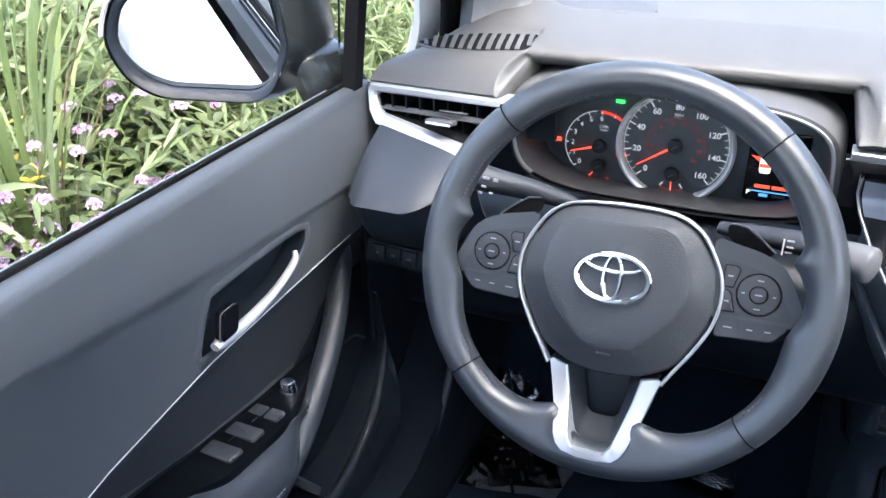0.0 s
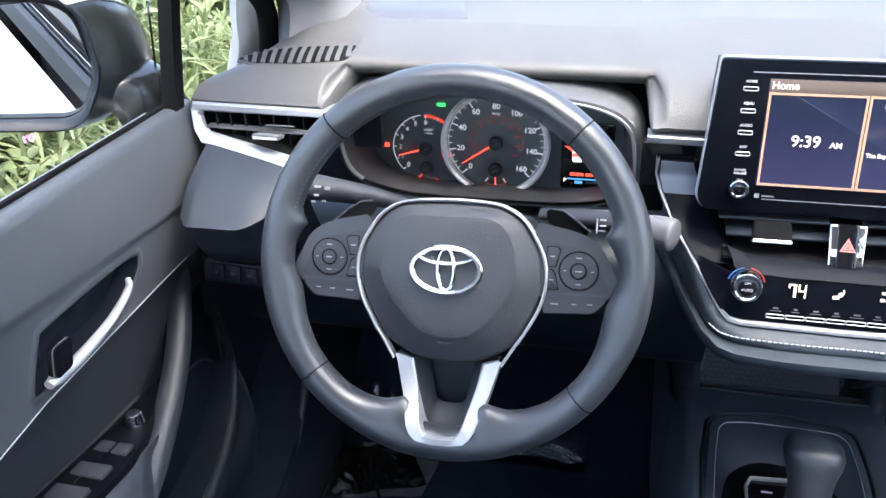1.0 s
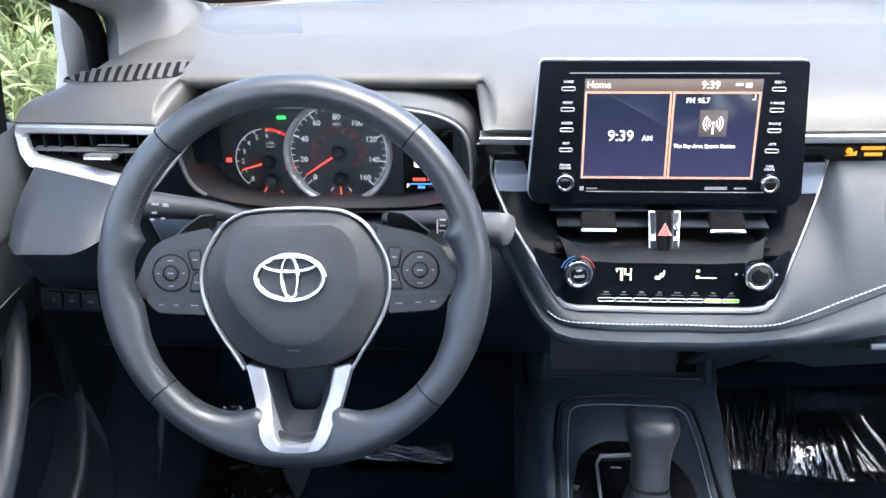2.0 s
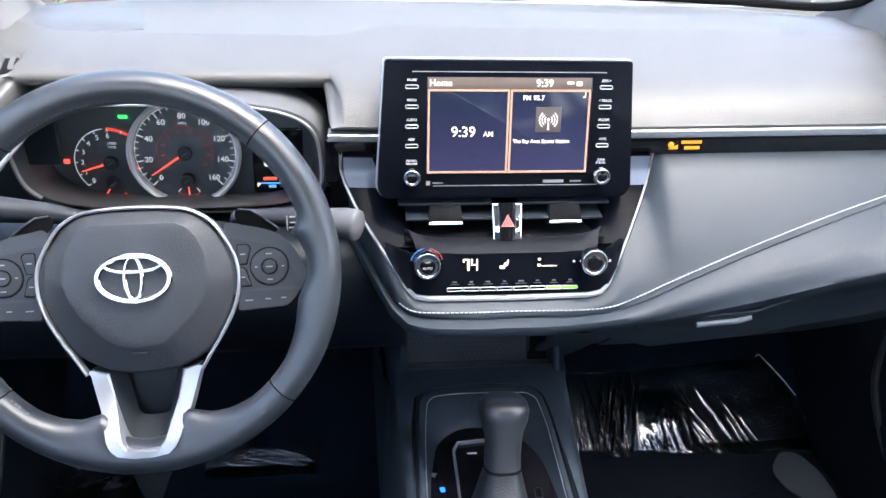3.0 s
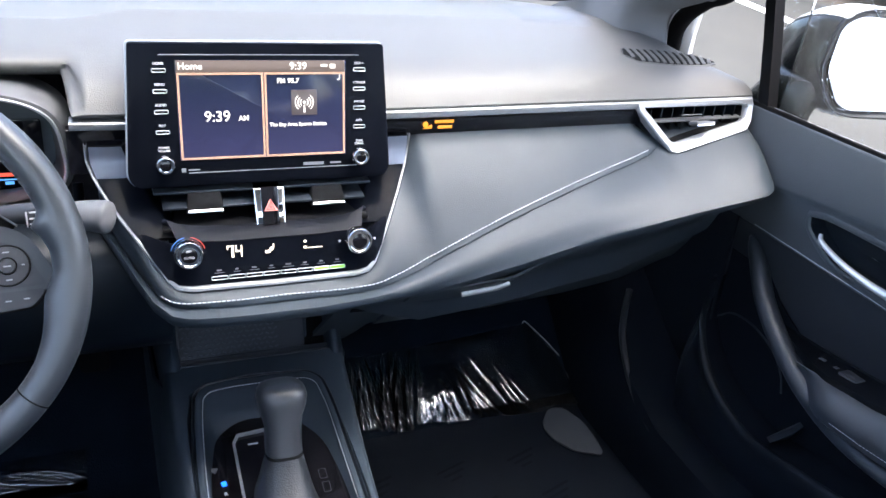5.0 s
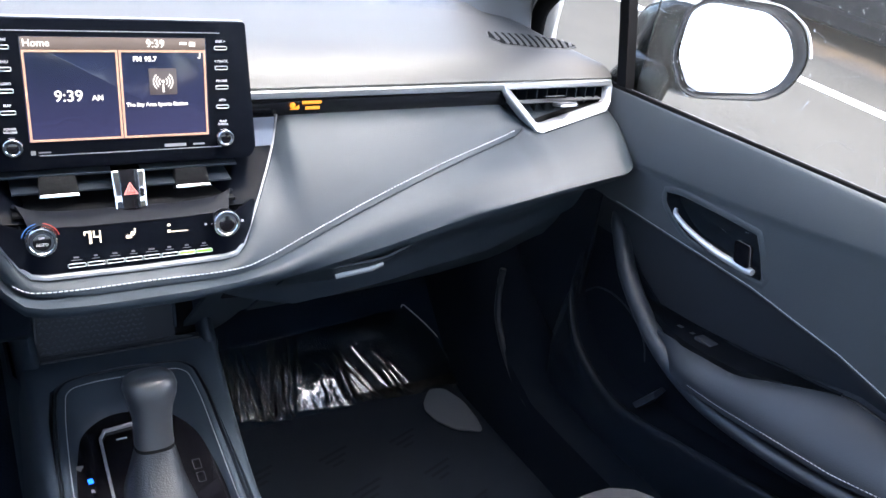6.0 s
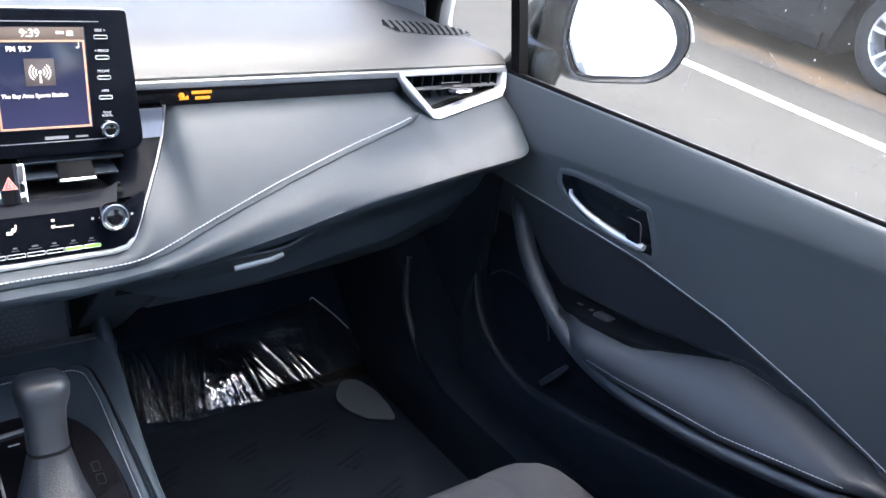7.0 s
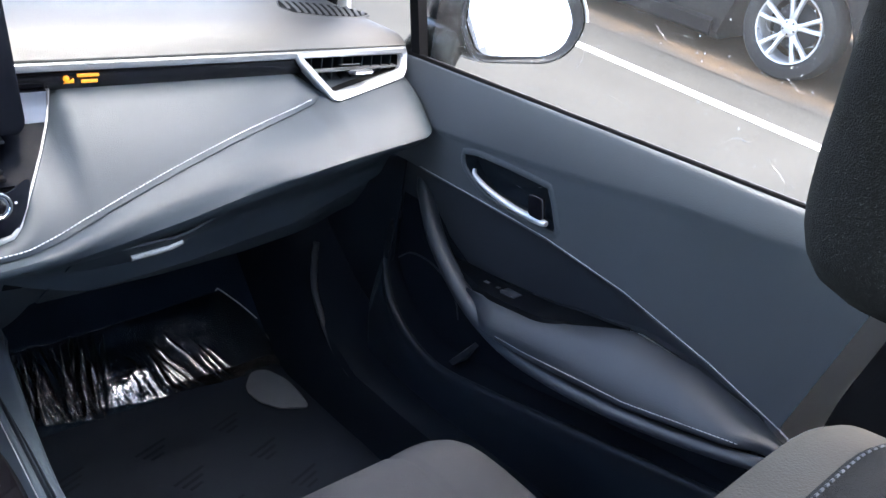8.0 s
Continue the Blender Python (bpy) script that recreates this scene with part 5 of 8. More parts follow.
# ---- infotainment screen ----
DU = V(0, 0.163, 0.987).normalized()
D0 = V(0, 0.129, 0.919)
SCR = basis(D0, (1, 0, 0), DU)
screen = thing("infotainment_screen", (0, 0.15, 0.85), "gloss black touchscreen unit showing the home page", "touchscreen")
bez = rounded([(-0.1275, 0.066), (-0.136, -0.066), (-0.129, -0.0765), (0.129, -0.0765), (0.136, -0.066), (0.1275, 0.066)], [0.004, 0.006, 0.006, 0.006, 0.006, 0.004], 4)
part("bezel", plate(bez, 0.010, SCR, 0.002), GLOSSBLACK, screen, "gloss black bezel")
part("rear_housing", plate(grown(bez, -0.002), 0.045, SCR @ pose(0, 0, -0.0165), 0.002), BLACK, screen, "black rear housing")
part("side_trim", plate(grown(bez, 0.0016), 0.006, SCR @ pose(0, 0, -0.0102), 0.001), SILVER, screen, "silver edge trim")
part("bezel_line", box((0.176, 0.0007, 0.0006), SCR @ pose(0.01, -0.0625, 0.0003)), SILVER, screen)
part("bezel_line", box((0.20, 0.0007, 0.0006), SCR @ pose(0, 0.0545, 0.0003)), SILVER, screen)
panel = part("display", plate(rounded([(-0.0855, -0.0495), (0.0855, -0.0495), (0.0855, 0.0495), (-0.0855, 0.0495)], 0.001), 0.001, SCR @ pose(0, 0, 0.0006), 0.0002), SCREEN, screen, "lit navy screen")
part("header_bar", plate([(-0.0845, 0.0375), (0.0845, 0.0375), (0.0845, 0.0490), (-0.0845, 0.0490)], 0.0003, SCR @ pose(0, 0, 0.0010), 0.0001), SCREENHEAD, panel)


def border(x0, x1, y0, y1, w):
    return hoop([(x0, y0), (x1, y0), (x1, y1), (x0, y1)], [(x0 + w, y0 + w), (x1 - w, y0 + w), (x1 - w, y1 - w), (x0 + w, y1 - w)], 0.0003, SCR @ pose(0, 0, 0.0012), 0.0001)


part("tile_border", border(-0.0845, -0.0004, -0.0490, 0.0372, 0.0022), SCREENEDGE, panel)
part("tile_border", border(0.0004, 0.0845, -0.0490, 0.0372, 0.0022), SCREENEDGE, panel)
SZ = SCR @ pose(0, 0, 0.0014)
for s_, size, x, y, al in (("Home", 0.0092, -0.083, 0.0432, "LEFT"), ("9:39", 0.0105, 0.0355, 0.0432, "CENTER"), ("9:39", 0.0150, -0.0475, -0.0065, "CENTER"), ("AM", 0.0072, -0.0215, -0.0085, "CENTER"), ("FM", 0.0068, 0.0175, 0.0285, "CENTER"), ("95.7", 0.0068, 0.030, 0.0285, "CENTER"), ("The Bay Area Sports Station", 0.0052, 0.0045, -0.0160, "LEFT")):
    part("screen_text", words(s_, size, SZ @ pose(x, y, 0), al, 0.00018), SCREENTXT, panel)
part("status_icons", join(box((0.007, 0.0025, 0.0002), SZ @ pose(0.0625, 0.0440, 0)), box((0.006, 0.0045, 0.0002), SZ @ pose(0.0715, 0.0432, 0)), box((0.0008, 0.005, 0.0002), SZ @ pose(0.0788, 0.032, 0)), box((0.0025, 0.001, 0.0002), SZ @ pose(0.0775, 0.0297, 0))), SCREENTXT, panel)
part("radio_tile", plate([(0.0275, -0.0065), (0.0545, -0.0065), (0.0545, 0.0195), (0.0275, 0.0195)], 0.0002, SZ, 0.0001), glow("screen_tile", (0.09, 0.075, 0.08), 0.18), panel)
waves = [plate([(0.0398, -0.004), (0.0422, -0.004), (0.0416, 0.004), (0.0404, 0.004)], 0.0002, SZ @ pose(0, 0, 0.0003), 0.0001), plate(ellipse(0.041, 0.0065, 0.0017, 0.0017, 14), 0.0002, SZ @ pose(0, 0, 0.0003), 0.0001)]
for r in (0.004, 0.0067, 0.0094):
    for s in (1, -1):
        o = [(0.041 + s * math.cos(radians(a)) * (r + 0.0006), 0.0065 + math.sin(radians(a)) * (r + 0.0006), 0) for a in np.linspace(-48, 48, 12)]
        i = [(0.041 + s * math.cos(radians(a)) * (r - 0.0006), 0.0065 + math.sin(radians(a)) * (r - 0.0006), 0) for a in np.linspace(-48, 48, 12)]
        waves.append(moved(loft([o, i], False, False), SZ @ pose(0, 0, 0.0004)))
part("radio_symbol", join(*waves), SCREENTXT, panel)
for s, names in ((-1, ("HOME", "MENU", "AUDIO", "MAP")), (1, ("SEEK >", "< TRACK", "PHONE", "APPS"))):
    for k, nme in enumerate(names):
        y = 0.0395 - 0.0200 * k
        o = rounded([(s * 0.1005 - 0.0068, y - 0.0021), (s * 0.1005 + 0.0068, y - 0.0021), (s * 0.1005 + 0.0068, y + 0.0021), (s * 0.1005 - 0.0068, y + 0.0021)], 0.0018)
        key = part("key", hoop(o, grown(o, -0.0009), 0.0015, SCR @ pose(0, 0, 0.0012), 0.0003), SILVER, screen, "slim silver-edged key")
        part("key_top", plate(grown(o, -0.0009), 0.001, SCR @ pose(0, 0, 0.0008), 0.0002), PIANO, key)
        part("key_label", words(nme, 0.0034, SCR @ pose(s * 0.1005, y + 0.0066, 0.0003), bold=0.0001), PRINT, screen)
    part("key_label", words("POWER\nVOLUME" if s < 0 else "TUNE\nSCROLL", 0.0030, SCR @ pose(s * 0.1005, -0.0375, 0.0003), bold=0.0001), PRINT, screen)
    m = SCR @ pose(s * 0.1005, -0.0525, 0)
    kn = part("knob", lathe([(0.0098, 0.0), (0.0098, 0.004), (0.0090, 0.0095), (0.0080, 0.0105), (0.0068, 0.0105), (0.0062, 0.0090)], m, 36), CHROME, screen, "chrome-ringed rotary knob")
    part("knob_cap", lathe([(0.0062, 0.006), (0.0062, 0.0088), (0.004, 0.0093), (0.001, 0.0094)], m, 28), PIANO, kn)
for w, h, x, y in ((0.0042, 0.0042, -0.083, -0.0595), (0.011, 0.0014, -0.073, -0.0595), (0.022, 0.0032, 0.050, -0.0585), (0.012, 0.0018, 0.074, -0.0585)):
    part("printed_bar", box((w, h, 0.0002), SCR @ pose(x, y, 0.0003)), PALE, screen)

# ---- centre stack ----
stack = thing("climate_panel", (0, 0.08, 0.75), "gloss black climate control panel with silver surround", "climate controls")
SIDE = [(0.0, 0.7515, 0.061), (0.086, 0.7525, 0.0615), (0.100, 0.755, 0.063), (0.1095, 0.7635, 0.069), (0.133, 0.7935, 0.1015), (0.1555, 0.818, 0.1375), (0.170, 0.843, 0.160), (0.1745, 0.857, 0.168), (0.1745, 0.875, 0.165)]


def side_pt(i, grow, s, dy=0.0):
    x, z, y = SIDE[i]
    j, k = max(i - 1, 0), min(i + 1, len(SIDE) - 1)
    d = Vector((SIDE[k][0] - SIDE[j][0], SIDE[k][1] - SIDE[j][1])).normalized()
    return V(s * (x + d.y * grow), y + dy, z - d.x * grow)


full = [(-1, i) for i in range(len(SIDE) - 1, 0, -1)] + [(1, i) for i in range(len(SIDE))]
rings = []
for s, i in full:
    w = 0.0044 if i <= 3 else lerp(i, [3, 4, 8], [0.0040, 0.0030, 0.0026])
    rings.append([side_pt(i, 0.0006, s, 0.012), side_pt(i, 0.0006, s, -0.001), side_pt(i, -0.0008, s, -0.0026), side_pt(i, -w * 0.8, s, -0.0018), side_pt(i, -w, s, -0.0004), side_pt(i, -w, s, 0.01)])
part("silver_surround", sheet(rings, 0.0006), SATIN, stack, "satin silver surround", angle=30)
# gloss black face: lower panel and slanted arms


def half_width(z):
    return lerp(z, [0.7515, 0.755, 0.7635, 0.7935, 0.818, 0.843, 0.857, 0.875], [0.086, 0.100, 0.1095, 0.133, 0.1555, 0.170, 0.1745, 0.1745]) - 0.003


def face_y(z):
    return lerp(z, [0.75, 0.755, 0.765, 0.79, 0.80, 0.818, 0.843, 0.857, 0.875], [0.0615, 0.0635, 0.0695, 0.0965, 0.108, 0.135, 0.158, 0.166, 0.164])


def front_y(z):
    return 0.0635 + (z - 0.755) * 0.27


rings = []
for z in (0.7535, 0.757, 0.765, 0.778, 0.7905, 0.800):
    w = half_width(z)
    rings.append([(w * u, front_y(z) + (face_y(z) - front_y(z)) * smoothstep(0.100, 0.134, abs(w * u)), z) for u in np.linspace(-1, 1, 25)])
part("control_face", sheet(rings, 0.004), GLOSSBLACK, stack, "gloss black control face")
for s in (-1, 1):
    rings = []
    for z in np.linspace(0.794, 0.874, 12):
        w1 = half_width(z)
        w0 = lerp(z, [0.794, 0.80, 0.817, 0.837, 0.874], [0.094, 0.098, 0.114, 0.1245, 0.138])
        rings.append([(s * w1, face_y(z) + 0.001, z), (s * (w0 + 0.003), face_y(z) - 0.001, z), (s * w0, face_y(z) + 0.002, z), (s * (w0 - 0.006), face_y(z) + 0.03, z)])
    part("control_arm", sheet(rings, 0.003), GLOSSBLACK, stack, "gloss black slanted arm of the control panel")
    # Blue-grey plates paint in the reflection on the gloss black arms.
    cap = []
    for z in np.linspace(0.842, 0.8735, 6):
        w1, w0 = half_width(z) - 0.001, lerp(z, [0.84, 0.874], [0.128, 0.140])
        cap.append([(s * w1, face_y(z) - 0.0028, z), (s * (w1 * 0.5 + w0 * 0.5), face_y(z) - 0.0042, z), (s * w0, face_y(z) - 0.0042, z)])
    part("arm_reflection", sheet(cap, 0.0008), ARMGLEAM, stack, "blue-grey reflection painted on the arm's upper end")
MID = basis((0, 0.0705, 0.7895), (1, 0, 0), (0, 0.26, 0.966))
for s in (-1, 1):
    m = MID @ pose(s * 0.0872, 0.001, 0.0)
    kn = part("temperature_knob" if s < 0 else "fan_knob", lathe([(0.0150, 0.0), (0.0150, 0.004), (0.0140, 0.011), (0.0128, 0.0125), (0.0112, 0.0125), (0.0104, 0.0108)], m, 48), CHROME, stack, "chrome-ringed climate knob")
    part("knob_cap", lathe([(0.0104, 0.006), (0.0104, 0.0105), (0.008, 0.0108), (0.002, 0.0109)], m, 36), PIANO, kn)
    if s < 0:
        part("knob_label", words("AUTO", 0.0038, m @ pose(0, -0.0022, 0.0111)), PRINT, kn)
        part("knob_label", words("OFF", 0.0032, m @ pose(0, 0.004, 0.0111)), PRINT, kn)
        for a0, a1, c in ((100, 165, glow("knob_blue", (0.1, 0.3, 0.8), 0.05)), (80, 15, glow("knob_red", (0.8, 0.08, 0.05), 0.05))):
            o = [(math.cos(radians(a)) * 0.0172, math.sin(radians(a)) * 0.0172, 0.0008) for a in np.linspace(a0, a1, 14)]
            i = [(math.cos(radians(a)) * 0.0163, math.sin(radians(a)) * 0.0163, 0.0008) for a in np.linspace(a0, a1, 14)]
            part("temperature_arc", moved(loft([o, i], False, False), m), c, kn)
    else:
        for x in (-0.0195, 0.0195):
            part("knob_mark", box((0.0022, 0.0022, 0.0004), m @ pose(x, 0, 0.0008)), PRINT, kn)


def digit_seg(pts, m):
    return join(*[box((abs(x1 - x0) + 0.0014, abs(y1 - y0) + 0.0014, 0.0004), m @ pose((x0 + x1) / 2, (y0 + y1) / 2, 0.0006)) for x0, y0, x1, y1 in pts])


part("temperature_digits", digit_seg([(-0.0490, 0.0050, -0.0435, 0.0050), (-0.0435, 0.0050, -0.0445, -0.0060), (-0.0490, 0.0025, -0.0490, 0.0050), (-0.0405, 0.0050, -0.0405, -0.0005), (-0.0405, -0.0005, -0.0350, -0.0005), (-0.0350, 0.0050, -0.0350, -0.0060)], MID), AMBER, stack, "lit amber temperature digits")
part("airflow_symbol", join(digit_seg([(-0.0105, -0.0028, -0.0065, -0.0045)], MID), plate(ellipse(-0.0045, -0.001, 0.0021, 0.0021, 10), 0.0003, MID @ pose(0, 0, 0.0006)), digit_seg([(-0.0025, 0.0005, -0.0025, 0.0035)], MID)), AMBER, stack)
part("fan_symbol", join(digit_seg([(0.0300, 0.0035, 0.0315, 0.0045), (0.0295, -0.0030, 0.0315, -0.0018)], MID), box((0.016, 0.0009, 0.0004), MID @ pose(0.041, -0.0032, 0.0006))), AMBER, stack)
ROW = basis((0.0035, 0.0662, 0.7625), (1, 0, 0), (0, 0.26, 0.966))
for k in range(8):
    x = -0.0615 + k * 0.0176
    o = rounded([(x - 0.0084, -0.0021), (x + 0.0084, -0.0021), (x + 0.0084, 0.0021), (x - 0.0084, 0.0021)], 0.0012 if 0 < k < 7 else 0.0018)
    key = part("key", hoop(o, grown(o, -0.0008), 0.0025, ROW @ pose(0, 0, 0.0018), 0.0003), SILVER, stack, "slim silver-edged climate key")
    part("key_top", plate(grown(o, -0.0008), 0.002, ROW @ pose(0, 0, 0.0015), 0.0003), LIME if k > 5 else PIANO, key, "lit green key" if k > 5 else "")
    w = (0.010, 0.007, 0.010, 0.007, 0.012, 0.008, 0.008, 0.008)[k]
    part("key_symbol", join(box((w, 0.0007, 0.0003), ROW @ pose(x, 0.0052, 0.0006)), box((w * 0.5, 0.0016, 0.0003), ROW @ pose(x, 0.0078, 0.0006))), GREYTHREAD, stack)

# centre vents between screen and controls
vents = thing("centre_air_vent", (0, 0.13, 0.80), "pair of black centre air vents with bright tabs", "air vent")
rings = []
for u in np.linspace(-1, 1, 33):
    x = 0.121 * u
    e = abs(u) ** 6
    rings.append([(x * 0.80, 0.0745 + 0.012 * e, 0.7995), (x * 0.82, 0.083 + 0.012 * e, 0.8035 + 0.002 * e), (x * 0.86, 0.097 + 0.012 * e, 0.8060 + 0.006 * e), (x * 0.88, 0.101 + 0.012 * e, 0.8050 + 0.006 * e), (x * 0.88, 0.104 + 0.012 * e, 0.7990)])
part("lower_lip", sheet(rings, 0.003), LIPGREY, vents, "dark lower lip of the vents")
part("vent_back", box((0.27, 0.004, 0.09), (0, 0.180, 0.838)), RUBBER, vents)
part("vent_floor", box((0.215, 0.085, 0.003), (0, 0.142, 0.8035)), RUBBER, vents)
for s in (-1, 1):
    for k, (y, z) in enumerate(((0.112, 0.8245), (0.120, 0.8385), (0.130, 0.853))):
        w0, w1 = 0.014, 0.106 + 0.008 * k
        part("slat", box((w1 - w0, 0.030, 0.0028), Matrix.Translation((s * (w0 + w1) / 2, y + 0.012, z)) @ pose(0, 0, 0, 8), 0.001), BLACK, vents)
    for k in range(7):
        part("vane", box((0.0016, 0.026, 0.045), (s * (0.026 + k * 0.0125), 0.160, 0.832)), BLACK, vents)
    m = basis((s * 0.0645, 0.108, 0.8245), (1, 0, 0), (0, 0.6, 0.8))
    part("vent_tab", plate(rounded([(-0.0185, -0.004), (0.0185, -0.004), (0.0165, 0.016), (-0.0165, 0.016)], 0.003), 0.014, m, 0.002), RUBBER, vents)
    part("tab_trim", plate(rounded([(-0.0185, -0.0068), (0.0185, -0.0068), (0.0175, -0.0033), (-0.0175, -0.0033)], 0.0016), 0.004, m @ pose(0, 0, 0.0005), 0.001), CHROME, vents, "bright vent tab edge")
hz_ = basis((0, 0.1005, 0.8235), (1, 0, 0), (0, 0.42, 0.907))
hazard = thing("hazard_switch", (0, 0.11, 0.805), "hazard warning switch with red triangle", "switch")
part("chrome_case", plate([(-0.0155, -0.0195), (0.0155, -0.0195), (0.0165, 0.0195), (-0.0165, 0.0195)], 0.03, hz_, 0.003), CHROME, hazard, "chrome switch case")
part("button", plate([(-0.0085, -0.0200), (0.0085, -0.0200), (0.0095, 0.0200), (-0.0095, 0.0200)], 0.006, hz_ @ pose(0, 0, 0.0022), 0.001), PIANO, hazard)
tri_o = [(-0.0072, -0.0045), (0.0072, -0.0045), (0, 0.0085)]
part("triangle", join(hoop(tri_o, [(-0.0046, -0.0030), (0.0046, -0.0030), (0, 0.0054)], 0.0006, hz_ @ pose(0, -0.001, 0.0030), 0.0001), hoop([(-0.0036, -0.0024), (0.0036, -0.0024), (0, 0.0042)], [(-0.0012, -0.0012), (0.0012, -0.0012), (0, 0.0010)], 0.0006, hz_ @ pose(0, -0.001, 0.0030), 0.0001)), mat("hazard_red", (0.75, 0.22, 0.2), 0.4, vary=0), hazard, "pale red triangle")

# ---- centre console ----
console = thing("centre_console", (0, 0.0, 0.32), "dark grey centre console with stitched gear surround", "console")


def console_top(y):
    return 0.4985 + 0.135 * y


sur = rounded([(-0.096, -0.28), (0.086, -0.28), (0.0905, 0.05), (0.0915, 0.150), (0.087, 0.197), (0.070, 0.2140), (0.027, 0.2170), (-0.035, 0.2175), (-0.066, 0.2125), (-0.080, 0.197), (-0.0865, 0.15), (-0.094, 0.05)], [0.02, 0.02, 0.05, 0.03, 0.02, 0.02, 0.02, 0.02, 0.02, 0.02, 0.03, 0.05], 6)
inr = rounded([(-0.080, -0.26), (0.070, -0.26), (0.0735, 0.02), (0.063, 0.100), (0.030, 0.146), (-0.030, 0.150), (-0.062, 0.125), (-0.078, 0.05)], [0.02, 0.02, 0.05, 0.05, 0.06, 0.04, 0.05, 0.05], 6 + 3)


def console_edge(s, y):
    return lerp(y, [-0.45, 0, 0.1, 0.2, 0.3], [0.104, 0.1045, 0.113, 0.124, 0.134]) if s > 0 else -lerp(y, [-0.45, 0, 0.16, 0.3], [0.1035, 0.1035, 0.108, 0.112])


def surround_edge(s, y):
    return s * lerp(y, [-0.45, 0.05, 0.15, 0.197, 0.213, 0.2195, 0.222], [0.092, 0.093, 0.0905, 0.083, 0.066, 0.03, 0.001])


rings = []
for y in list(np.linspace(-0.45, 0.15, 16)) + list(np.linspace(0.16, 0.222, 16)) + [0.235, 0.25]:
    z, ring = console_top(y), []
    for s in (-1, 1):
        w, e = console_edge(s, y), surround_edge(s, y)
        side = [(w + s * 0.016, y, 0.235), (w + s * 0.008, y, z - 0.06), (w + s * 0.001, y, z - 0.010), (w - s * 0.003, y, z - 0.003), (w - s * 0.008, y, z), (e + s * 0.002, y, z), (e + s * 0.0005, y, z - (0.003 if y < 0.219 else 0.0)), (e, y, z - (0.03 if y < 0.219 else 0.0))]
        ring += side if s < 0 else side[::-1]
    rings.append(ring)
part("console_body", sheet(rings, 0.004), CONSOLE, console, "dark grey console body")
# open tray under the climate panel
RELIEF = mat("raised_tray_dashes", (0.055, 0.066, 0.082), 0.4, vary=0.1)
TRAY = mat("ribbed_tray_plastic", (0.022, 0.027, 0.036), 0.5, grain=1200, bump=0.15)
rings = [[(x, y, z) for y, z in ((0.2495, 0.5324), (0.2530, 0.5308), (0.2550, 0.5265), (0.2570, 0.5215), (0.2605, 0.5190), (0.2640, 0.5210), (0.2670, 0.532))] for x in np.linspace(-0.094, 0.118, 9)]
part("tray_floor", sheet([curve(r, 3) for r in rings], 0.002), TRAY, console, "dark curved tray floor")
TB = Matrix.Translation((-0.002, 0.286, 0.585)) @ pose(0, 0, 0, -16)
part("tray_back", box((0.174, 0.006, 0.15), TB @ pose(-0.005, 0, 0)), TRAY, console, "patterned tray back")
part("tray_recess", box((0.05, 0.006, 0.15), TB @ pose(0.104, 0.016, 0)), RUBBER, console, "dark recess beside the patterned back")
part("tray_step", box((0.004, 0.026, 0.10), TB @ pose(0.083, 0.0075, 0.006), 0.001), CONSOLE, console, "narrow upright step in the tray back")
bumps = []
for j in range(12):
    for i in range(17 - j % 2):
        x, z = -0.082 + i * 0.0078 + (j % 2) * 0.0039, -0.052 + j * 0.0066
        bumps.append(box((0.0050, 0.0014, 0.0018), TB @ Matrix.Translation((x, -0.0032, z)) @ pose(0, 0, 0, 0, 28 if (i + j) % 2 else -28, 0)))
part("tray_relief", join(*bumps), RELIEF, console, "raised dash pattern of the tray back")
for s, rows in ((-1, ((0.50, 0.243, 0.088, 0.1150), (0.53, 0.243, 0.088, 0.1120), (0.555, 0.240, 0.0905, 0.110), (0.60, 0.236, 0.0920, 0.108), (0.66, 0.215, 0.0930, 0.112), (0.72, 0.19, 0.094, 0.125))), (1, ((0.50, 0.236, 0.112, 0.1330), (0.528, 0.238, 0.1115, 0.1315), (0.545, 0.244, 0.1105, 0.1295), (0.58, 0.249, 0.110, 0.1275), (0.64, 0.245, 0.110, 0.126), (0.70, 0.22, 0.108, 0.128)))):
    rings = []
    for z, y0, xi, xo in rows:
        rings.append([(s * xi, 0.40, z), (s * xi, y0 + 0.010, z), (s * (xi + 0.003), y0 + 0.002, z), (s * (xi + 0.009), y0, z), (s * (xo - 0.007), y0 + 0.003, z), (s * xo, y0 + 0.014, z), (s * (xo + 0.004), 0.40, z), (s * (xo + 0.004), 0.60, z), (s * xi, 0.60, z)])
    rails = [curve([r[k] for r in rings], 4) for k in range(len(rings[0]))]
    part("console_riser", loft([[q[j] for q in rails] for j in range(len(rails[0]))]), CONSOLE, console, "dark grey console riser beside the tray", angle=60)
    low = [[(s * (0.128 if s > 0 else 0.112), 0.24, z), (s * (0.140 if s > 0 else 0.124), 0.27, z), (s * (0.146 if s > 0 else 0.130), 0.62, z)] for z in (0.23, 0.40, 0.51)]
    part("console_flank", sheet(low, 0.004), CONSOLE, console, "dark grey console flank")
part("tray_post", box((0.003, 0.004, 0.055), (-0.0915, 0.236, 0.60), 0.001), GREYPL, console)
# gear surround: padded rim with stitching, recessed panel
CON = basis((0, 0.0, 0.500), (1, 0, 0), (0, 1, 0.135))
inr = [tuple(lerp(k * (len(inr) - 1) / (len(sur) - 1), range(len(inr)), [p[c] for p in inr]) for c in range(2)) for k in range(len(sur))]
rings = [[(x, y, -0.012) for x, y in grown(sur, 0.002)], [(x, y, 0.0005) for x, y in grown(sur, 0.0015)], [(x, y, 0.0015) for x, y in grown(sur, 0.0)], [(x, y, 0.0) for x, y in grown(sur, -0.002)], [(x, y, -0.002) for x, y in grown(sur, -0.003)]]
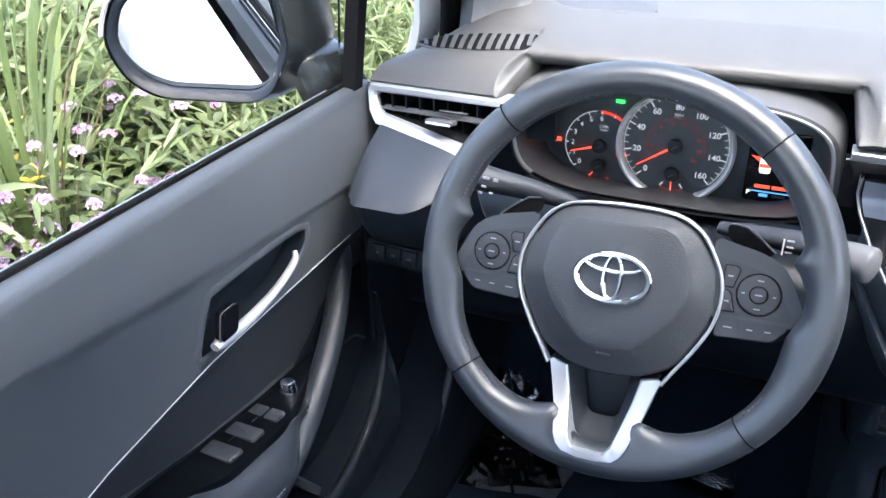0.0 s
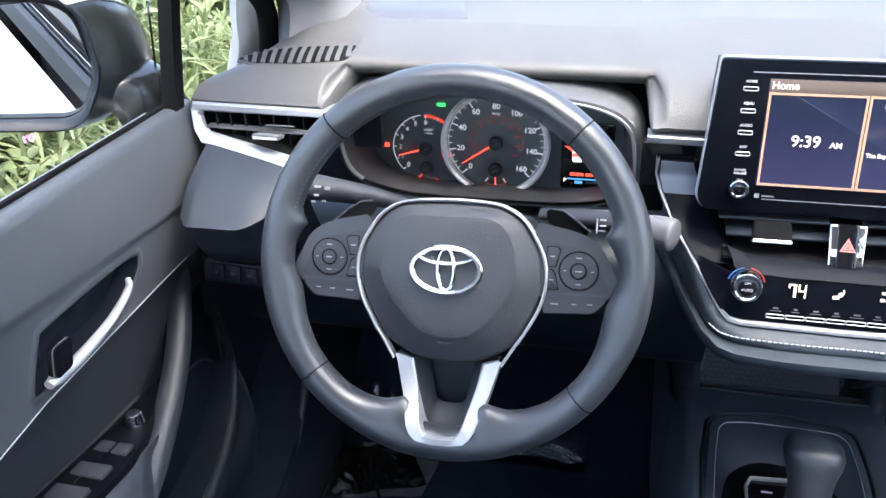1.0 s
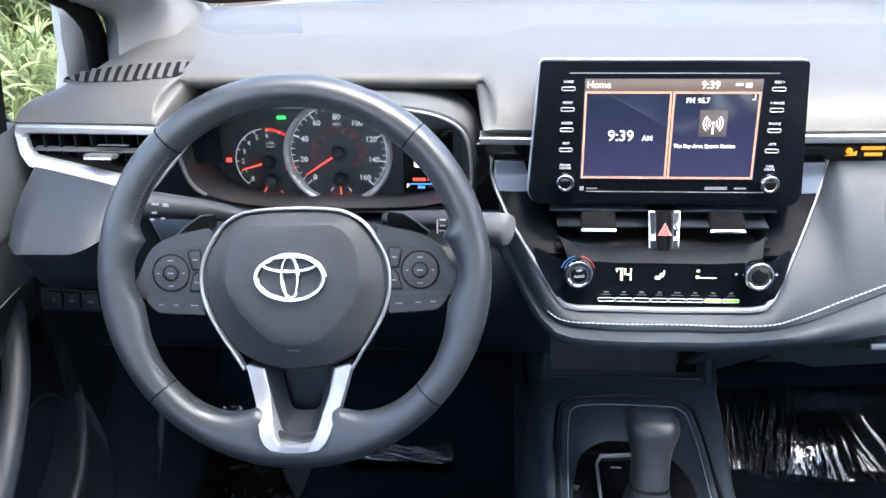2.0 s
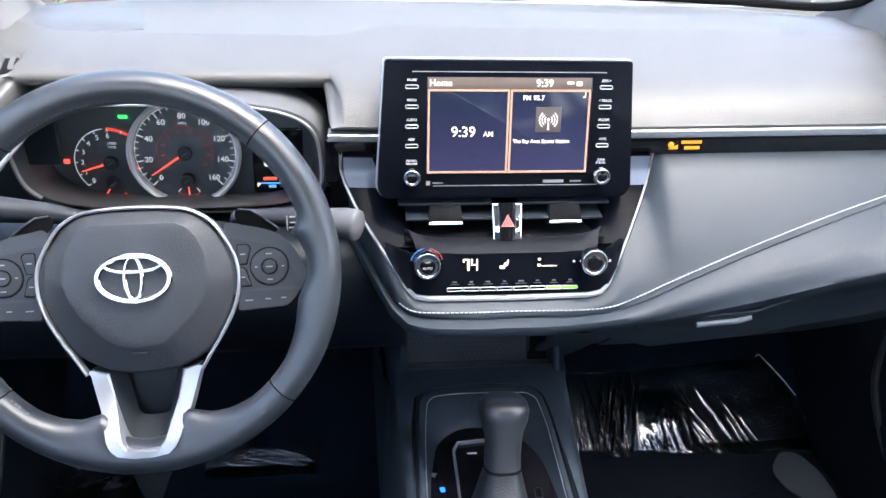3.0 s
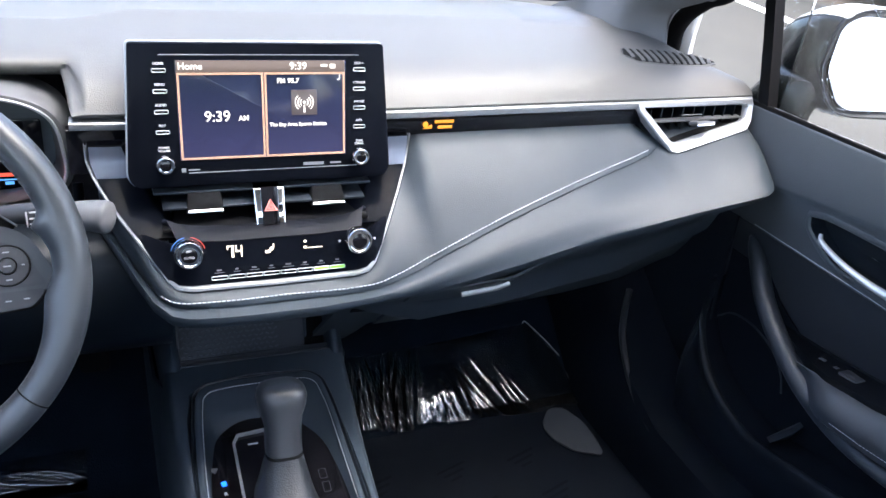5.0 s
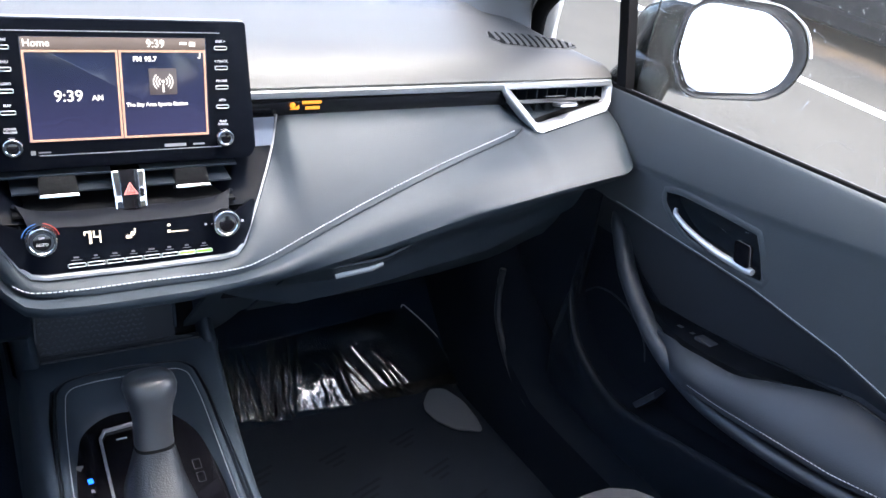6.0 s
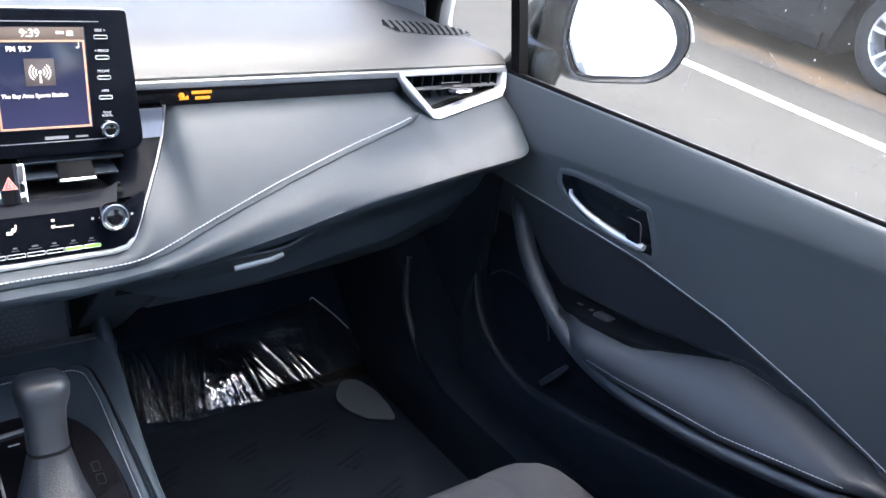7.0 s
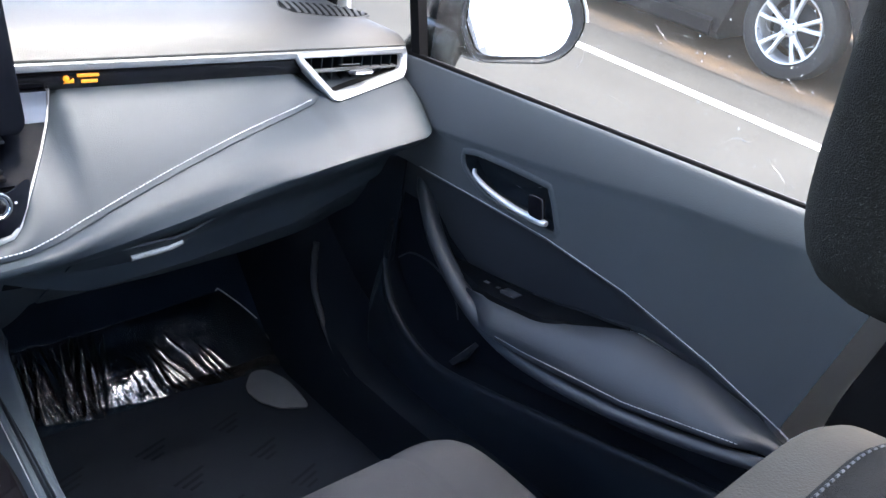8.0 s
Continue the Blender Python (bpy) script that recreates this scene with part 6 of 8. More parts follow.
part("surround_rim", moved(loft(rings, True, False), CON), BLACK, console, "black thin rim of the gear surround")
rings = [[(x, y, -0.003) for x, y in grown(sur, -0.002)], [(x, y, 0.0015) for x, y in grown(sur, -0.0035)], [(x, y, 0.0030) for x, y in grown(sur, -0.007)]]
rings += [[(a + (c - a) * t, b + (d - b) * t, z) for (a, b), (c, d) in zip(grown(sur, -0.009), inr)] for t, z in ((0.0, 0.0030), (0.35, 0.0010), (0.7, -0.004), (0.95, -0.009), (1.0, -0.012))]
pad = moved(loft(rings, True, False), CON)
pad_tree = BVHTree.FromBMesh(pad)
part("padded_surround", pad, CONSOLE, console, "padded grey gear surround")
st_line = grown(sur, -0.0115)
part("stitching", stitches([pad_tree.ray_cast(CON @ V(x, y, 0.05), V(0, 0, -1))[0] + V(0, 0, 0.0004) for x, y in st_line], 0.0032, 0.0010, 0.0005, (0, 0, 1), 0.0006), THREAD, console, "pale stitching round the gear surround")
part("gear_panel", moved(plate(grown(inr, 0.002), 0.01, Matrix(), 0.001), CON @ pose(0, 0, -0.0095)), PIANO, console, "gloss black gear selector panel")
gate = [(-0.0480, -0.16), (-0.0440, 0.113), (-0.037, 0.1255), (0.022, 0.1300), (0.033, 0.118), (0.036, -0.16)]
gi = [(-0.0450, -0.16), (-0.0410, 0.112), (-0.0355, 0.1222), (0.021, 0.1265), (0.030, 0.1165), (0.033, -0.16)]
rings = [[CON @ V(a, b, -0.010), CON @ V(a, b, -0.006), CON @ V((a + c) / 2, (b + d) / 2, -0.0052), CON @ V(c, d, -0.006), CON @ V(c, d, -0.010)] for (a, b), (c, d) in zip(gate, gi)]
part("gate_trim", sheet(rings, 0.0005), SILVER, console, "bright gear gate trim")
part("gate_marks", join(box((0.012, 0.0022, 0.0003), CON @ pose(-0.020, 0.108, -0.0092)), box((0.005, 0.0022, 0.0003), CON @ pose(0.003, 0.110, -0.0092)), box((0.004, 0.0018, 0.0003), CON @ pose(0.003, 0.103, -0.0092))), PRINT, console)
part("lamp_mark", box((0.0055, 0.0070, 0.0004), CON @ pose(-0.0622, 0.055, -0.0090, 0, 0, 8)), BLUELIT, console, "small blue lit gear marker")
part("gear_letters", join(words("R", 0.007, CON @ pose(-0.062, 0.040, -0.009)), words("N", 0.007, CON @ pose(-0.062, 0.026, -0.009)), words("D", 0.007, CON @ pose(-0.062, 0.012, -0.009))), PRINT, console)
part("release_button", plate([(-0.078, 0.081), (-0.066, 0.079), (-0.070, 0.072)], 0.002, CON @ pose(0, 0, -0.0082), 0.0004), GREYPL, console)
for y in (0.0435, 0.0235):
    o = rounded([(0.0460, y - 0.0075), (0.0550, y - 0.0075), (0.0555, y + 0.0075), (0.0465, y + 0.0075)], 0.002)
    part("panel_button", hoop(o, grown(o, -0.0006), 0.001, CON @ pose(0, 0, -0.009), 0.0002), BUTTON, console)


shifter = thing("gear_shifter", (-0.005, 0.03, 0.49), "grey leather-topped automatic gear lever with boot", "gear lever")
SH = basis((0.001, 0.022, 0.488), (1, 0, 0), (0, 0.95, -0.28)) @ Matrix.Diagonal((0.92, 0.92, 0.87, 1))


def blob(sections, m, n=28, power=2.6):
    rings = []
    for z, cx, cy, rx, ry in sections:
        rings.append([(x, y, z) for x, y in ellipse(cx, cy, rx, ry, n, power=power)])
    return moved(loft(rings), m)


part("boot", blob([(-0.004, 0.0, -0.008, 0.042, 0.060), (0.012, 0.0, -0.004, 0.0365, 0.050), (0.030, 0.001, 0.0, 0.031, 0.039), (0.048, 0.002, 0.003, 0.0268, 0.0305), (0.060, 0.003, 0.005, 0.0235, 0.026), (0.066, 0.003, 0.005, 0.0222, 0.0245)], SH), BOOT, shifter, "soft dark gear lever boot")
part("collar", blob([(0.063, 0.003, 0.005, 0.0228, 0.0250), (0.068, 0.003, 0.005, 0.0228, 0.0250)], SH), RUBBER, shifter)
part("knob", blob([(0.066, 0.003, 0.005, 0.0225, 0.0240), (0.080, 0.003, 0.006, 0.0222, 0.0238), (0.100, 0.004, 0.008, 0.0222, 0.0240), (0.116, 0.004, 0.010, 0.0245, 0.0265), (0.130, 0.005, 0.012, 0.0290, 0.0300), (0.142, 0.005, 0.013, 0.0310, 0.0315), (0.151, 0.005, 0.014, 0.0290, 0.0295), (0.1565, 0.005, 0.014, 0.0235, 0.0240), (0.1590, 0.005, 0.014, 0.015, 0.016), (0.160, 0.005, 0.014, 0.006, 0.007)], SH, 32), LEATHER, shifter, "smooth grey gear knob", angle=80)
part("stitching", join(*[box((0.003, 0.0006, 0.0008), SH @ Matrix.Translation((0.003 + dx, -0.0205 - 0.36 * (0.060 - z), z))) for z in np.arange(0.006, 0.058, 0.0045) for dx in (-0.004, 0.004)]), GREYTHREAD, shifter)


# ---- front doors ----
def stitch_z(y):
    return lerp(y, [-0.56, -0.504, -0.406, -0.277, -0.141, 0.126, 0.2], [0.632, 0.654, 0.683, 0.711, 0.726, 0.733, 0.735])


def crease_z(y):
    return lerp(y, [-0.56, -0.445, -0.312, -0.11, 0.063, 0.2], [0.862, 0.857, 0.848, 0.823, 0.808, 0.80])


def deck_z(y):
    return lerp(y, [-0.56, -0.503, -0.40, -0.307, -0.173, -0.067, 0.05, 0.12], [0.632, 0.652, 0.668, 0.669, 0.636, 0.622, 0.613, 0.610])


CUP = [(0.026, 0.7885), (-0.010, 0.7945), (-0.118, 0.7955), (-0.133, 0.790), (-0.150, 0.752), (-0.148, 0.742), (-0.060, 0.742), (-0.018, 0.748), (0.020, 0.772)]


HOLE = [(-0.062 + (y + 0.062) * 1.06, 0.768 + (z - 0.768) * 1.16) for y, z in CUP]


def inside(p, poly):
    hit = False
    for i in range(len(poly)):
        (x1, y1), (x2, y2) = poly[i - 1], poly[i]
        if (y1 > p[1]) != (y2 > p[1]) and p[0] < (x2 - x1) * (p[1] - y1) / (y2 - y1) + x1:
            hit = not hit
    return hit


def door_x(y, z):
    """Inner face of the upper door trim."""
    c, st = crease_z(y), stitch_z(y)
    base = 0.690 - 0.006 * smoothstep(0.1, -0.5, y)
    if z > c:
        t = (z - c) / max(0.02, 0.9 - c)
        return base - 0.004 + 0.011 * t ** 1.4
    t = (c - z) / (c - st)
    return base - 0.004 + 0.0035 * smoothstep(0.0, 0.10, t) + 0.0075 * t


def front_door(s):
    driver = s < 0
    XT, ZT = (0.714, 0.9025) if driver else (0.699, 0.8945)  # upper edge of the trim, at the window seal
    door = thing("door_1" if driver else "door_2", (s * 0.75, -0.2, 0.3), "black vinyl front door trim with white stitching, closed", "car door", "front doors", "structure")
    # upper trim with an opening for the handle cup
    ys = np.linspace(0.195, -0.565, 128)
    bm = bmesh.new()
    rows = []
    for y in ys:
        c, st = crease_z(y), stitch_z(y)
        zs = [ZT, ZT - 0.0004, ZT - 0.0018] + list(np.linspace(ZT - 0.0045, c + 0.003, 9)) + [c] + list(np.linspace(c - 0.004, st + 0.004, 24)) + [st, st - 0.004]
        row = []
        for k, z in enumerate(zs):
            x = door_x(y, z) if k < len(zs) - 1 else door_x(y, z) + 0.006
            if k < 3:
                x = XT + (door_x(y, ZT - 0.0045) - XT) * (0.0, 0.45, 0.82)[k]
            row.append(bm.verts.new((s * x, max(y, -0.506 - 0.242 * max(0.0, z - 0.662)), z)))
        rows.append(row)
    for a, b in zip(rows, rows[1:]):
        for k in range(len(a) - 1):
            f = (a[k], a[k + 1], b[k + 1], b[k])
            cy, cz = sum(v.co.y for v in f) / 4, sum(v.co.z for v in f) / 4
            if not inside((cy, cz), HOLE) and (a[k].co.y - b[k].co.y > 1e-5 or a[k + 1].co.y - b[k + 1].co.y > 1e-5):
                bm.faces.new(f)
    for v in [v for v in bm.verts if not v.link_faces]:
        bm.verts.remove(v)
    part("upper_trim", bm, DOOR, door, "black soft upper door trim, lightened for window sheen", angle=50)
    # handle cup
    cup = curve([(0, y, z) for y, z in CUP + CUP[:1]], 4)[:-1]
    cc = V(0, -0.062, 0.768)
    flat = [(p.y, p.z) for p in cup]
    if sum(p[0] * q[1] - q[0] * p[1] for p, q in zip(flat, flat[1:] + flat[:1])) < 0:
        flat = flat[::-1]
    rings = []
    edge = [[(s * (door_x(y, z) - inset), y, z) for y, z in grown(flat, out)] for out, inset in ((0.011, -0.0012), (0.009, 0.0004), (0.004, 0.0012), (0.001, 0.0006), (0.0, -0.0010))]
    part("cup_border", loft(edge, True, False), DOOR, door, "raised soft border of the handle cup", angle=60)
    for out, inset in ((0.0012, -0.0004), (0.0, 0.0), (-0.002, -0.010), (-0.004, -0.022)):
        rings.append([(s * (door_x(y, z) - inset), y, z) for y, z in grown(flat, out)])
    for k in (0.5, 0.05):
        rings.append([(s * (door_x(y, z) + 0.024), cc.y + (y - cc.y) * k, cc.z + (z - cc.z) * k) for y, z in flat])
    hb = part("handle_cup", loft(rings, True, False), BLACK, door, "black recessed handle cup")
    lever = curve([(0.694, 0.006, 0.7725), (0.689, -0.004, 0.7655), (0.684, -0.045, 0.7565), (0.682, -0.098, 0.7515), (0.682, -0.146, 0.7525)], 6)
    lv = [(s * p.x, p.y, p.z) for p in lever]
    part("inside_handle", tube(lv, [lerp(i, [0, 6, 12, 18, 23, 24], [0.0028, 0.0042, 0.0050, 0.0062, 0.0072, 0.005]) for i in range(25)], 14, flat=0.8), BRIGHT, hb, "bright inside door handle")
    kn = plate(rounded([(-0.0115, -0.014), (0.0115, -0.014), (0.0115, 0.014), (-0.0115, 0.014)], 0.005), 0.010, basis((s * 0.684, -0.128, 0.7705), (0, s, 0), (0, 0.25, 1)), 0.002)
    lk = part("lock_knob", kn, PIANO, hb, "gloss black lock knob")
    # Grey hoop paints in the highlight round the gloss black knob.
    ko = rounded([(-0.0115, -0.014), (0.0115, -0.014), (0.0115, 0.014), (-0.0115, 0.014)], 0.005)
    part("knob_edge", hoop(grown(ko, 0.0004), grown(ko, -0.0012), 0.0016, basis((s * 0.6782, -0.128, 0.7705), (0, s, 0), (0, 0.25, 1)), 0.0003), GREYPL, lk, "grey edge with the knob's highlight painted in")
    # stitching along the trim line
    line = [V(s * (door_x(y, stitch_z(y)) - 0.0008), y, stitch_z(y) + 0.0025) for y in np.linspace(0.12, -0.525, 110)]
    part("stitching", tube(line, 0.0006, 5), THREAD, door, "pale seam line")
    # insert between the seam and the switch deck
    rings = []
    for y in np.linspace(0.19, -0.545, 60):
        st, dk = stitch_z(y) - 0.003, deck_z(y)
        x0 = door_x(y, st) + 0.003
        deep = 0.020 * smoothstep(-0.52, -0.30, y)
        rings.append([(s * (x0 + deep * k ** 0.6), y, st + (dk - st) * k) for k in np.linspace(0, 1, 8)] + [(s * (x0 + deep - 0.006), y, dk - 0.003)])
    part("insert_panel", sheet(rings, 0.003), INSERT, door, "black door insert panel, darkened for shading", angle=60)
    # switch deck
    rings = []
    for y in np.linspace(0.05, -0.29, 40):
        z = deck_z(y) - 0.006 * smoothstep(-0.20, -0.29, y)
        k = smoothstep(-0.31, -0.18, y) * smoothstep(0.07, -0.12, y)
        rings.append([(s * 0.712, y, z + 0.003), (s * 0.709, y, z), (s * (0.706 - 0.044 * k), y, z - 0.003 * k), (s * (0.706 - 0.048 * k), y, z - 0.014 * k)])
    deck = part("switch_deck", sheet(rings, 0.002), DECK, door, "black switch deck")

    def key(y, x, w, l, name="window_switch", lift=0.004, tilt=4):
        m = basis((s * x, y, deck_z(y) + lift - 0.001), (1, 0, 0), (0, 1, -0.12))
        o = rounded([(-w, -l), (w, -l), (w, l), (-w, l)], 0.003)
        return part(name, plate(o, 0.006, m @ pose(0, 0, 0, tilt), 0.0015), BUTTON, deck, "grey window switch")

    if driver:
        key(-0.158, 0.688, 0.0185, 0.0105)
        key(-0.122, 0.688, 0.0180, 0.0100)
        key(-0.084, 0.699, 0.0085, 0.0085)
        key(-0.084, 0.679, 0.0085, 0.0085)
        m = basis((s * 0.692, -0.040, deck_z(-0.04)), (1, 0, 0), (0, 1, -0.1))
        part("mirror_knob", lathe([(0.0105, 0), (0.0105, 0.004), (0.0085, 0.009), (0.0080, 0.013), (0.0060, 0.0142), (0.001, 0.0145)], m, 28), CHROME, deck, "chrome-topped mirror adjuster knob")
        part("switch_marks", join(*[box((0.0012, 0.010, 0.0004), basis((s * x, y, deck_z(y) + 0.0042), (1, 0, 0), (0, 1, -0.12))) for x, y in ((0.6895, -0.103), (0.6895, -0.140))]), CHROME, deck)
    else:
        key(-0.109, 0.687, 0.009, 0.014)
        part("switch_mark", box((0.006, 0.009, 0.0006), basis((s * 0.690, -0.060, deck_z(-0.06) + 0.001), (1, 0, 0), (0, 1, -0.1))), GREYPL, deck)
        part("switch_mark", box((0.006, 0.006, 0.0006), basis((s * 0.689, -0.083, deck_z(-0.083) + 0.001), (1, 0, 0), (0, 1, -0.1))), GREYPL, deck)
    # padded armrest
    rings = []
    for y in np.linspace(-0.045, -0.535, 44):
        zi, zo = deck_z(y) + 0.003 - 0.010 * smoothstep(-0.31, -0.18, y), lerp(y, [-0.54, -0.504, -0.348, -0.188, -0.10, -0.045], [0.642, 0.651, 0.612, 0.592, 0.588, 0.592])
        k = smoothstep(-0.045, -0.13, y)
        end = smoothstep(-0.535, -0.47, y)
        xi = 0.664 + 0.025 * smoothstep(-0.19, -0.315, y) * end + 0.007 * (1 - end)
        xo = 0.668 - 0.036 * k * (0.35 + 0.65 * end)
        zi = max(zi, zo + 0.004)
        m1 = ((xi * 0.65 + xo * 0.35) - 0.006 * k, zi * 0.65 + zo * 0.35 + 0.008 * k)
        m2 = ((xi * 0.25 + xo * 0.75) - 0.006 * k, zi * 0.25 + zo * 0.75 + 0.006 * k)
        ring = [(xi + 0.012, zi - 0.02), (xi + 0.003, zi - 0.003), (xi - 0.001, zi), m1, m2, (xo, zo + 0.001), (xo + 0.002, zo - 0.006), (xo + 0.02, zo - 0.012)]
        rings.append(curve([(s * a, y, b) for a, b in ring], 3))
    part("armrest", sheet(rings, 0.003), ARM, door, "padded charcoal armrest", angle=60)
    line = [V(s * (0.6315 + 0.0005), y, lerp(y, [-0.504, -0.348, -0.188, -0.13], [0.6535, 0.6145, 0.5945, 0.591])) for y in np.linspace(-0.14, -0.49, 70)]
    part("stitching", stitches(line, 0.0036, 0.0014, 0.0005, (-s, 0, 0.6), 0.0003), THREAD, door, "white armrest stitching")
    # pull grip
    grip = curve([(0.712, 0.130, 0.712), (0.705, 0.104, 0.686), (0.690, 0.051, 0.638), (0.670, -0.036, 0.596), (0.651, -0.130, 0.576), (0.640, -0.223, 0.577), (0.636, -0.350, 0.595), (0.637, -0.489, 0.630), (0.660, -0.56, 0.650)], 6)
    n = len(grip)
    part("pull_grip", tube([(s * p.x, p.y, p.z) for p in grip], [lerp(i / (n - 1), [0, 0.06, 0.2, 0.42, 0.6, 0.9, 1], [0.007, 0.012, 0.0145, 0.0155, 0.012, 0.009, 0.006]) for i in range(n)], 14, flat=0.85), ARM, door, "charcoal door pull grip", angle=80)
    # recess, lower rim and lower trim
    rim_pts = curve([(0.698, 0.165, 0.625), (0.692, 0.163, 0.593), (0.684, 0.155, 0.548), (0.673, 0.100, 0.488), (0.662, -0.001, 0.461), (0.655, -0.119, 0.482), (0.652, -0.270, 0.517), (0.652, -0.433, 0.553), (0.66, -0.56, 0.578)], 6)
    rings = []
    for p in rim_pts:
        top = lerp(p.y, [-0.56, -0.489, -0.35, -0.223, -0.13, -0.036, 0.051, 0.104, 0.165], [0.64, 0.622, 0.588, 0.570, 0.570, 0.590, 0.632, 0.68, 0.70])
        top = max(top, p.z + 0.01)
        deep = lerp(p.y, [-0.56, -0.4, -0.1, 0.1, 0.165], [0.668, 0.690, 0.712, 0.716, 0.716])
        rings.append([(s * deep, p.y, top + 0.01), (s * deep, p.y, (top + p.z) / 2), (s * (deep - 0.002), p.y, p.z + 0.004), (s * (p.x + 0.006), p.y, p.z - 0.003)])
    part("storage_recess", sheet(rings, 0.003), POCKET, door, "black door pocket recess, its shade in the colour")
    rings = []
    for p in rim_pts:
        low = 0.325 + 0.02 * smoothstep(-0.1, 0.2, p.y)
        ring = [(p.x + 0.012, p.z - 0.004), (p.x + 0.004, p.z + 0.003), (p.x - 0.003, p.z + 0.002), (p.x - 0.006, p.z - 0.006), (p.x - 0.002, p.z - 0.03), (0.668, low + (p.z - low) * 0.5), (0.682, low + 0.02), (0.70, low)]
        rings.append(curve([(s * a, p.y, b) for a, b in ring], 3))
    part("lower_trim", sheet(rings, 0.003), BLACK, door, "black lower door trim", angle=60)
    fr = []
    for z in np.linspace(0.33, 0.74, 14):
        fr.append([(s * 0.70, 0.155, z), (s * 0.705, 0.19, z), (s * 0.70, 0.24, z), (s * 0.70, 0.40, z)])
    part("front_edge", sheet(fr, 0.003), BLACK, door, "black front edge of the door trim")
    part("pocket_divider", loft([[(s * 0.672, -0.030, 0.474), (s * 0.70, -0.030, 0.474), (s * 0.70, -0.052, 0.512), (s * 0.680, -0.056, 0.508)], [(s * 0.668, -0.042, 0.474), (s * 0.70, -0.042, 0.474), (s * 0.70, -0.060, 0.510), (s * 0.676, -0.064, 0.505)]]), ARM, door, "small pocket divider")
    loop = curve([(0.711, 0.155, 0.560), (0.711, 0.128, 0.580), (0.711, 0.085, 0.585), (0.711, 0.040, 0.572), (0.711, 0.012, 0.548), (0.711, 0.000, 0.520)], 6)
    part("pocket_seam", tube([(s * q.x, q.y, q.z) for q in loop], 0.0016, 6), ARM, door, "thin moulded line in the door pocket")
    # belt seal, glass divider bar
    seal = [[(s * (XT + a), y, ZT + b) for a, b in ((-0.0025, -0.001), (-0.0015, 0.0030), (0.0010, 0.0044), (0.0042, 0.0036), (0.0050, 0.0004), (0.0062, 0.0016), (0.0080, 0.0012), (0.0090, -0.004), (0.004, -0.010), (-0.004, -0.008))] for y in np.linspace(0.20, -0.60, 30)]
    part("belt_seal", loft(seal), RUBBER, door, "black rubber window seal")
    # Thin silver tube stands for the glint of water along the seal.
    lip = [(s * (XT + 0.0115), y, ZT + 0.0005) for y in np.linspace(0.17, -0.58, 24)]
    part("seal_glint", tube(lip, 0.0011 if not driver else 0.0007, 6), SILVER, door, "silver line painting the water glint along the window seal")
    part("belt_moulding", loft([[(s * 0.7265, y, 0.868), (s * 0.7265, y, 0.8815), (s * 0.735, y, 0.879), (s * 0.746, y, 0.862)] for y in np.linspace(0.30, -0.60, 20)]), BLACK, door, "black outer sill moulding")
    part("divider_bar", loft([[(s * (x + dx), y + dy, z) for dx, dy in ((-0.002, -0.010), (0.014, -0.011), (0.016, 0.010), (-0.002, 0.009))] for x, y, z in ((0.700, 0.1655, 0.890), (0.700, 0.190, 0.985), (0.699, 0.216, 1.08))]), RUBBER, door, "black quarter window divider")
    return door


front_door(-1)
front_door(1)


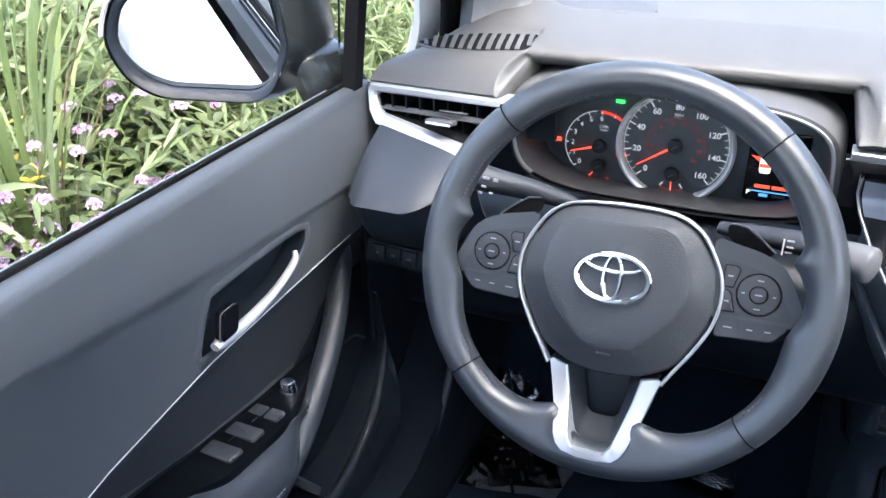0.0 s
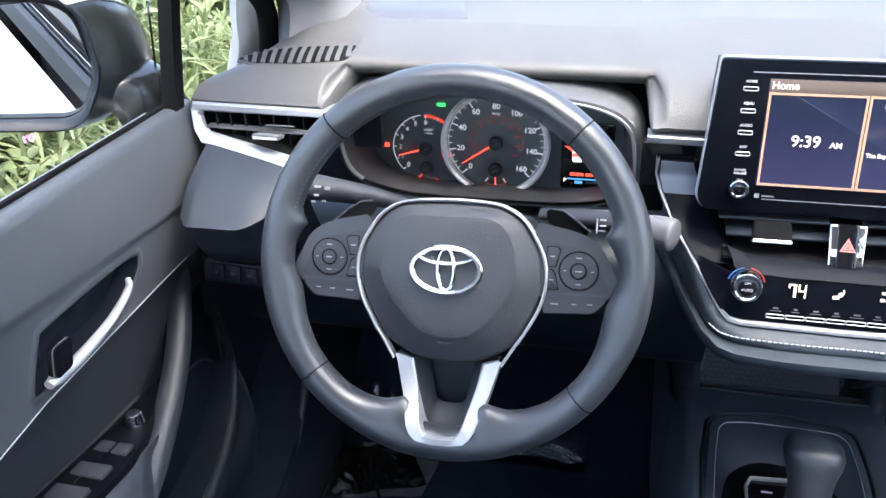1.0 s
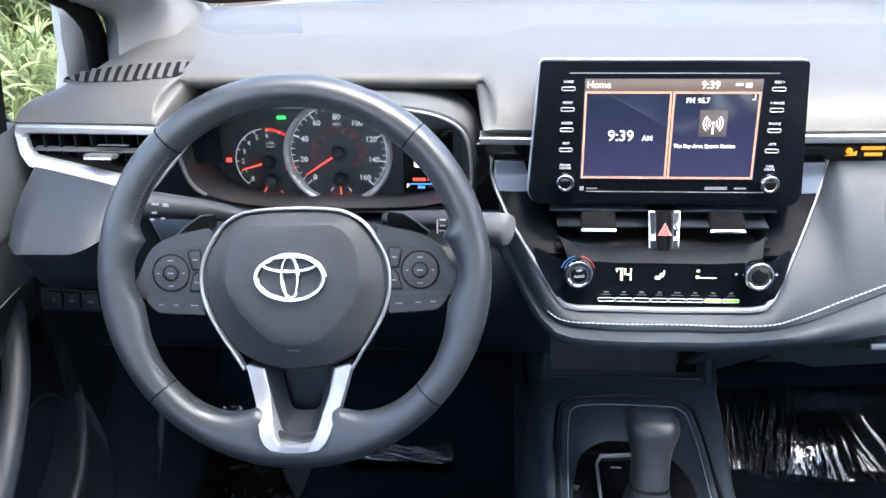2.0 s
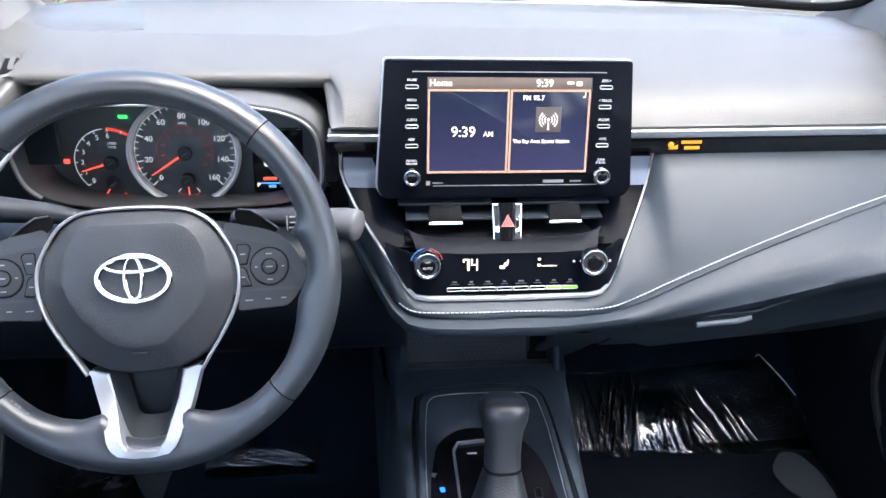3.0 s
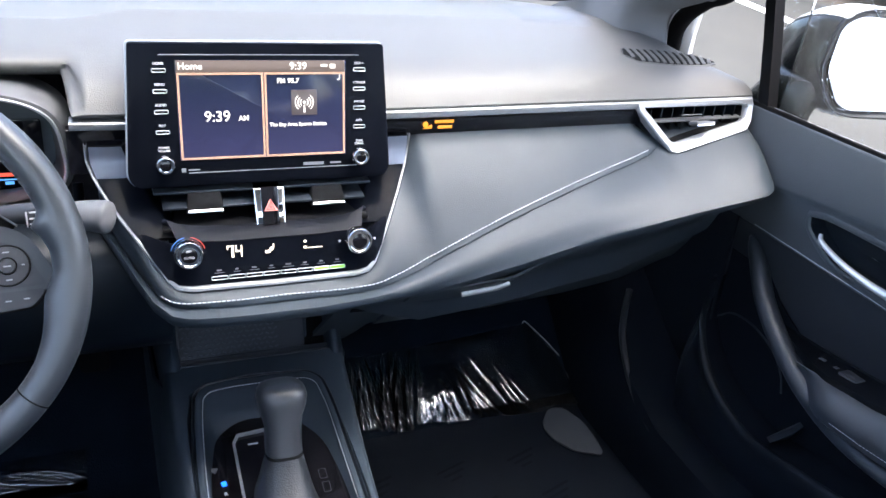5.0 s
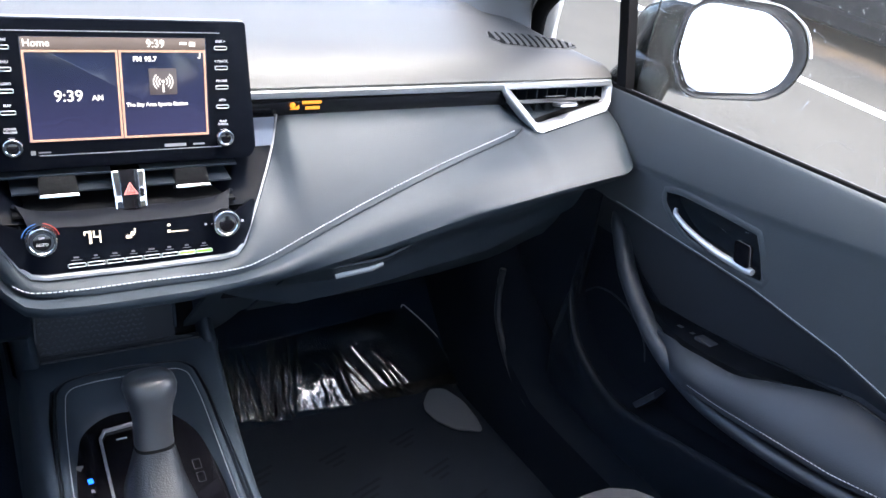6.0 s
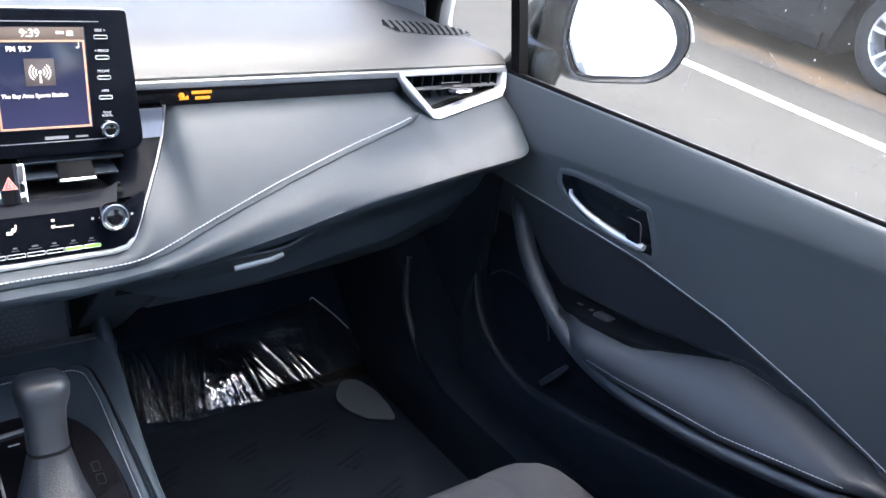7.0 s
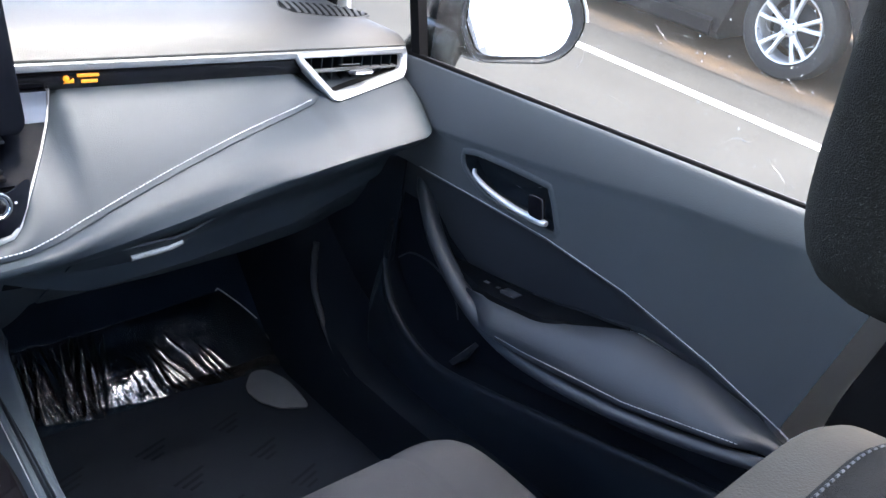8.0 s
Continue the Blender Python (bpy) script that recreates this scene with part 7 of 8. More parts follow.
# ---- door mirrors ----
def door_mirror(s, ang):
    """Glass 0.165 m wide, its outer end turned back towards the driver."""
    mir = thing("door_mirror", (s * 0.76, 0.13, 0.87), "white and black door mirror beside the front window" if s < 0 else "rain-spotted white and black door mirror", "door mirror", "door mirrors")
    a = radians(ang)
    u = V(s * math.cos(a), -math.sin(a), 0)
    nrm = V(-s * math.sin(a), -math.cos(a), 0)
    org = V(s * 0.749, 0.120, 0.966) if s > 0 else V(-0.757, 0.104, 0.966)
    M = Matrix((u, V(0, 0, 1), nrm)).transposed().to_4x4() @ pose(0, 0, 0, -6)
    M.translation = org
    g = rounded([(-0.004, -0.009), (0.016, -0.049), (0.034, -0.056), (0.128, -0.048), (0.155, -0.031), (0.170, 0.004), (0.156, 0.041), (0.120, 0.064), (0.028, 0.066), (0.004, 0.051)], 0.014, 3)
    def depth_ring(d, k, lift):
        return [(0.07 + (x - 0.07) * k + 0.62 * d, 0.006 + (y - 0.006) * k + lift, d) for x, y in grown(g, 0.0105)]

    stages = ((0.005, 1.0, 0.0), (-0.006, 1.03, 0.0), (-0.025, 1.03, 0.0), (-0.05, 0.97, -0.001), (-0.075, 0.86, -0.002), (-0.10, 0.70, -0.004), (-0.12, 0.53, -0.006), (-0.138, 0.32, -0.008), (-0.145, 0.10, -0.009))
    part("housing", moved(loft([depth_ring(*q) for q in stages], True, False), M), HOUSING, mir, "dark grey lower mirror housing", angle=70)
    cap = []
    for d, k, lift in ((0.008, 1.0, 0.0),) + stages[1:]:
        ring = depth_ring(d, k * 1.02, lift)
        mx = 0.07 + 0.62 * d
        top = [p for p in ring if p[1] - lift > 0.006 + 0.046 * k or (p[0] > mx + 0.055 * k and p[1] - lift > 0.006)]
        top.sort(key=lambda p: -math.atan2(p[1] - lift, p[0] - mx))
        cap.append([tuple(np.interp(q, np.linspace(0, 1, len(top)), [p[c] for p in top]) for c in range(3)) for q in np.linspace(0, 1, 16)])
    part("cover", moved(sheet(cap, 0.002), M), WHITEPAINT, mir, "white painted mirror cover", angle=70)
    ring = loft([[(x, y, z) for x, y in o] for o, z in ((grown(g, 0.0105), 0.004), (grown(g, 0.0085), 0.0075), (grown(g, 0.0055), 0.006), (grown(g, 0.0005), -0.002), (grown(g, 0.0), -0.012))], True, False)
    part("mirror_rim", moved(ring, M), BLACK, mir, "black inner rim")
    gb = bmesh.new()
    f = [gb.verts.new((x, y, 0.0)) for x, y in g]
    f2 = [gb.verts.new((x, y, -0.003)) for x, y in g]
    gb.faces.new(f)
    gb.faces.new(f2)
    for i in range(len(f)):
        gb.faces.new((f[i], f[i - 1], f2[i - 1], f2[i]))
    part("mirror_glass", moved(gb, M @ pose(0.08, 0.006, -0.001, -7 if s > 0 else 11, 4.5 if s > 0 else 0) @ pose(-0.08, -0.006, 0)), MIRROR, mir, "clear mirror glass", angle=10)
    foot = []
    for z, cx, cy, rx, ry in ((0.872, 0.738, 0.188, 0.018, 0.062), (0.888, 0.740, 0.186, 0.020, 0.060), (0.905, 0.745, 0.180, 0.025, 0.054), (0.922, 0.755, 0.174, 0.033, 0.050), (0.936, 0.768, 0.172, 0.040, 0.049), (0.944, 0.775, 0.172, 0.036, 0.042)):
        foot.append([(s * cx + x, cy + y, z) for x, y in ellipse(0, 0, rx, ry, 36, power=2.6)])
    part("foot", loft(foot), HOUSING, mir, "black moulded mirror foot", angle=80)


door_mirror(1, 31)
door_mirror(-1, 25)


# ---- passenger seat ----
seat = thing("passenger_seat", (0.36, -0.45, 0.3), "grey fabric passenger seat with pale bolsters", "car seat")


def cushion():
    rings = []
    for v in np.linspace(0, 1, 26):
        y = -0.185 - 0.44 * v
        fr = math.sqrt(max(0.0, 1 - (1 - min(1, v / 0.16)) ** 2))
        w = 0.175 + 0.075 * fr
        ring = []
        for k in range(81):
            u = -1 + 2 * k / 80
            x = 0.338 + w * u
            z = 0.548 - 0.022 * smoothstep(0.1, 0.8, v) - 0.05 * (1 - fr) - 0.10 * max(0, abs(u) - 0.42) ** 1.7 / 0.58 ** 1.7 + 0.008 * math.exp(-((abs(u) - 0.62) / 0.12) ** 2)
            z -= 0.0030 * math.exp(-((abs(u) - 0.30) / 0.016) ** 2)
            ring.append((x, y, z))
        ring = [(ring[0][0] + 0.006, y, 0.36)] + ring + [(ring[-1][0] - 0.006, y, 0.36)]
        rings.append(ring)
    front = [(0.338 + (p[0] - 0.338) * 0.96, -0.178 - 0.0, min(p[2], 0.50)) for p in rings[0]]
    low = [(p[0], -0.20, 0.36) for p in rings[0]]
    return sheet([low, front] + rings, 0.01)


part("cushion", cushion(), FABRIC, seat, "grey fabric seat cushion", angle=80)


def backrest():
    rings = []
    for t in np.linspace(0, 1, 22):
        z = 0.55 + 0.293 * t
        y = -0.545 - 0.085 * t
        w = 0.245 - 0.035 * t - 0.07 * smoothstep(0.72, 1.0, t) ** 1.4
        th = 0.11 - 0.035 * t
        ring = []
        for k in range(36):
            a = 2 * math.pi * k / 36
            c, sn = math.cos(a), math.sin(a)
            x = w * math.copysign(abs(c) ** 0.5, c) * (1 - 0.22 * smoothstep(0.45, 1.0, t) if c > 0 else 1)
            yy = th * math.copysign(abs(sn) ** 0.6, sn)
            if sn > 0:
                yy += 0.022 * smoothstep(0.6, 0.95, abs(x) / w) - 0.004
            ring.append((0.335 + x, y - th * 0.55 + yy, z))
        rings.append(ring)
    top = [(0.335 + (p[0] - 0.335) * 0.93, p[1] * 0.55 + (-0.68) * 0.45, 0.850) for p in rings[-1]]
    top2 = [(0.335 + (p[0] - 0.335) * 0.6, p[1] * 0.3 + (-0.685) * 0.7, 0.853) for p in rings[-1]]
    return rings + [top, top2, [(0.335 + (p[0] - 0.335) * 0.1, -0.69, 0.854) for p in top2]]


BACK = backrest()
part("backrest", sheet([r[33:] + r[:16] for r in BACK[:-2]], 0.004), BOLSTER, seat, "beige front of the seat backrest", angle=80)
part("side_cover", sheet([r[15:34] for r in BACK[:-2]], 0.004), HEADREST, seat, "dark cloth side of the backrest", angle=80)
part("top_cover", loft(BACK[-3:]), HEADREST, seat, "dark cloth top of the backrest", angle=80)
bl = [V(*p) + V(0, -0.004, 0.003) for p in (BACK[-3][33:] + BACK[-3][:16])]
part("stitching", stitches(curve(bl, 4), 0.0045, 0.003, 0.0011, (-0.3, 0.2, 0.9), 0.0006), GREYTHREAD, seat, "dark backrest stitching")


def headrest():
    rings = []
    for t in np.linspace(0, 1, 20):
        z = 0.962 + 0.235 * t
        k = (1 - abs(2 * t - 1) ** 4.5) ** 0.5 if 0 < t < 1 else 0.12
        w = 0.128 * max(k, 0.12) * (0.94 + 0.06 * t)
        th = 0.062 * max(k, 0.15)
        y = -0.640 + 0.006 * t
        rings.append([(0.385 + x, y + yy, z) for x, yy in ellipse(0, 0, w, th, 36, power=3.2)])
    return loft(rings)


part("headrest", headrest(), HEADREST, seat, "dark fabric headrest", angle=80)
for dx in (0.03, 0.12):
    part("headrest_post", tube([(0.385 + dx, -0.66, 0.88), (0.385 + dx, -0.645, 0.99)], 0.006, 12), CHROME, seat)
part("seat_base", box((0.40, 0.40, 0.16), (0.36, -0.46, 0.315), 0.02), BLACK, seat, "black seat base")

# middle pillar trim beside the seat
for s in (-1, 1):
    rings = [[(s * 0.715, -0.575, z), (s * 0.700, -0.585, z), (s * 0.690, -0.62, z), (s * 0.690, -0.76, z), (s * 0.71, -0.80, z)] for z in np.linspace(0.32, 0.95, 8)]
    part("pillar_trim", sheet(rings, 0.004), BLACK, body, "black lower middle pillar trim")

# ---- footwell coverings ----
FLOOR = [(-0.4, 0.245), (-0.1, 0.243), (0.2, 0.243), (0.33, 0.245), (0.375, 0.258), (0.43, 0.305), (0.49, 0.362), (0.56, 0.43), (0.64, 0.52), (0.70, 0.60)]


def floor_z(y):
    return lerp(y, [p[0] for p in FLOOR], [p[1] for p in FLOOR])


def covering(x0, x1, y0, y1, lift, nx, ny, fn):
    rings = []
    for j in range(ny + 1):
        y = y0 + (y1 - y0) * j / ny
        ring = []
        for i in range(nx + 1):
            x = x0 + (x1 - x0) * i / nx
            ring.append((x, y, floor_z(y) + lift + fn(x, y)))
        rings.append(ring)
    return sheet(rings, 0.0006)


rnd = random.Random(21)
PLEATS = [(rnd.uniform(0.175, 0.325), rnd.uniform(-0.35, 0.35), rnd.uniform(0.0014, 0.0034), rnd.uniform(0.003, 0.0075), rnd.uniform(0.36, 0.40), rnd.uniform(0.42, 0.47)) for _ in range(46)]
PLEATS += [(rnd.uniform(0.40, 0.52), rnd.uniform(-0.9, -0.2), rnd.uniform(0.0012, 0.0025), rnd.uniform(0.0008, 0.0022), rnd.uniform(0.35, 0.39), rnd.uniform(0.40, 0.44)) for _ in range(13)]


def folds(x, y):
    """Film: long pleats up the toe board, one crumpled lump, smooth towards the door."""
    n = 0.0035 * noise.noise((x * 9, y * 9, 7.0))
    for px, lean, w, h, ya, yb in PLEATS:
        u = x - px - lean * (y - 0.41) - 0.003 * noise.noise((y * 40, px * 90, 1.0))
        if abs(u) < 4 * w:
            n += h * math.exp(-(u / w) ** 2) * smoothstep(ya - 0.02, ya + 0.01, y) * (1 - smoothstep(yb - 0.02, yb + 0.02, y))
    return max(0.0, n + 0.002)


def lump(x, y):
    """The crumpled patch that spans the bend of the floor: its weight and its height over the carpet."""
    k = smoothstep(0.298, 0.325, x) * (1 - smoothstep(0.388, 0.430, x)) * (1 - smoothstep(0.395, 0.450, y))
    h = 0.262 + 1.03 * (y - 0.362) - floor_z(y) + 0.0032 * noise.noise((x * 26, y * 30, 4.0)) + 0.0016 * noise.noise((x * 110 + y * 50, y * 40, 9.0)) + 0.0005 * noise.noise((x * 190, y * 190, 2.0))
    return k, max(0.004, h)


INK = mat("dark_print", (0.004, 0.006, 0.010), 0.85, vary=0, spec=0.08)
# Paper colour includes the blue of the footwell shadow.
PAPER = mat("dark_floor_paper", (0.006, 0.009, 0.015), 0.8, grain=300, bump=0.12, vary=0.3, spec=0.12)
cover = thing("floor_mat_cover", (0.38, 0.1, 0.29), "dark printed protective paper over the passenger floor mat", "floor cover")
part("paper_sheet", covering(0.15, 0.63, -0.16, 0.36, 0.006, 30, 30, lambda x, y: 0.002 * noise.noise((x * 8, y * 8, 2))), PAPER, cover)
for k in range(9):
    x0, y0 = 0.20 + 0.13 * (k % 3) + 0.02 * (k // 3), 0.26 - 0.09 * (k // 3)
    for j in range(3):
        part("printed_bar", moved(box((0.060 - 0.018 * j, 0.005, 0.0004)), pose(x0, y0 - 0.013 * j, floor_z(y0) + 0.0095, 0, 0, 18)), INK, cover)
film = thing("plastic_film", (0.40, 0.40, 0.27), "crinkled clear plastic film over the passenger footwell", "plastic film", "footwell films")


def film_front(x):
    return lerp(x, [0.17, 0.20, 0.288, 0.295, 0.31, 0.39, 0.50, 0.62], [0.381, 0.377, 0.356, 0.356, 0.368, 0.362, 0.352, 0.345])


def film_back(x):
    return lerp(x, [0.17, 0.21, 0.34, 0.42, 0.50, 0.573, 0.616, 0.634], [0.462, 0.470, 0.472, 0.475, 0.482, 0.484, 0.433, 0.380])


def film_piece(x0, x1, nx, ny):
    rings = []
    for i in range(nx + 1):
        x = x0 + (x1 - x0) * i / nx
        ya, yb = film_front(x), max(film_back(x), film_front(x) + 0.01)
        ring = []
        for j in range(ny + 1):
            y = ya + (yb - ya) * j / ny
            k, h = lump(x, y)
            ring.append((x, y, floor_z(y) + (0.009 + folds(x, y) * min(1.0, 0.25 + j / 6)) * (1 - k) + h * k))
        rings.append(ring)
    return sheet(rings, 0.0005)


part("film_sheet", film_piece(0.170, 0.306, 220, 70), FILM, film, "pleated clear plastic film", angle=80)
part("film_sheet", film_piece(0.308, 0.632, 300, 70), FILM, film, "crumpled clear plastic film", angle=80)
# Pale tubes paint in the glints along the clear film's folded edges.
edge_ = curve([(x, y, floor_z(y) + 0.0135) for x, y in ((0.560, 0.4835), (0.566, 0.486), (0.577, 0.477), (0.600, 0.455), (0.621, 0.431))], 6)
part("film_glint", tube(edge_, 0.0008, 6), THREAD, film, "glint painted along the folded edge of the film")
edge_ = curve([(x, y, floor_z(y) + 0.0125) for x, y in ((0.627, 0.405), (0.630, 0.393), (0.633, 0.379))], 6)
part("film_glint", tube(edge_, 0.0007, 6), GREYPL, film, "glint painted along the folded edge of the film")
patch = [(p.x, p.y) for p in curve([(x, y, 0) for x, y in ((0.539, 0.323), (0.560, 0.345), (0.580, 0.347), (0.602, 0.330), (0.611, 0.290), (0.603, 0.224), (0.585, 0.226), (0.560, 0.240), (0.540, 0.272), (0.533, 0.300), (0.539, 0.323))], 4)[:-1]]
scrap = plate(patch, 0.004, Matrix(), 0.0015)
for v in scrap.verts:
    v.co.z += floor_z(v.co.y) + 0.013 + 0.003 * noise.noise((v.co.x * 60, v.co.y * 60, 1.0))
solo("cloth_scrap", scrap, mat("grey_cloth", (0.06, 0.07, 0.085), 0.9, grain=500, bump=0.6), "small pale grey scrap on the floor cover", "scrap")


def crumple(x, y):
    return 0.014 * abs(noise.noise((x * 14, y * 14, 3.0))) + 0.004 * abs(noise.noise((x * 38, y * 38, 8.0))) + 0.0012 * noise.noise((x * 90, y * 90, 5.0))


bag = thing("plastic_bag", (-0.54, 0.33, 0.25), "crumpled clear plastic bag in the driver footwell", "plastic bag")
rings = []
for i in range(121):
    u = i / 120
    ring = []
    for j in range(101):
        v = j / 100
        x = (-0.615 + 0.150 * u) * (1 - v) + (-0.632 + 0.085 * u) * v
        y = (0.235 + 0.055 * u) * (1 - v) + (0.445 - 0.015 * u) * v
        ring.append((x, y, floor_z(y) + 0.010 + crumple(x, y)))
    rings.append(ring)
part("bag_film", sheet(rings, 0.0005), FILM, bag, "crumpled clear film", angle=80)
BAGGREY = mat("grey_bag_lining", (0.035, 0.042, 0.052), 0.6, grain=200, bump=0.5)
rings = [[(-0.610 + 0.140 * u + 0.02 * v, 0.24 + 0.12 * v + 0.03 * u, floor_z(0.24 + 0.12 * v + 0.03 * u) + 0.008 + 0.004 * noise.noise((u * 5, v * 5, 3))) for v in np.linspace(0, 1, 20)] for u in np.linspace(0, 1, 20)]
part("bag_lining", sheet(rings, 0.0005), BAGGREY, bag, "grey lower half of the bag")
for k in range(3):
    for j in range(2):
        part("printed_bar", moved(box((0.030 - 0.008 * (k % 2), 0.005, 0.0005)), pose(-0.572 + 0.035 * j + 0.008 * k, 0.262 + 0.026 * k, floor_z(0.27 + 0.026 * k) + 0.0145, 0, 0, -62)), INK, bag)
strips = thing("plastic_film", (-0.31, 0.38, 0.26), "crinkled clear plastic film over the driver footwell", "plastic film", "footwell films")
rings = []
for i in range(111):
    x = -0.40 + 0.175 * i / 110
    ring = []
    for j in range(61):
        y = 0.355 + 0.055 * j / 60
        w = sum(h * math.exp(-((y - y0 - sl * (x + 0.31) + 0.10 * (x + 0.31) ** 2) / 0.0016) ** 2) * smoothstep(xa, xa + 0.02, x) * (1 - smoothstep(xb - 0.02, xb, x)) for y0, sl, h, xa, xb in ((0.376, -0.10, 0.005, -0.37, -0.31), (0.384, -0.16, 0.006, -0.345, -0.235), (0.391, -0.20, 0.005, -0.335, -0.25), (0.397, -0.22, 0.005, -0.30, -0.228)))
        ring.append((x, y, floor_z(y) + 0.010 + w + 0.002 * noise.noise((x * 12, y * 12, 2.0))))
    rings.append(ring)
part("film_sheet", sheet(rings, 0.0005), FILM, strips, angle=80)


def pedal(name, x, y, z, w, h, label):
    p = thing(name, (x, y, z), label, "pedal")
    part("pad", plate(rounded([(-w, -h), (w, -h), (w, h), (-w, h)], 0.01), 0.012, basis((x, y, z), (1, 0, 0), (0, 0.55, 0.83)), 0.003), RUBBER, p)
    part("lever", tube([(x, y + 0.01, z), (x, y + 0.06, z + 0.10), (x, y + 0.10, z + 0.22)], 0.008, 10), BLACK, p)


pedal("brake_pedal", -0.30, 0.46, 0.47, 0.04, 0.026, "black rubber brake pedal under the dashboard")
pedal("accelerator_pedal", -0.20, 0.48, 0.45, 0.022, 0.05, "black rubber accelerator pedal under the dashboard")


# ---- planting beside the car ----
def bank_z(x, y):
    return ground_z(-1.15, y) + 0.05 + 0.30 * min(1.6, max(0.0, -1.15 - x)) + 0.03 * noise.noise((x * 3, y * 3, 0))


rings = []
for y in np.linspace(-2.5, 5.0, 40):
    rings.append([(x, y, bank_z(x, y)) for x in np.linspace(-1.15, -5.0, 24)])
solo("planting_bed", sheet(rings, 0.05), SOIL, "dark soil bed beside the car", "soil", kind="structure")
solo("kerb", loft([[(-1.15, y, ground_z(-1.15, y) - 0.05), (-1.02, y, ground_z(-1.02, y) - 0.05), (-1.02, y, ground_z(-1.02, y) + 0.09), (-1.035, y, ground_z(-1.02, y) + 0.105), (-1.15, y, ground_z(-1.02, y) + 0.11)] for y in np.linspace(-2.5, 5, 12)]), mat("kerb_concrete", (0.35, 0.34, 0.32), 0.85, grain=120, bump=0.6), "pale concrete kerb along the planting bed", "kerb", kind="structure")


def leaf(bm, base, way, up, length, width, droop):
    """A folded lance leaf."""
    side = way.cross(up).normalized()
    prev = None
    p, d = base.copy(), way.copy()
    n = 5
    for k in range(n + 1):
        t = k / n
        w = width * (math.sin(math.pi * min(1, t * 0.94 + 0.06)) ** 0.8) * (1 - 0.35 * t)
        nn = side.cross(d).normalized()
        row = [bm.verts.new(p - side * w + nn * w * 0.35), bm.verts.new(p), bm.verts.new(p + side * w + nn * w * 0.35)]
        if prev:
            bm.faces.new((prev[0], prev[1], row[1], row[0]))
            bm.faces.new((prev[1], prev[2], row[2], row[1]))
        prev = row
        p = p + d * (length / n)
        d = (d + Vector((0, 0, -droop / n))).normalized()


def sage(seed, stems, height, spread, llen, lw):
    """One shrub: leafy stems that lean outwards."""
    rnd = random.Random(seed)
    leaves, wood = bmesh.new(), []
    for _ in range(stems):
        a = rnd.uniform(0, 2 * math.pi)
        lean = rnd.uniform(0.1, 1.0) * spread
        h = height * rnd.uniform(0.65, 1.1)
        r0 = rnd.uniform(0, 0.10)
        pts = []
        for k in range(9):
            t = k / 8
            pts.append(V(math.cos(a) * (r0 + lean * t ** 1.5), math.sin(a) * (r0 + lean * t ** 1.5), h * t * (1 - 0.18 * t * lean / spread)))
        wood.append(tube(pts, [0.004 * (1 - 0.7 * k / 8) for k in range(9)], 5))
        path = curve(pts, 3)
        turn = rnd.uniform(0, math.pi)
        for i in range(6, len(path) - 1):
            t = i / (len(path) - 1)
            d = (path[i + 1] - path[i]).normalized()
            turn += math.pi / 2 + rnd.uniform(-0.3, 0.3)
            ref = V(math.cos(turn), math.sin(turn), 0)
            ref = (ref - d * ref.dot(d)).normalized()
            for sgn in (1, -1):
                if rnd.random() < 0.12:
                    continue
                way = (ref * sgn + d * rnd.uniform(0.35, 0.9)).normalized()
                leaf(leaves, path[i], way, d, llen * rnd.uniform(0.6, 1.15) * (0.75 + 0.35 * math.sin(math.pi * t)), lw * rnd.uniform(0.8, 1.2), rnd.uniform(0.4, 1.3))
        for sgn in range(4):
            way = (d + V(rnd.uniform(-0.6, 0.6), rnd.uniform(-0.6, 0.6), 0.2)).normalized()
            leaf(leaves, path[-1], way, V(0.3, 0.2, 1), llen * 0.55, lw * 0.8, 0.3)
    return leaves, join(*wood)


def shrub(seed, loc, label, stems, height, spread, llen, lw, leafmat, group):
    sh = thing("shrub", (0, 0, 0), label, "shrub", group)
    leaves, wood = sage(seed, stems, height, spread, llen, lw)
    part("leaves", leaves, leafmat, sh, angle=60)
    part("stems", wood, STEM, sh)
    sh.location = loc
    return sh


TALL = "leafy green sage shrub with long narrow leaves"
protos = [shrub(k + 11, (-1.75 - 0.1 * k, 0.3 + 0.5 * k, 0), TALL, 36, 0.72, 0.42, 0.165, 0.0088, LEAF, "sage shrubs") for k in range(3)]
for p in protos:
    p.location.z = bank_z(p.location.x, p.location.y) - 0.03
rnd = random.Random(5)
spots = []
for i in range(5):
    for j in range(9):
        spots.append((-1.62 - 0.42 * i + rnd.uniform(-0.1, 0.1), -0.35 + 0.42 * j + rnd.uniform(-0.12, 0.12)))
for k, (x, y) in enumerate(spots):
    if x > -1.9 and y < 0.72:
        x -= 0.42
    sc = rnd.uniform(0.85, 1.12) * (0.86 if x > -1.75 else 1.05)
    c = copy_thing(protos[k % 3], pose(x, y, bank_z(x, y) - 0.03, rnd.uniform(-6, 6), rnd.uniform(-6, 6), rnd.uniform(0, 360)))
    c.scale = (sc, sc, sc)


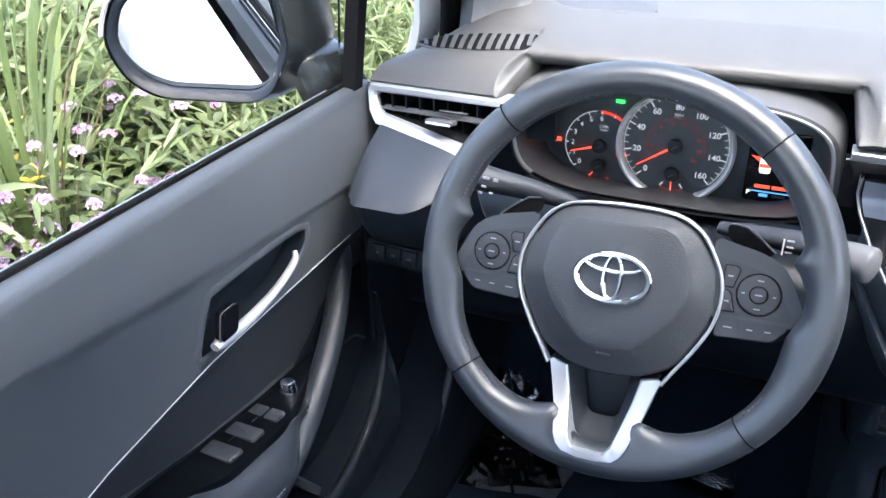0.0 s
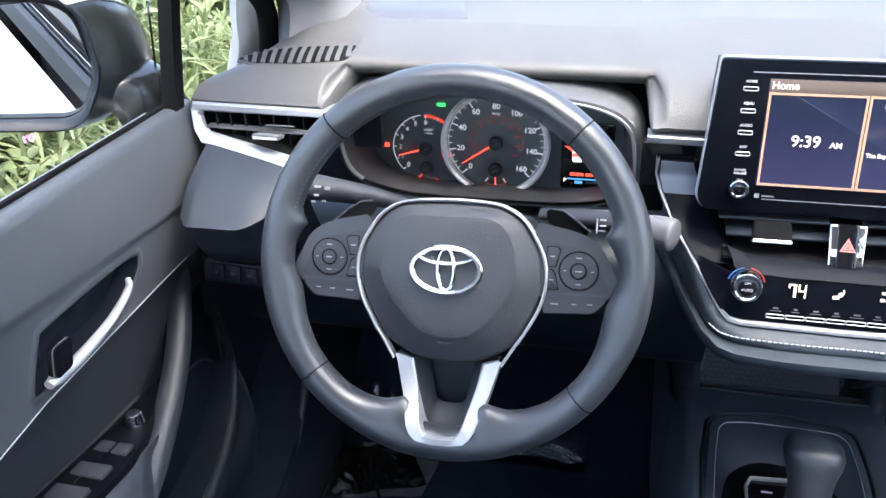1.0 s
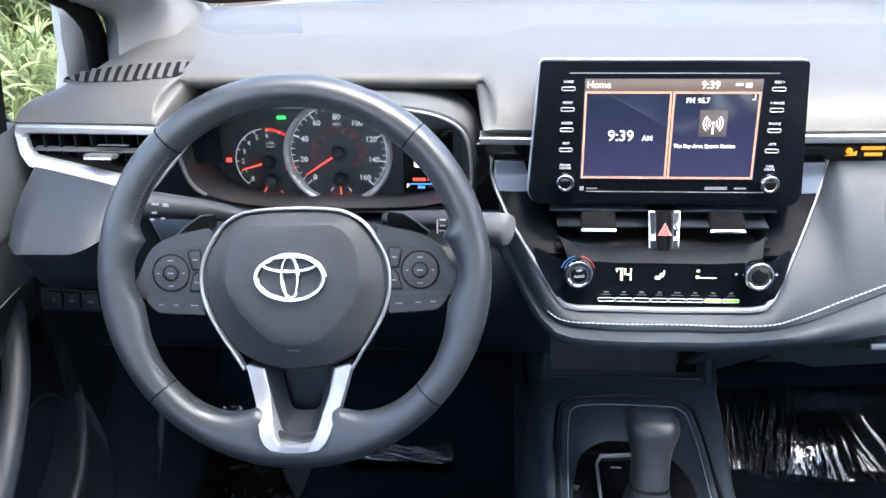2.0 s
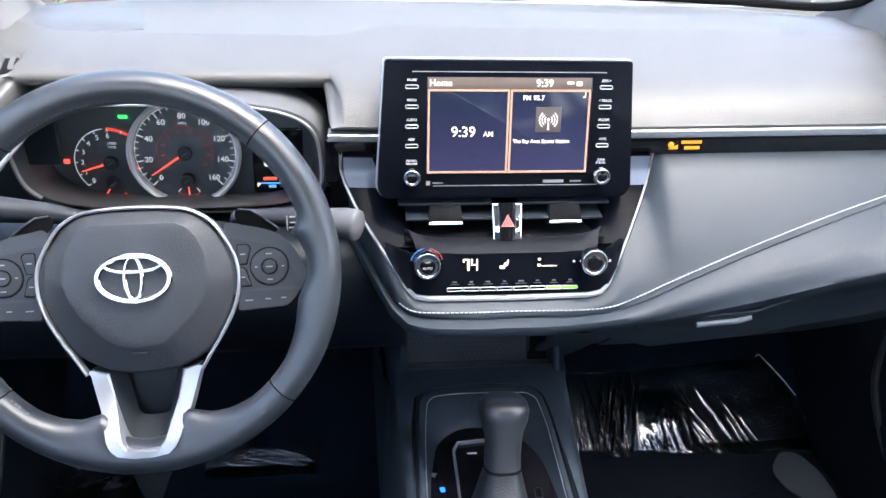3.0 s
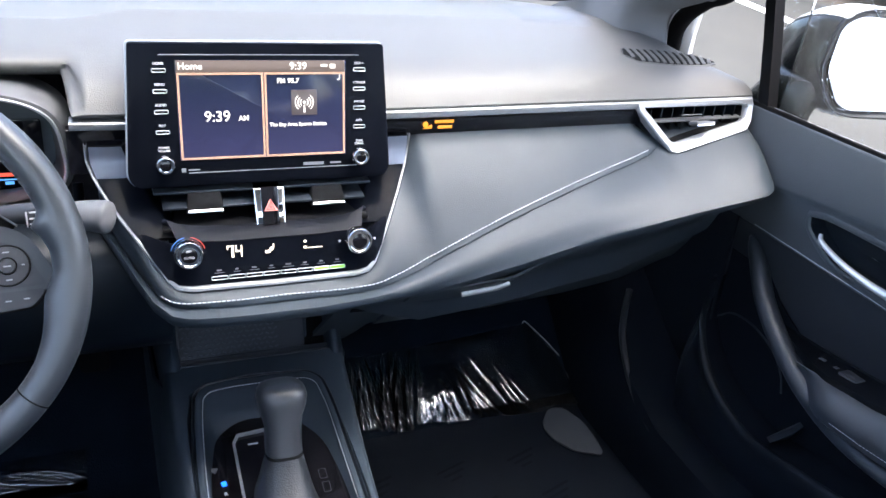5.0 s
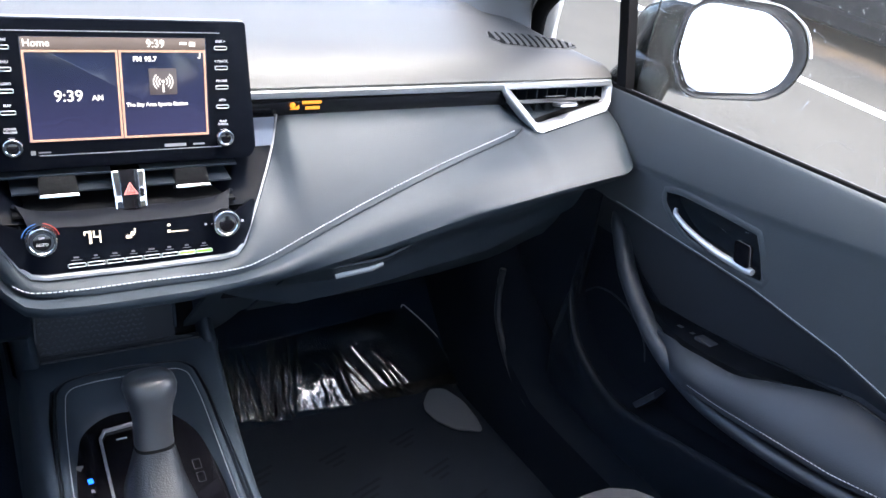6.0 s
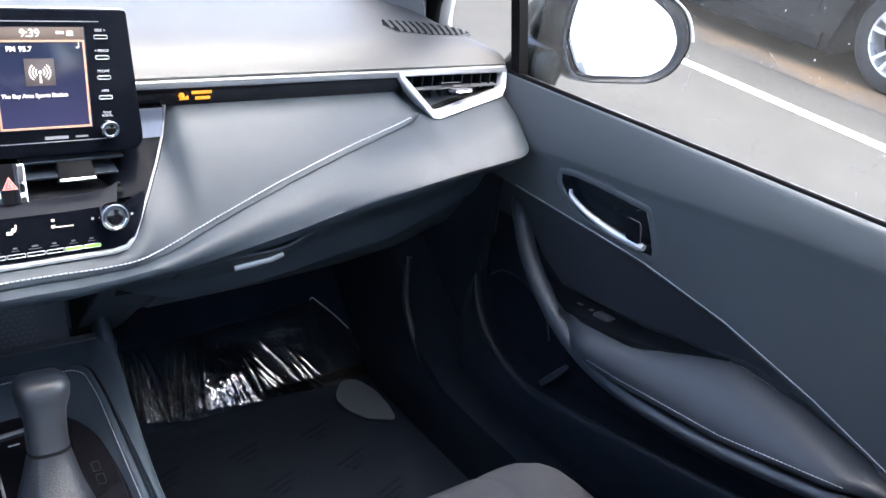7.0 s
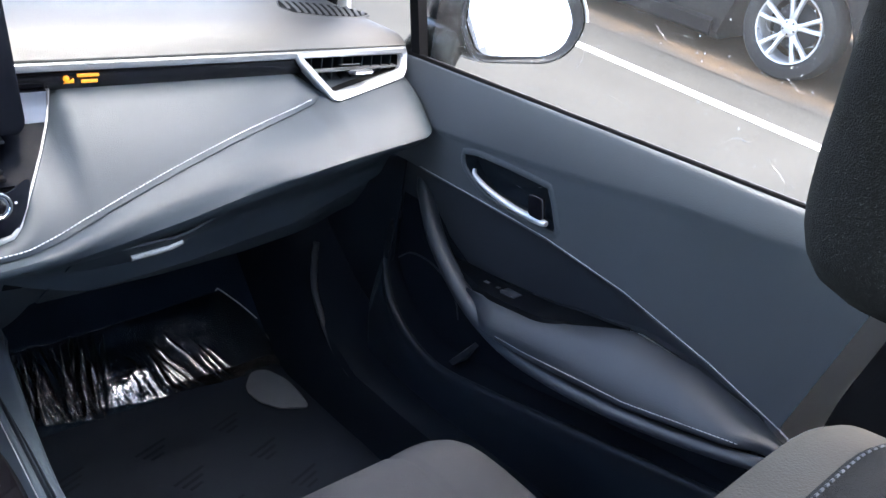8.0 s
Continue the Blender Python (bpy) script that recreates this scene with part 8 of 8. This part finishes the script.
def low_shrub(seed, loc):
    """Lantana: small round leaves and lilac flower heads."""
    r = random.Random(seed)
    sh = thing("shrub", (0, 0, 0), "low dark green shrub with lilac flower heads", "shrub", "flowering shrubs")
    leaves = bmesh.new()
    for _ in range(900):
        a, e = r.uniform(0, 2 * math.pi), math.acos(r.uniform(0.0, 1))
        rad = 0.24 * r.uniform(0.55, 1.05)
        p = V(math.cos(a) * math.sin(e) * rad, math.sin(a) * math.sin(e) * rad, math.cos(e) * rad * 1.05 + 0.05)
        way = V(math.cos(a) + r.uniform(-0.8, 0.8), math.sin(a) + r.uniform(-0.8, 0.8), r.uniform(-0.2, 0.8)).normalized()
        leaf(leaves, p, way, V(r.uniform(-0.3, 0.3), r.uniform(-0.3, 0.3), 1), r.uniform(0.018, 0.032), r.uniform(0.007, 0.011), 0.5)
    part("leaves", leaves, LOWLEAF, sh, angle=60)
    for _ in range(26):
        a, e = r.uniform(0, 2 * math.pi), math.acos(r.uniform(0.25, 1))
        c = V(math.cos(a) * math.sin(e) * 0.27, math.sin(a) * math.sin(e) * 0.27, math.cos(e) * 0.29 + 0.05)
        head = bmesh.new()
        for k in range(44):
            b, f = r.uniform(0, 2 * math.pi), math.acos(r.uniform(0.1, 1))
            q = c + V(math.cos(b) * math.sin(f), math.sin(b) * math.sin(f), 0.5 * math.cos(f)) * r.uniform(0.010, 0.0135)
            n = (q - c).normalized()
            t1 = n.orthogonal().normalized()
            t2 = n.cross(t1)
            t1.z, t2.z = t1.z * 0.6, t2.z * 0.6
            vs = [head.verts.new(q + (t1 * math.cos(2 * math.pi * m / 5) + t2 * math.sin(2 * math.pi * m / 5)) * 0.0031 + n * 0.001) for m in range(5)]
            mid = head.verts.new(q - n * 0.001)
            for m in range(5):
                head.faces.new((vs[m], vs[(m + 1) % 5], mid))
        part("flower_head", head, PETAL, sh, "lilac flower head")
    sh.location = loc
    return sh


lows = [low_shrub(31, (-1.52, 0.30, 0)), low_shrub(32, (-1.50, 0.66, 0))]
for p in lows:
    p.location.z = bank_z(p.location.x, p.location.y)
    p.scale = (1.45, 1.45, 1.75)
for k, (x, y, h) in enumerate(((-1.42, -0.25, 1.5), (-1.50, 0.02, 1.75), (-1.78, 0.20, 1.9), (-1.42, 1.02, 1.1), (-1.45, 1.40, 1.0), (-1.80, -0.15, 1.9), (-1.78, 0.52, 1.7))):
    c = copy_thing(lows[k % 2], pose(x, y, bank_z(x, y), 0, 0, 70 * k))
    c.scale = (1.4, 1.4, h)
for k, (x, y) in enumerate(((-1.37, 0.11), (-1.36, -0.10), (-1.33, 0.20), (-1.45, 0.31))):
    c = copy_thing(lows[k % 2], pose(x, y, bank_z(x, y), 0, 0, 130 + 90 * k))
    c.scale = (1.0, 1.1, 1.95)


def blade(bm, base, way, length, width, droop):
    """A long narrow blade that arches over."""
    side = way.cross(V(0, 0, 1)).normalized()
    p, d, prev, n = base.copy(), way.copy(), None, 10
    for k in range(n + 1):
        w = width * min(1.0, 0.4 + k / 5) * (1 - (k / n) ** 3 * 0.95)
        row = [bm.verts.new(p - side * w), bm.verts.new(p + d.cross(side) * w * 0.3), bm.verts.new(p + side * w)]
        if prev:
            bm.faces.new((prev[0], prev[1], row[1], row[0]))
            bm.faces.new((prev[1], prev[2], row[2], row[1]))
        prev = row
        p = p + d * (length / n)
        d = (d + V(0, 0, -droop * (k / n) ** 1.2 / n * 2)).normalized()


def grass_clump(seed, loc, blades, height):
    r = random.Random(seed)
    clump = thing("grass_clump", (0, 0, 0), "clump of long arching grass with some dry blades", "grass", "grass clumps")
    green, dry, gold = bmesh.new(), bmesh.new(), bmesh.new()
    for k in range(blades):
        a = r.uniform(0, 2 * math.pi)
        lean = r.uniform(0.05, 0.32)
        way = V(math.cos(a) * lean, math.sin(a) * lean, 1).normalized()
        base = V(math.cos(a) * 0.05 * r.random(), math.sin(a) * 0.05 * r.random(), 0)
        old = k % 5 == 0
        blade(dry if old else green, base, way, height * r.uniform(0.9, 1.5), r.uniform(0.002, 0.003) if old else r.uniform(0.005, 0.009), r.uniform(2.2, 4.0))
    for _ in range(7):
        c = V(r.uniform(-0.10, 0.14), r.uniform(-0.10, 0.10), height * r.uniform(0.45, 0.7))
        leaf(gold, c, V(r.uniform(-1, 1), r.uniform(-1, 1), 0.2).normalized(), V(0, 0, 1), r.uniform(0.04, 0.06), 0.010, 0.8)
    part("blades", green, GRASS, clump, "long green blades", angle=80)
    part("dry_blades", dry, STRAW, clump, "thin dry brown blades", angle=80)
    part("yellow_leaves", gold, YELLOW, clump, "yellowed leaves", angle=80)
    clump.location = loc
    return clump


for k, (x, y, h) in enumerate(((-1.62, 0.36, 0.80), (-1.74, 0.44, 0.84))):
    grass_clump(50 + k, (x, y, bank_z(x, y)), 46, h)


# ---- neighbouring parked car ----
other = thing("parked_car", (5.4, 2.6, ground_z(5.4, 2.6)), "black parked car with bright alloy wheels", "car")
SLOPE = Matrix(((1, 0, 0, 0), (0, 1, 0, 0), (0.066, 0.08, 1, -0.066), (0, 0, 0, 1)))
Y0, Y1, XS = 0.35, 4.95, 4.52


def car_section(y):
    t = (y - Y0) / (Y1 - Y0)
    top = lerp(t, [0, 0.03, 0.12, 0.30, 0.55, 0.68, 0.8, 0.97, 1], [0.75, 1.0, 1.05, 1.42, 1.45, 1.30, 0.98, 0.82, 0.6])
    tuck = 0.09 * (smoothstep(0.08, 0.0, t) + smoothstep(0.9, 1.0, t))
    w = 0.90 - tuck
    return top, w


rings = []
for y in np.linspace(Y0, Y1, 60):
    top, w = car_section(y)
    arch = 0.0
    for yc in (1.33, 3.98):
        if abs(y - yc) < 0.40:
            arch = max(arch, math.sqrt(0.40 ** 2 - (y - yc) ** 2) * 1.0)
    low = 0.09 + arch * 1.30
    cx = XS + 0.92
    belt = min(top, 0.93)
    rings.append([(cx + sx * w * k, y, z) for sx, k, z in ((-1, 0.93, low), (-1, 0.985, min(low + 0.05, 0.68)), (-1, 1.0, max(0.55, low + 0.06)), (-1, 0.99, max(0.75, low + 0.08) if belt > 0.8 else belt * 0.9), (-1, 0.95, belt), (-1, 0.74, top - 0.03), (-1, 0.5, top), (1, 0.5, top), (1, 0.74, top - 0.03), (1, 0.95, belt), (1, 1.0, max(0.55, low + 0.06)), (1, 0.93, low))])
part("body_shell", moved(loft(rings), SLOPE), BLACKPAINT, other, "glossy black body", angle=30)
sl = [[(XS + 0.005, y, 0.11), (XS - 0.012, y, 0.13), (XS - 0.012, y, 0.20), (XS + 0.01, y, 0.22)] for y in np.linspace(1.78, 3.52, 10)]
part("sill_moulding", moved(loft(sl), SLOPE), RUBBER, other, "black sill moulding")
part("door_line", moved(join(box((0.006, 0.006, 0.6), (XS + 0.012, 2.62, 0.62)), box((0.006, 0.006, 0.6), (XS + 0.012, 1.85, 0.62))), SLOPE), RUBBER, other)
part("side_glass", moved(loft([[(XS + 0.075, y, 0.95), (XS + 0.20, y, 1.33)] for y in np.linspace(1.65, 3.05, 8)], False, False), SLOPE), PIANO, other, "dark side window glass")


def road_wheel(x, y):
    k = 0.88
    base = SLOPE @ Matrix.Translation((x, y, 0.336 * k)) @ pose(0, 0, 0, 0, -90, 0) @ Matrix.Diagonal((k, k, 1, 1))
    prof = [(0.225, -0.19), (0.30, -0.195), (0.327, -0.18), (0.336, -0.15), (0.336, -0.06), (0.327, -0.025), (0.31, -0.006), (0.27, 0.0), (0.238, -0.004), (0.225, -0.012)]
    rg = [[(r * math.cos(2 * math.pi * k / 56), r * math.sin(2 * math.pi * k / 56), z) for k in range(56)] for r, z in prof]
    rg.append(rg[0])
    wh = part("road_wheel", moved(loft(rg, True, False), base), TYRE, other, "black tyre on a bright alloy wheel")
    rp = [(0.226, -0.01), (0.224, -0.002), (0.216, -0.004), (0.208, -0.02), (0.205, -0.15)]
    part("alloy_rim", moved(loft([[(r * math.cos(2 * math.pi * k / 56), r * math.sin(2 * math.pi * k / 56), z) for k in range(56)] for r, z in rp], True, False), base), ALLOY, wh, "bright rim")
    part("brake_disc", moved(lathe([(0.15, -0.12), (0.15, -0.10), (0.05, -0.095)], Matrix(), 32), base), BLACK, wh)
    for k in range(5):
        for d in (-11, 11):
            a0, a1 = radians(72 * k + d * 0.35), radians(72 * k + d)
            ring = []
            for r, a, w, z in ((0.04, a0, 0.017, -0.022), (0.09, a0 * 0.5 + a1 * 0.5, 0.014, -0.014), (0.15, a1, 0.0125, -0.009), (0.218, a1, 0.016, -0.006)):
                c, sn = math.cos(a), math.sin(a)
                ring.append([(r * c - sn * w * q, r * sn + c * w * q, z + dz) for q, dz in ((-1, -0.03), (-0.9, -0.004), (-0.5, 0), (0.5, 0), (0.9, -0.004), (1, -0.03))])
            part("spoke", moved(loft(ring), base), ALLOY, wh, "bright alloy spoke")
    part("hub_cap", moved(lathe([(0.055, -0.03), (0.055, -0.018), (0.045, -0.012), (0.03, -0.010), (0.005, -0.009)], Matrix(), 24), base), ALLOY, wh)
    for k in range(5):
        a = radians(72 * k + 36)
        part("wheel_nut", moved(lathe([(0.007, -0.02), (0.007, -0.010), (0.003, -0.008)], Matrix.Translation((0.04 * math.cos(a), 0.04 * math.sin(a), 0)), 8), base), BLACK, wh)


for y in (1.33, 3.98):
    road_wheel(XS + 0.03, y)
for y in (1.33, 3.98):
    part("far_tyre", moved(lathe([(0.25, -0.1), (0.336, -0.08), (0.336, 0.08), (0.25, 0.1)], Matrix.Translation((XS + 1.72, y, 0.336)) @ pose(0, 0, 0, 0, 90, 0), 32), SLOPE), TYRE, other)

# ---- rain on the passenger window ----
rnd = random.Random(9)
A, B, C_ = V(0.7265, -0.62, 0.88), V(0.7265, 0.16, 0.88), V(0.5945, -0.62, 1.36)
drops = bmesh.new()
for _ in range(1700):
    u, v = rnd.random(), rnd.random() ** 1.6
    p = A + (B - A) * u + (C_ - A) * v * 0.45
    r = rnd.choice((0.0003, 0.0004, 0.0004, 0.0005, 0.0007, 0.0010)) * rnd.uniform(0.8, 1.3)
    n = V(0.963, 0, 0.268)
    t1, t2 = V(0, 1, 0), V(-0.268, 0, 0.963)
    top = drops.verts.new(p + n * r * 0.7)
    rows = []
    for k, h in ((1.0, 0.0), (0.75, 0.45)):
        rows.append([drops.verts.new(p + (t1 * math.cos(2 * math.pi * m / 7) + t2 * math.sin(2 * math.pi * m / 7) * 1.2) * r * k + n * r * h) for m in range(7)])
    for m in range(7):
        j = (m + 1) % 7
        drops.faces.new((rows[0][m], rows[0][j], rows[1][j], rows[1][m]))
        drops.faces.new((rows[1][m], rows[1][j], top))
    drops.faces.new(rows[0][::-1])
for _ in range(44):  # thin running trails
    u, v = rnd.random(), rnd.random() ** 1.3
    p = A + (B - A) * u + (C_ - A) * v * 0.40
    n, t1, t2 = V(0.963, 0, 0.268), V(0, 1, 0), V(-0.268, 0, 0.963)
    pts, h = [p + n * 0.0004], rnd.uniform(0, 6.3)
    for k in range(rnd.randint(6, 14)):
        h += rnd.uniform(-0.7, 0.7)
        pts.append(pts[-1] + (t1 * math.cos(h) + t2 * math.sin(h)) * 0.0035)
    trail = tube(pts, 0.00028, 5)
    m_ = bpy.data.meshes.new("trail")
    trail.to_mesh(m_)
    drops.from_mesh(m_)
    bpy.data.meshes.remove(m_)
for _ in range(300):  # beads along the lower edge
    p = A + (B - A) * rnd.random() + (C_ - A) * abs(rnd.gauss(0.062, 0.012))
    r = rnd.choice((0.0003, 0.0004, 0.0006))
    bead = lathe([(r, 0), (r * 0.75, r * 0.5), (r * 0.1, r * 0.7)], basis(p, (0, 1, 0), (-0.268, 0, 0.963)), 6)
    m_ = bpy.data.meshes.new("bead")
    bead.to_mesh(m_)
    drops.from_mesh(m_)
    bpy.data.meshes.remove(m_)
rain = solo("raindrops", drops, DROP, "fine raindrops on the passenger window glass", "raindrops", kind="stuff")
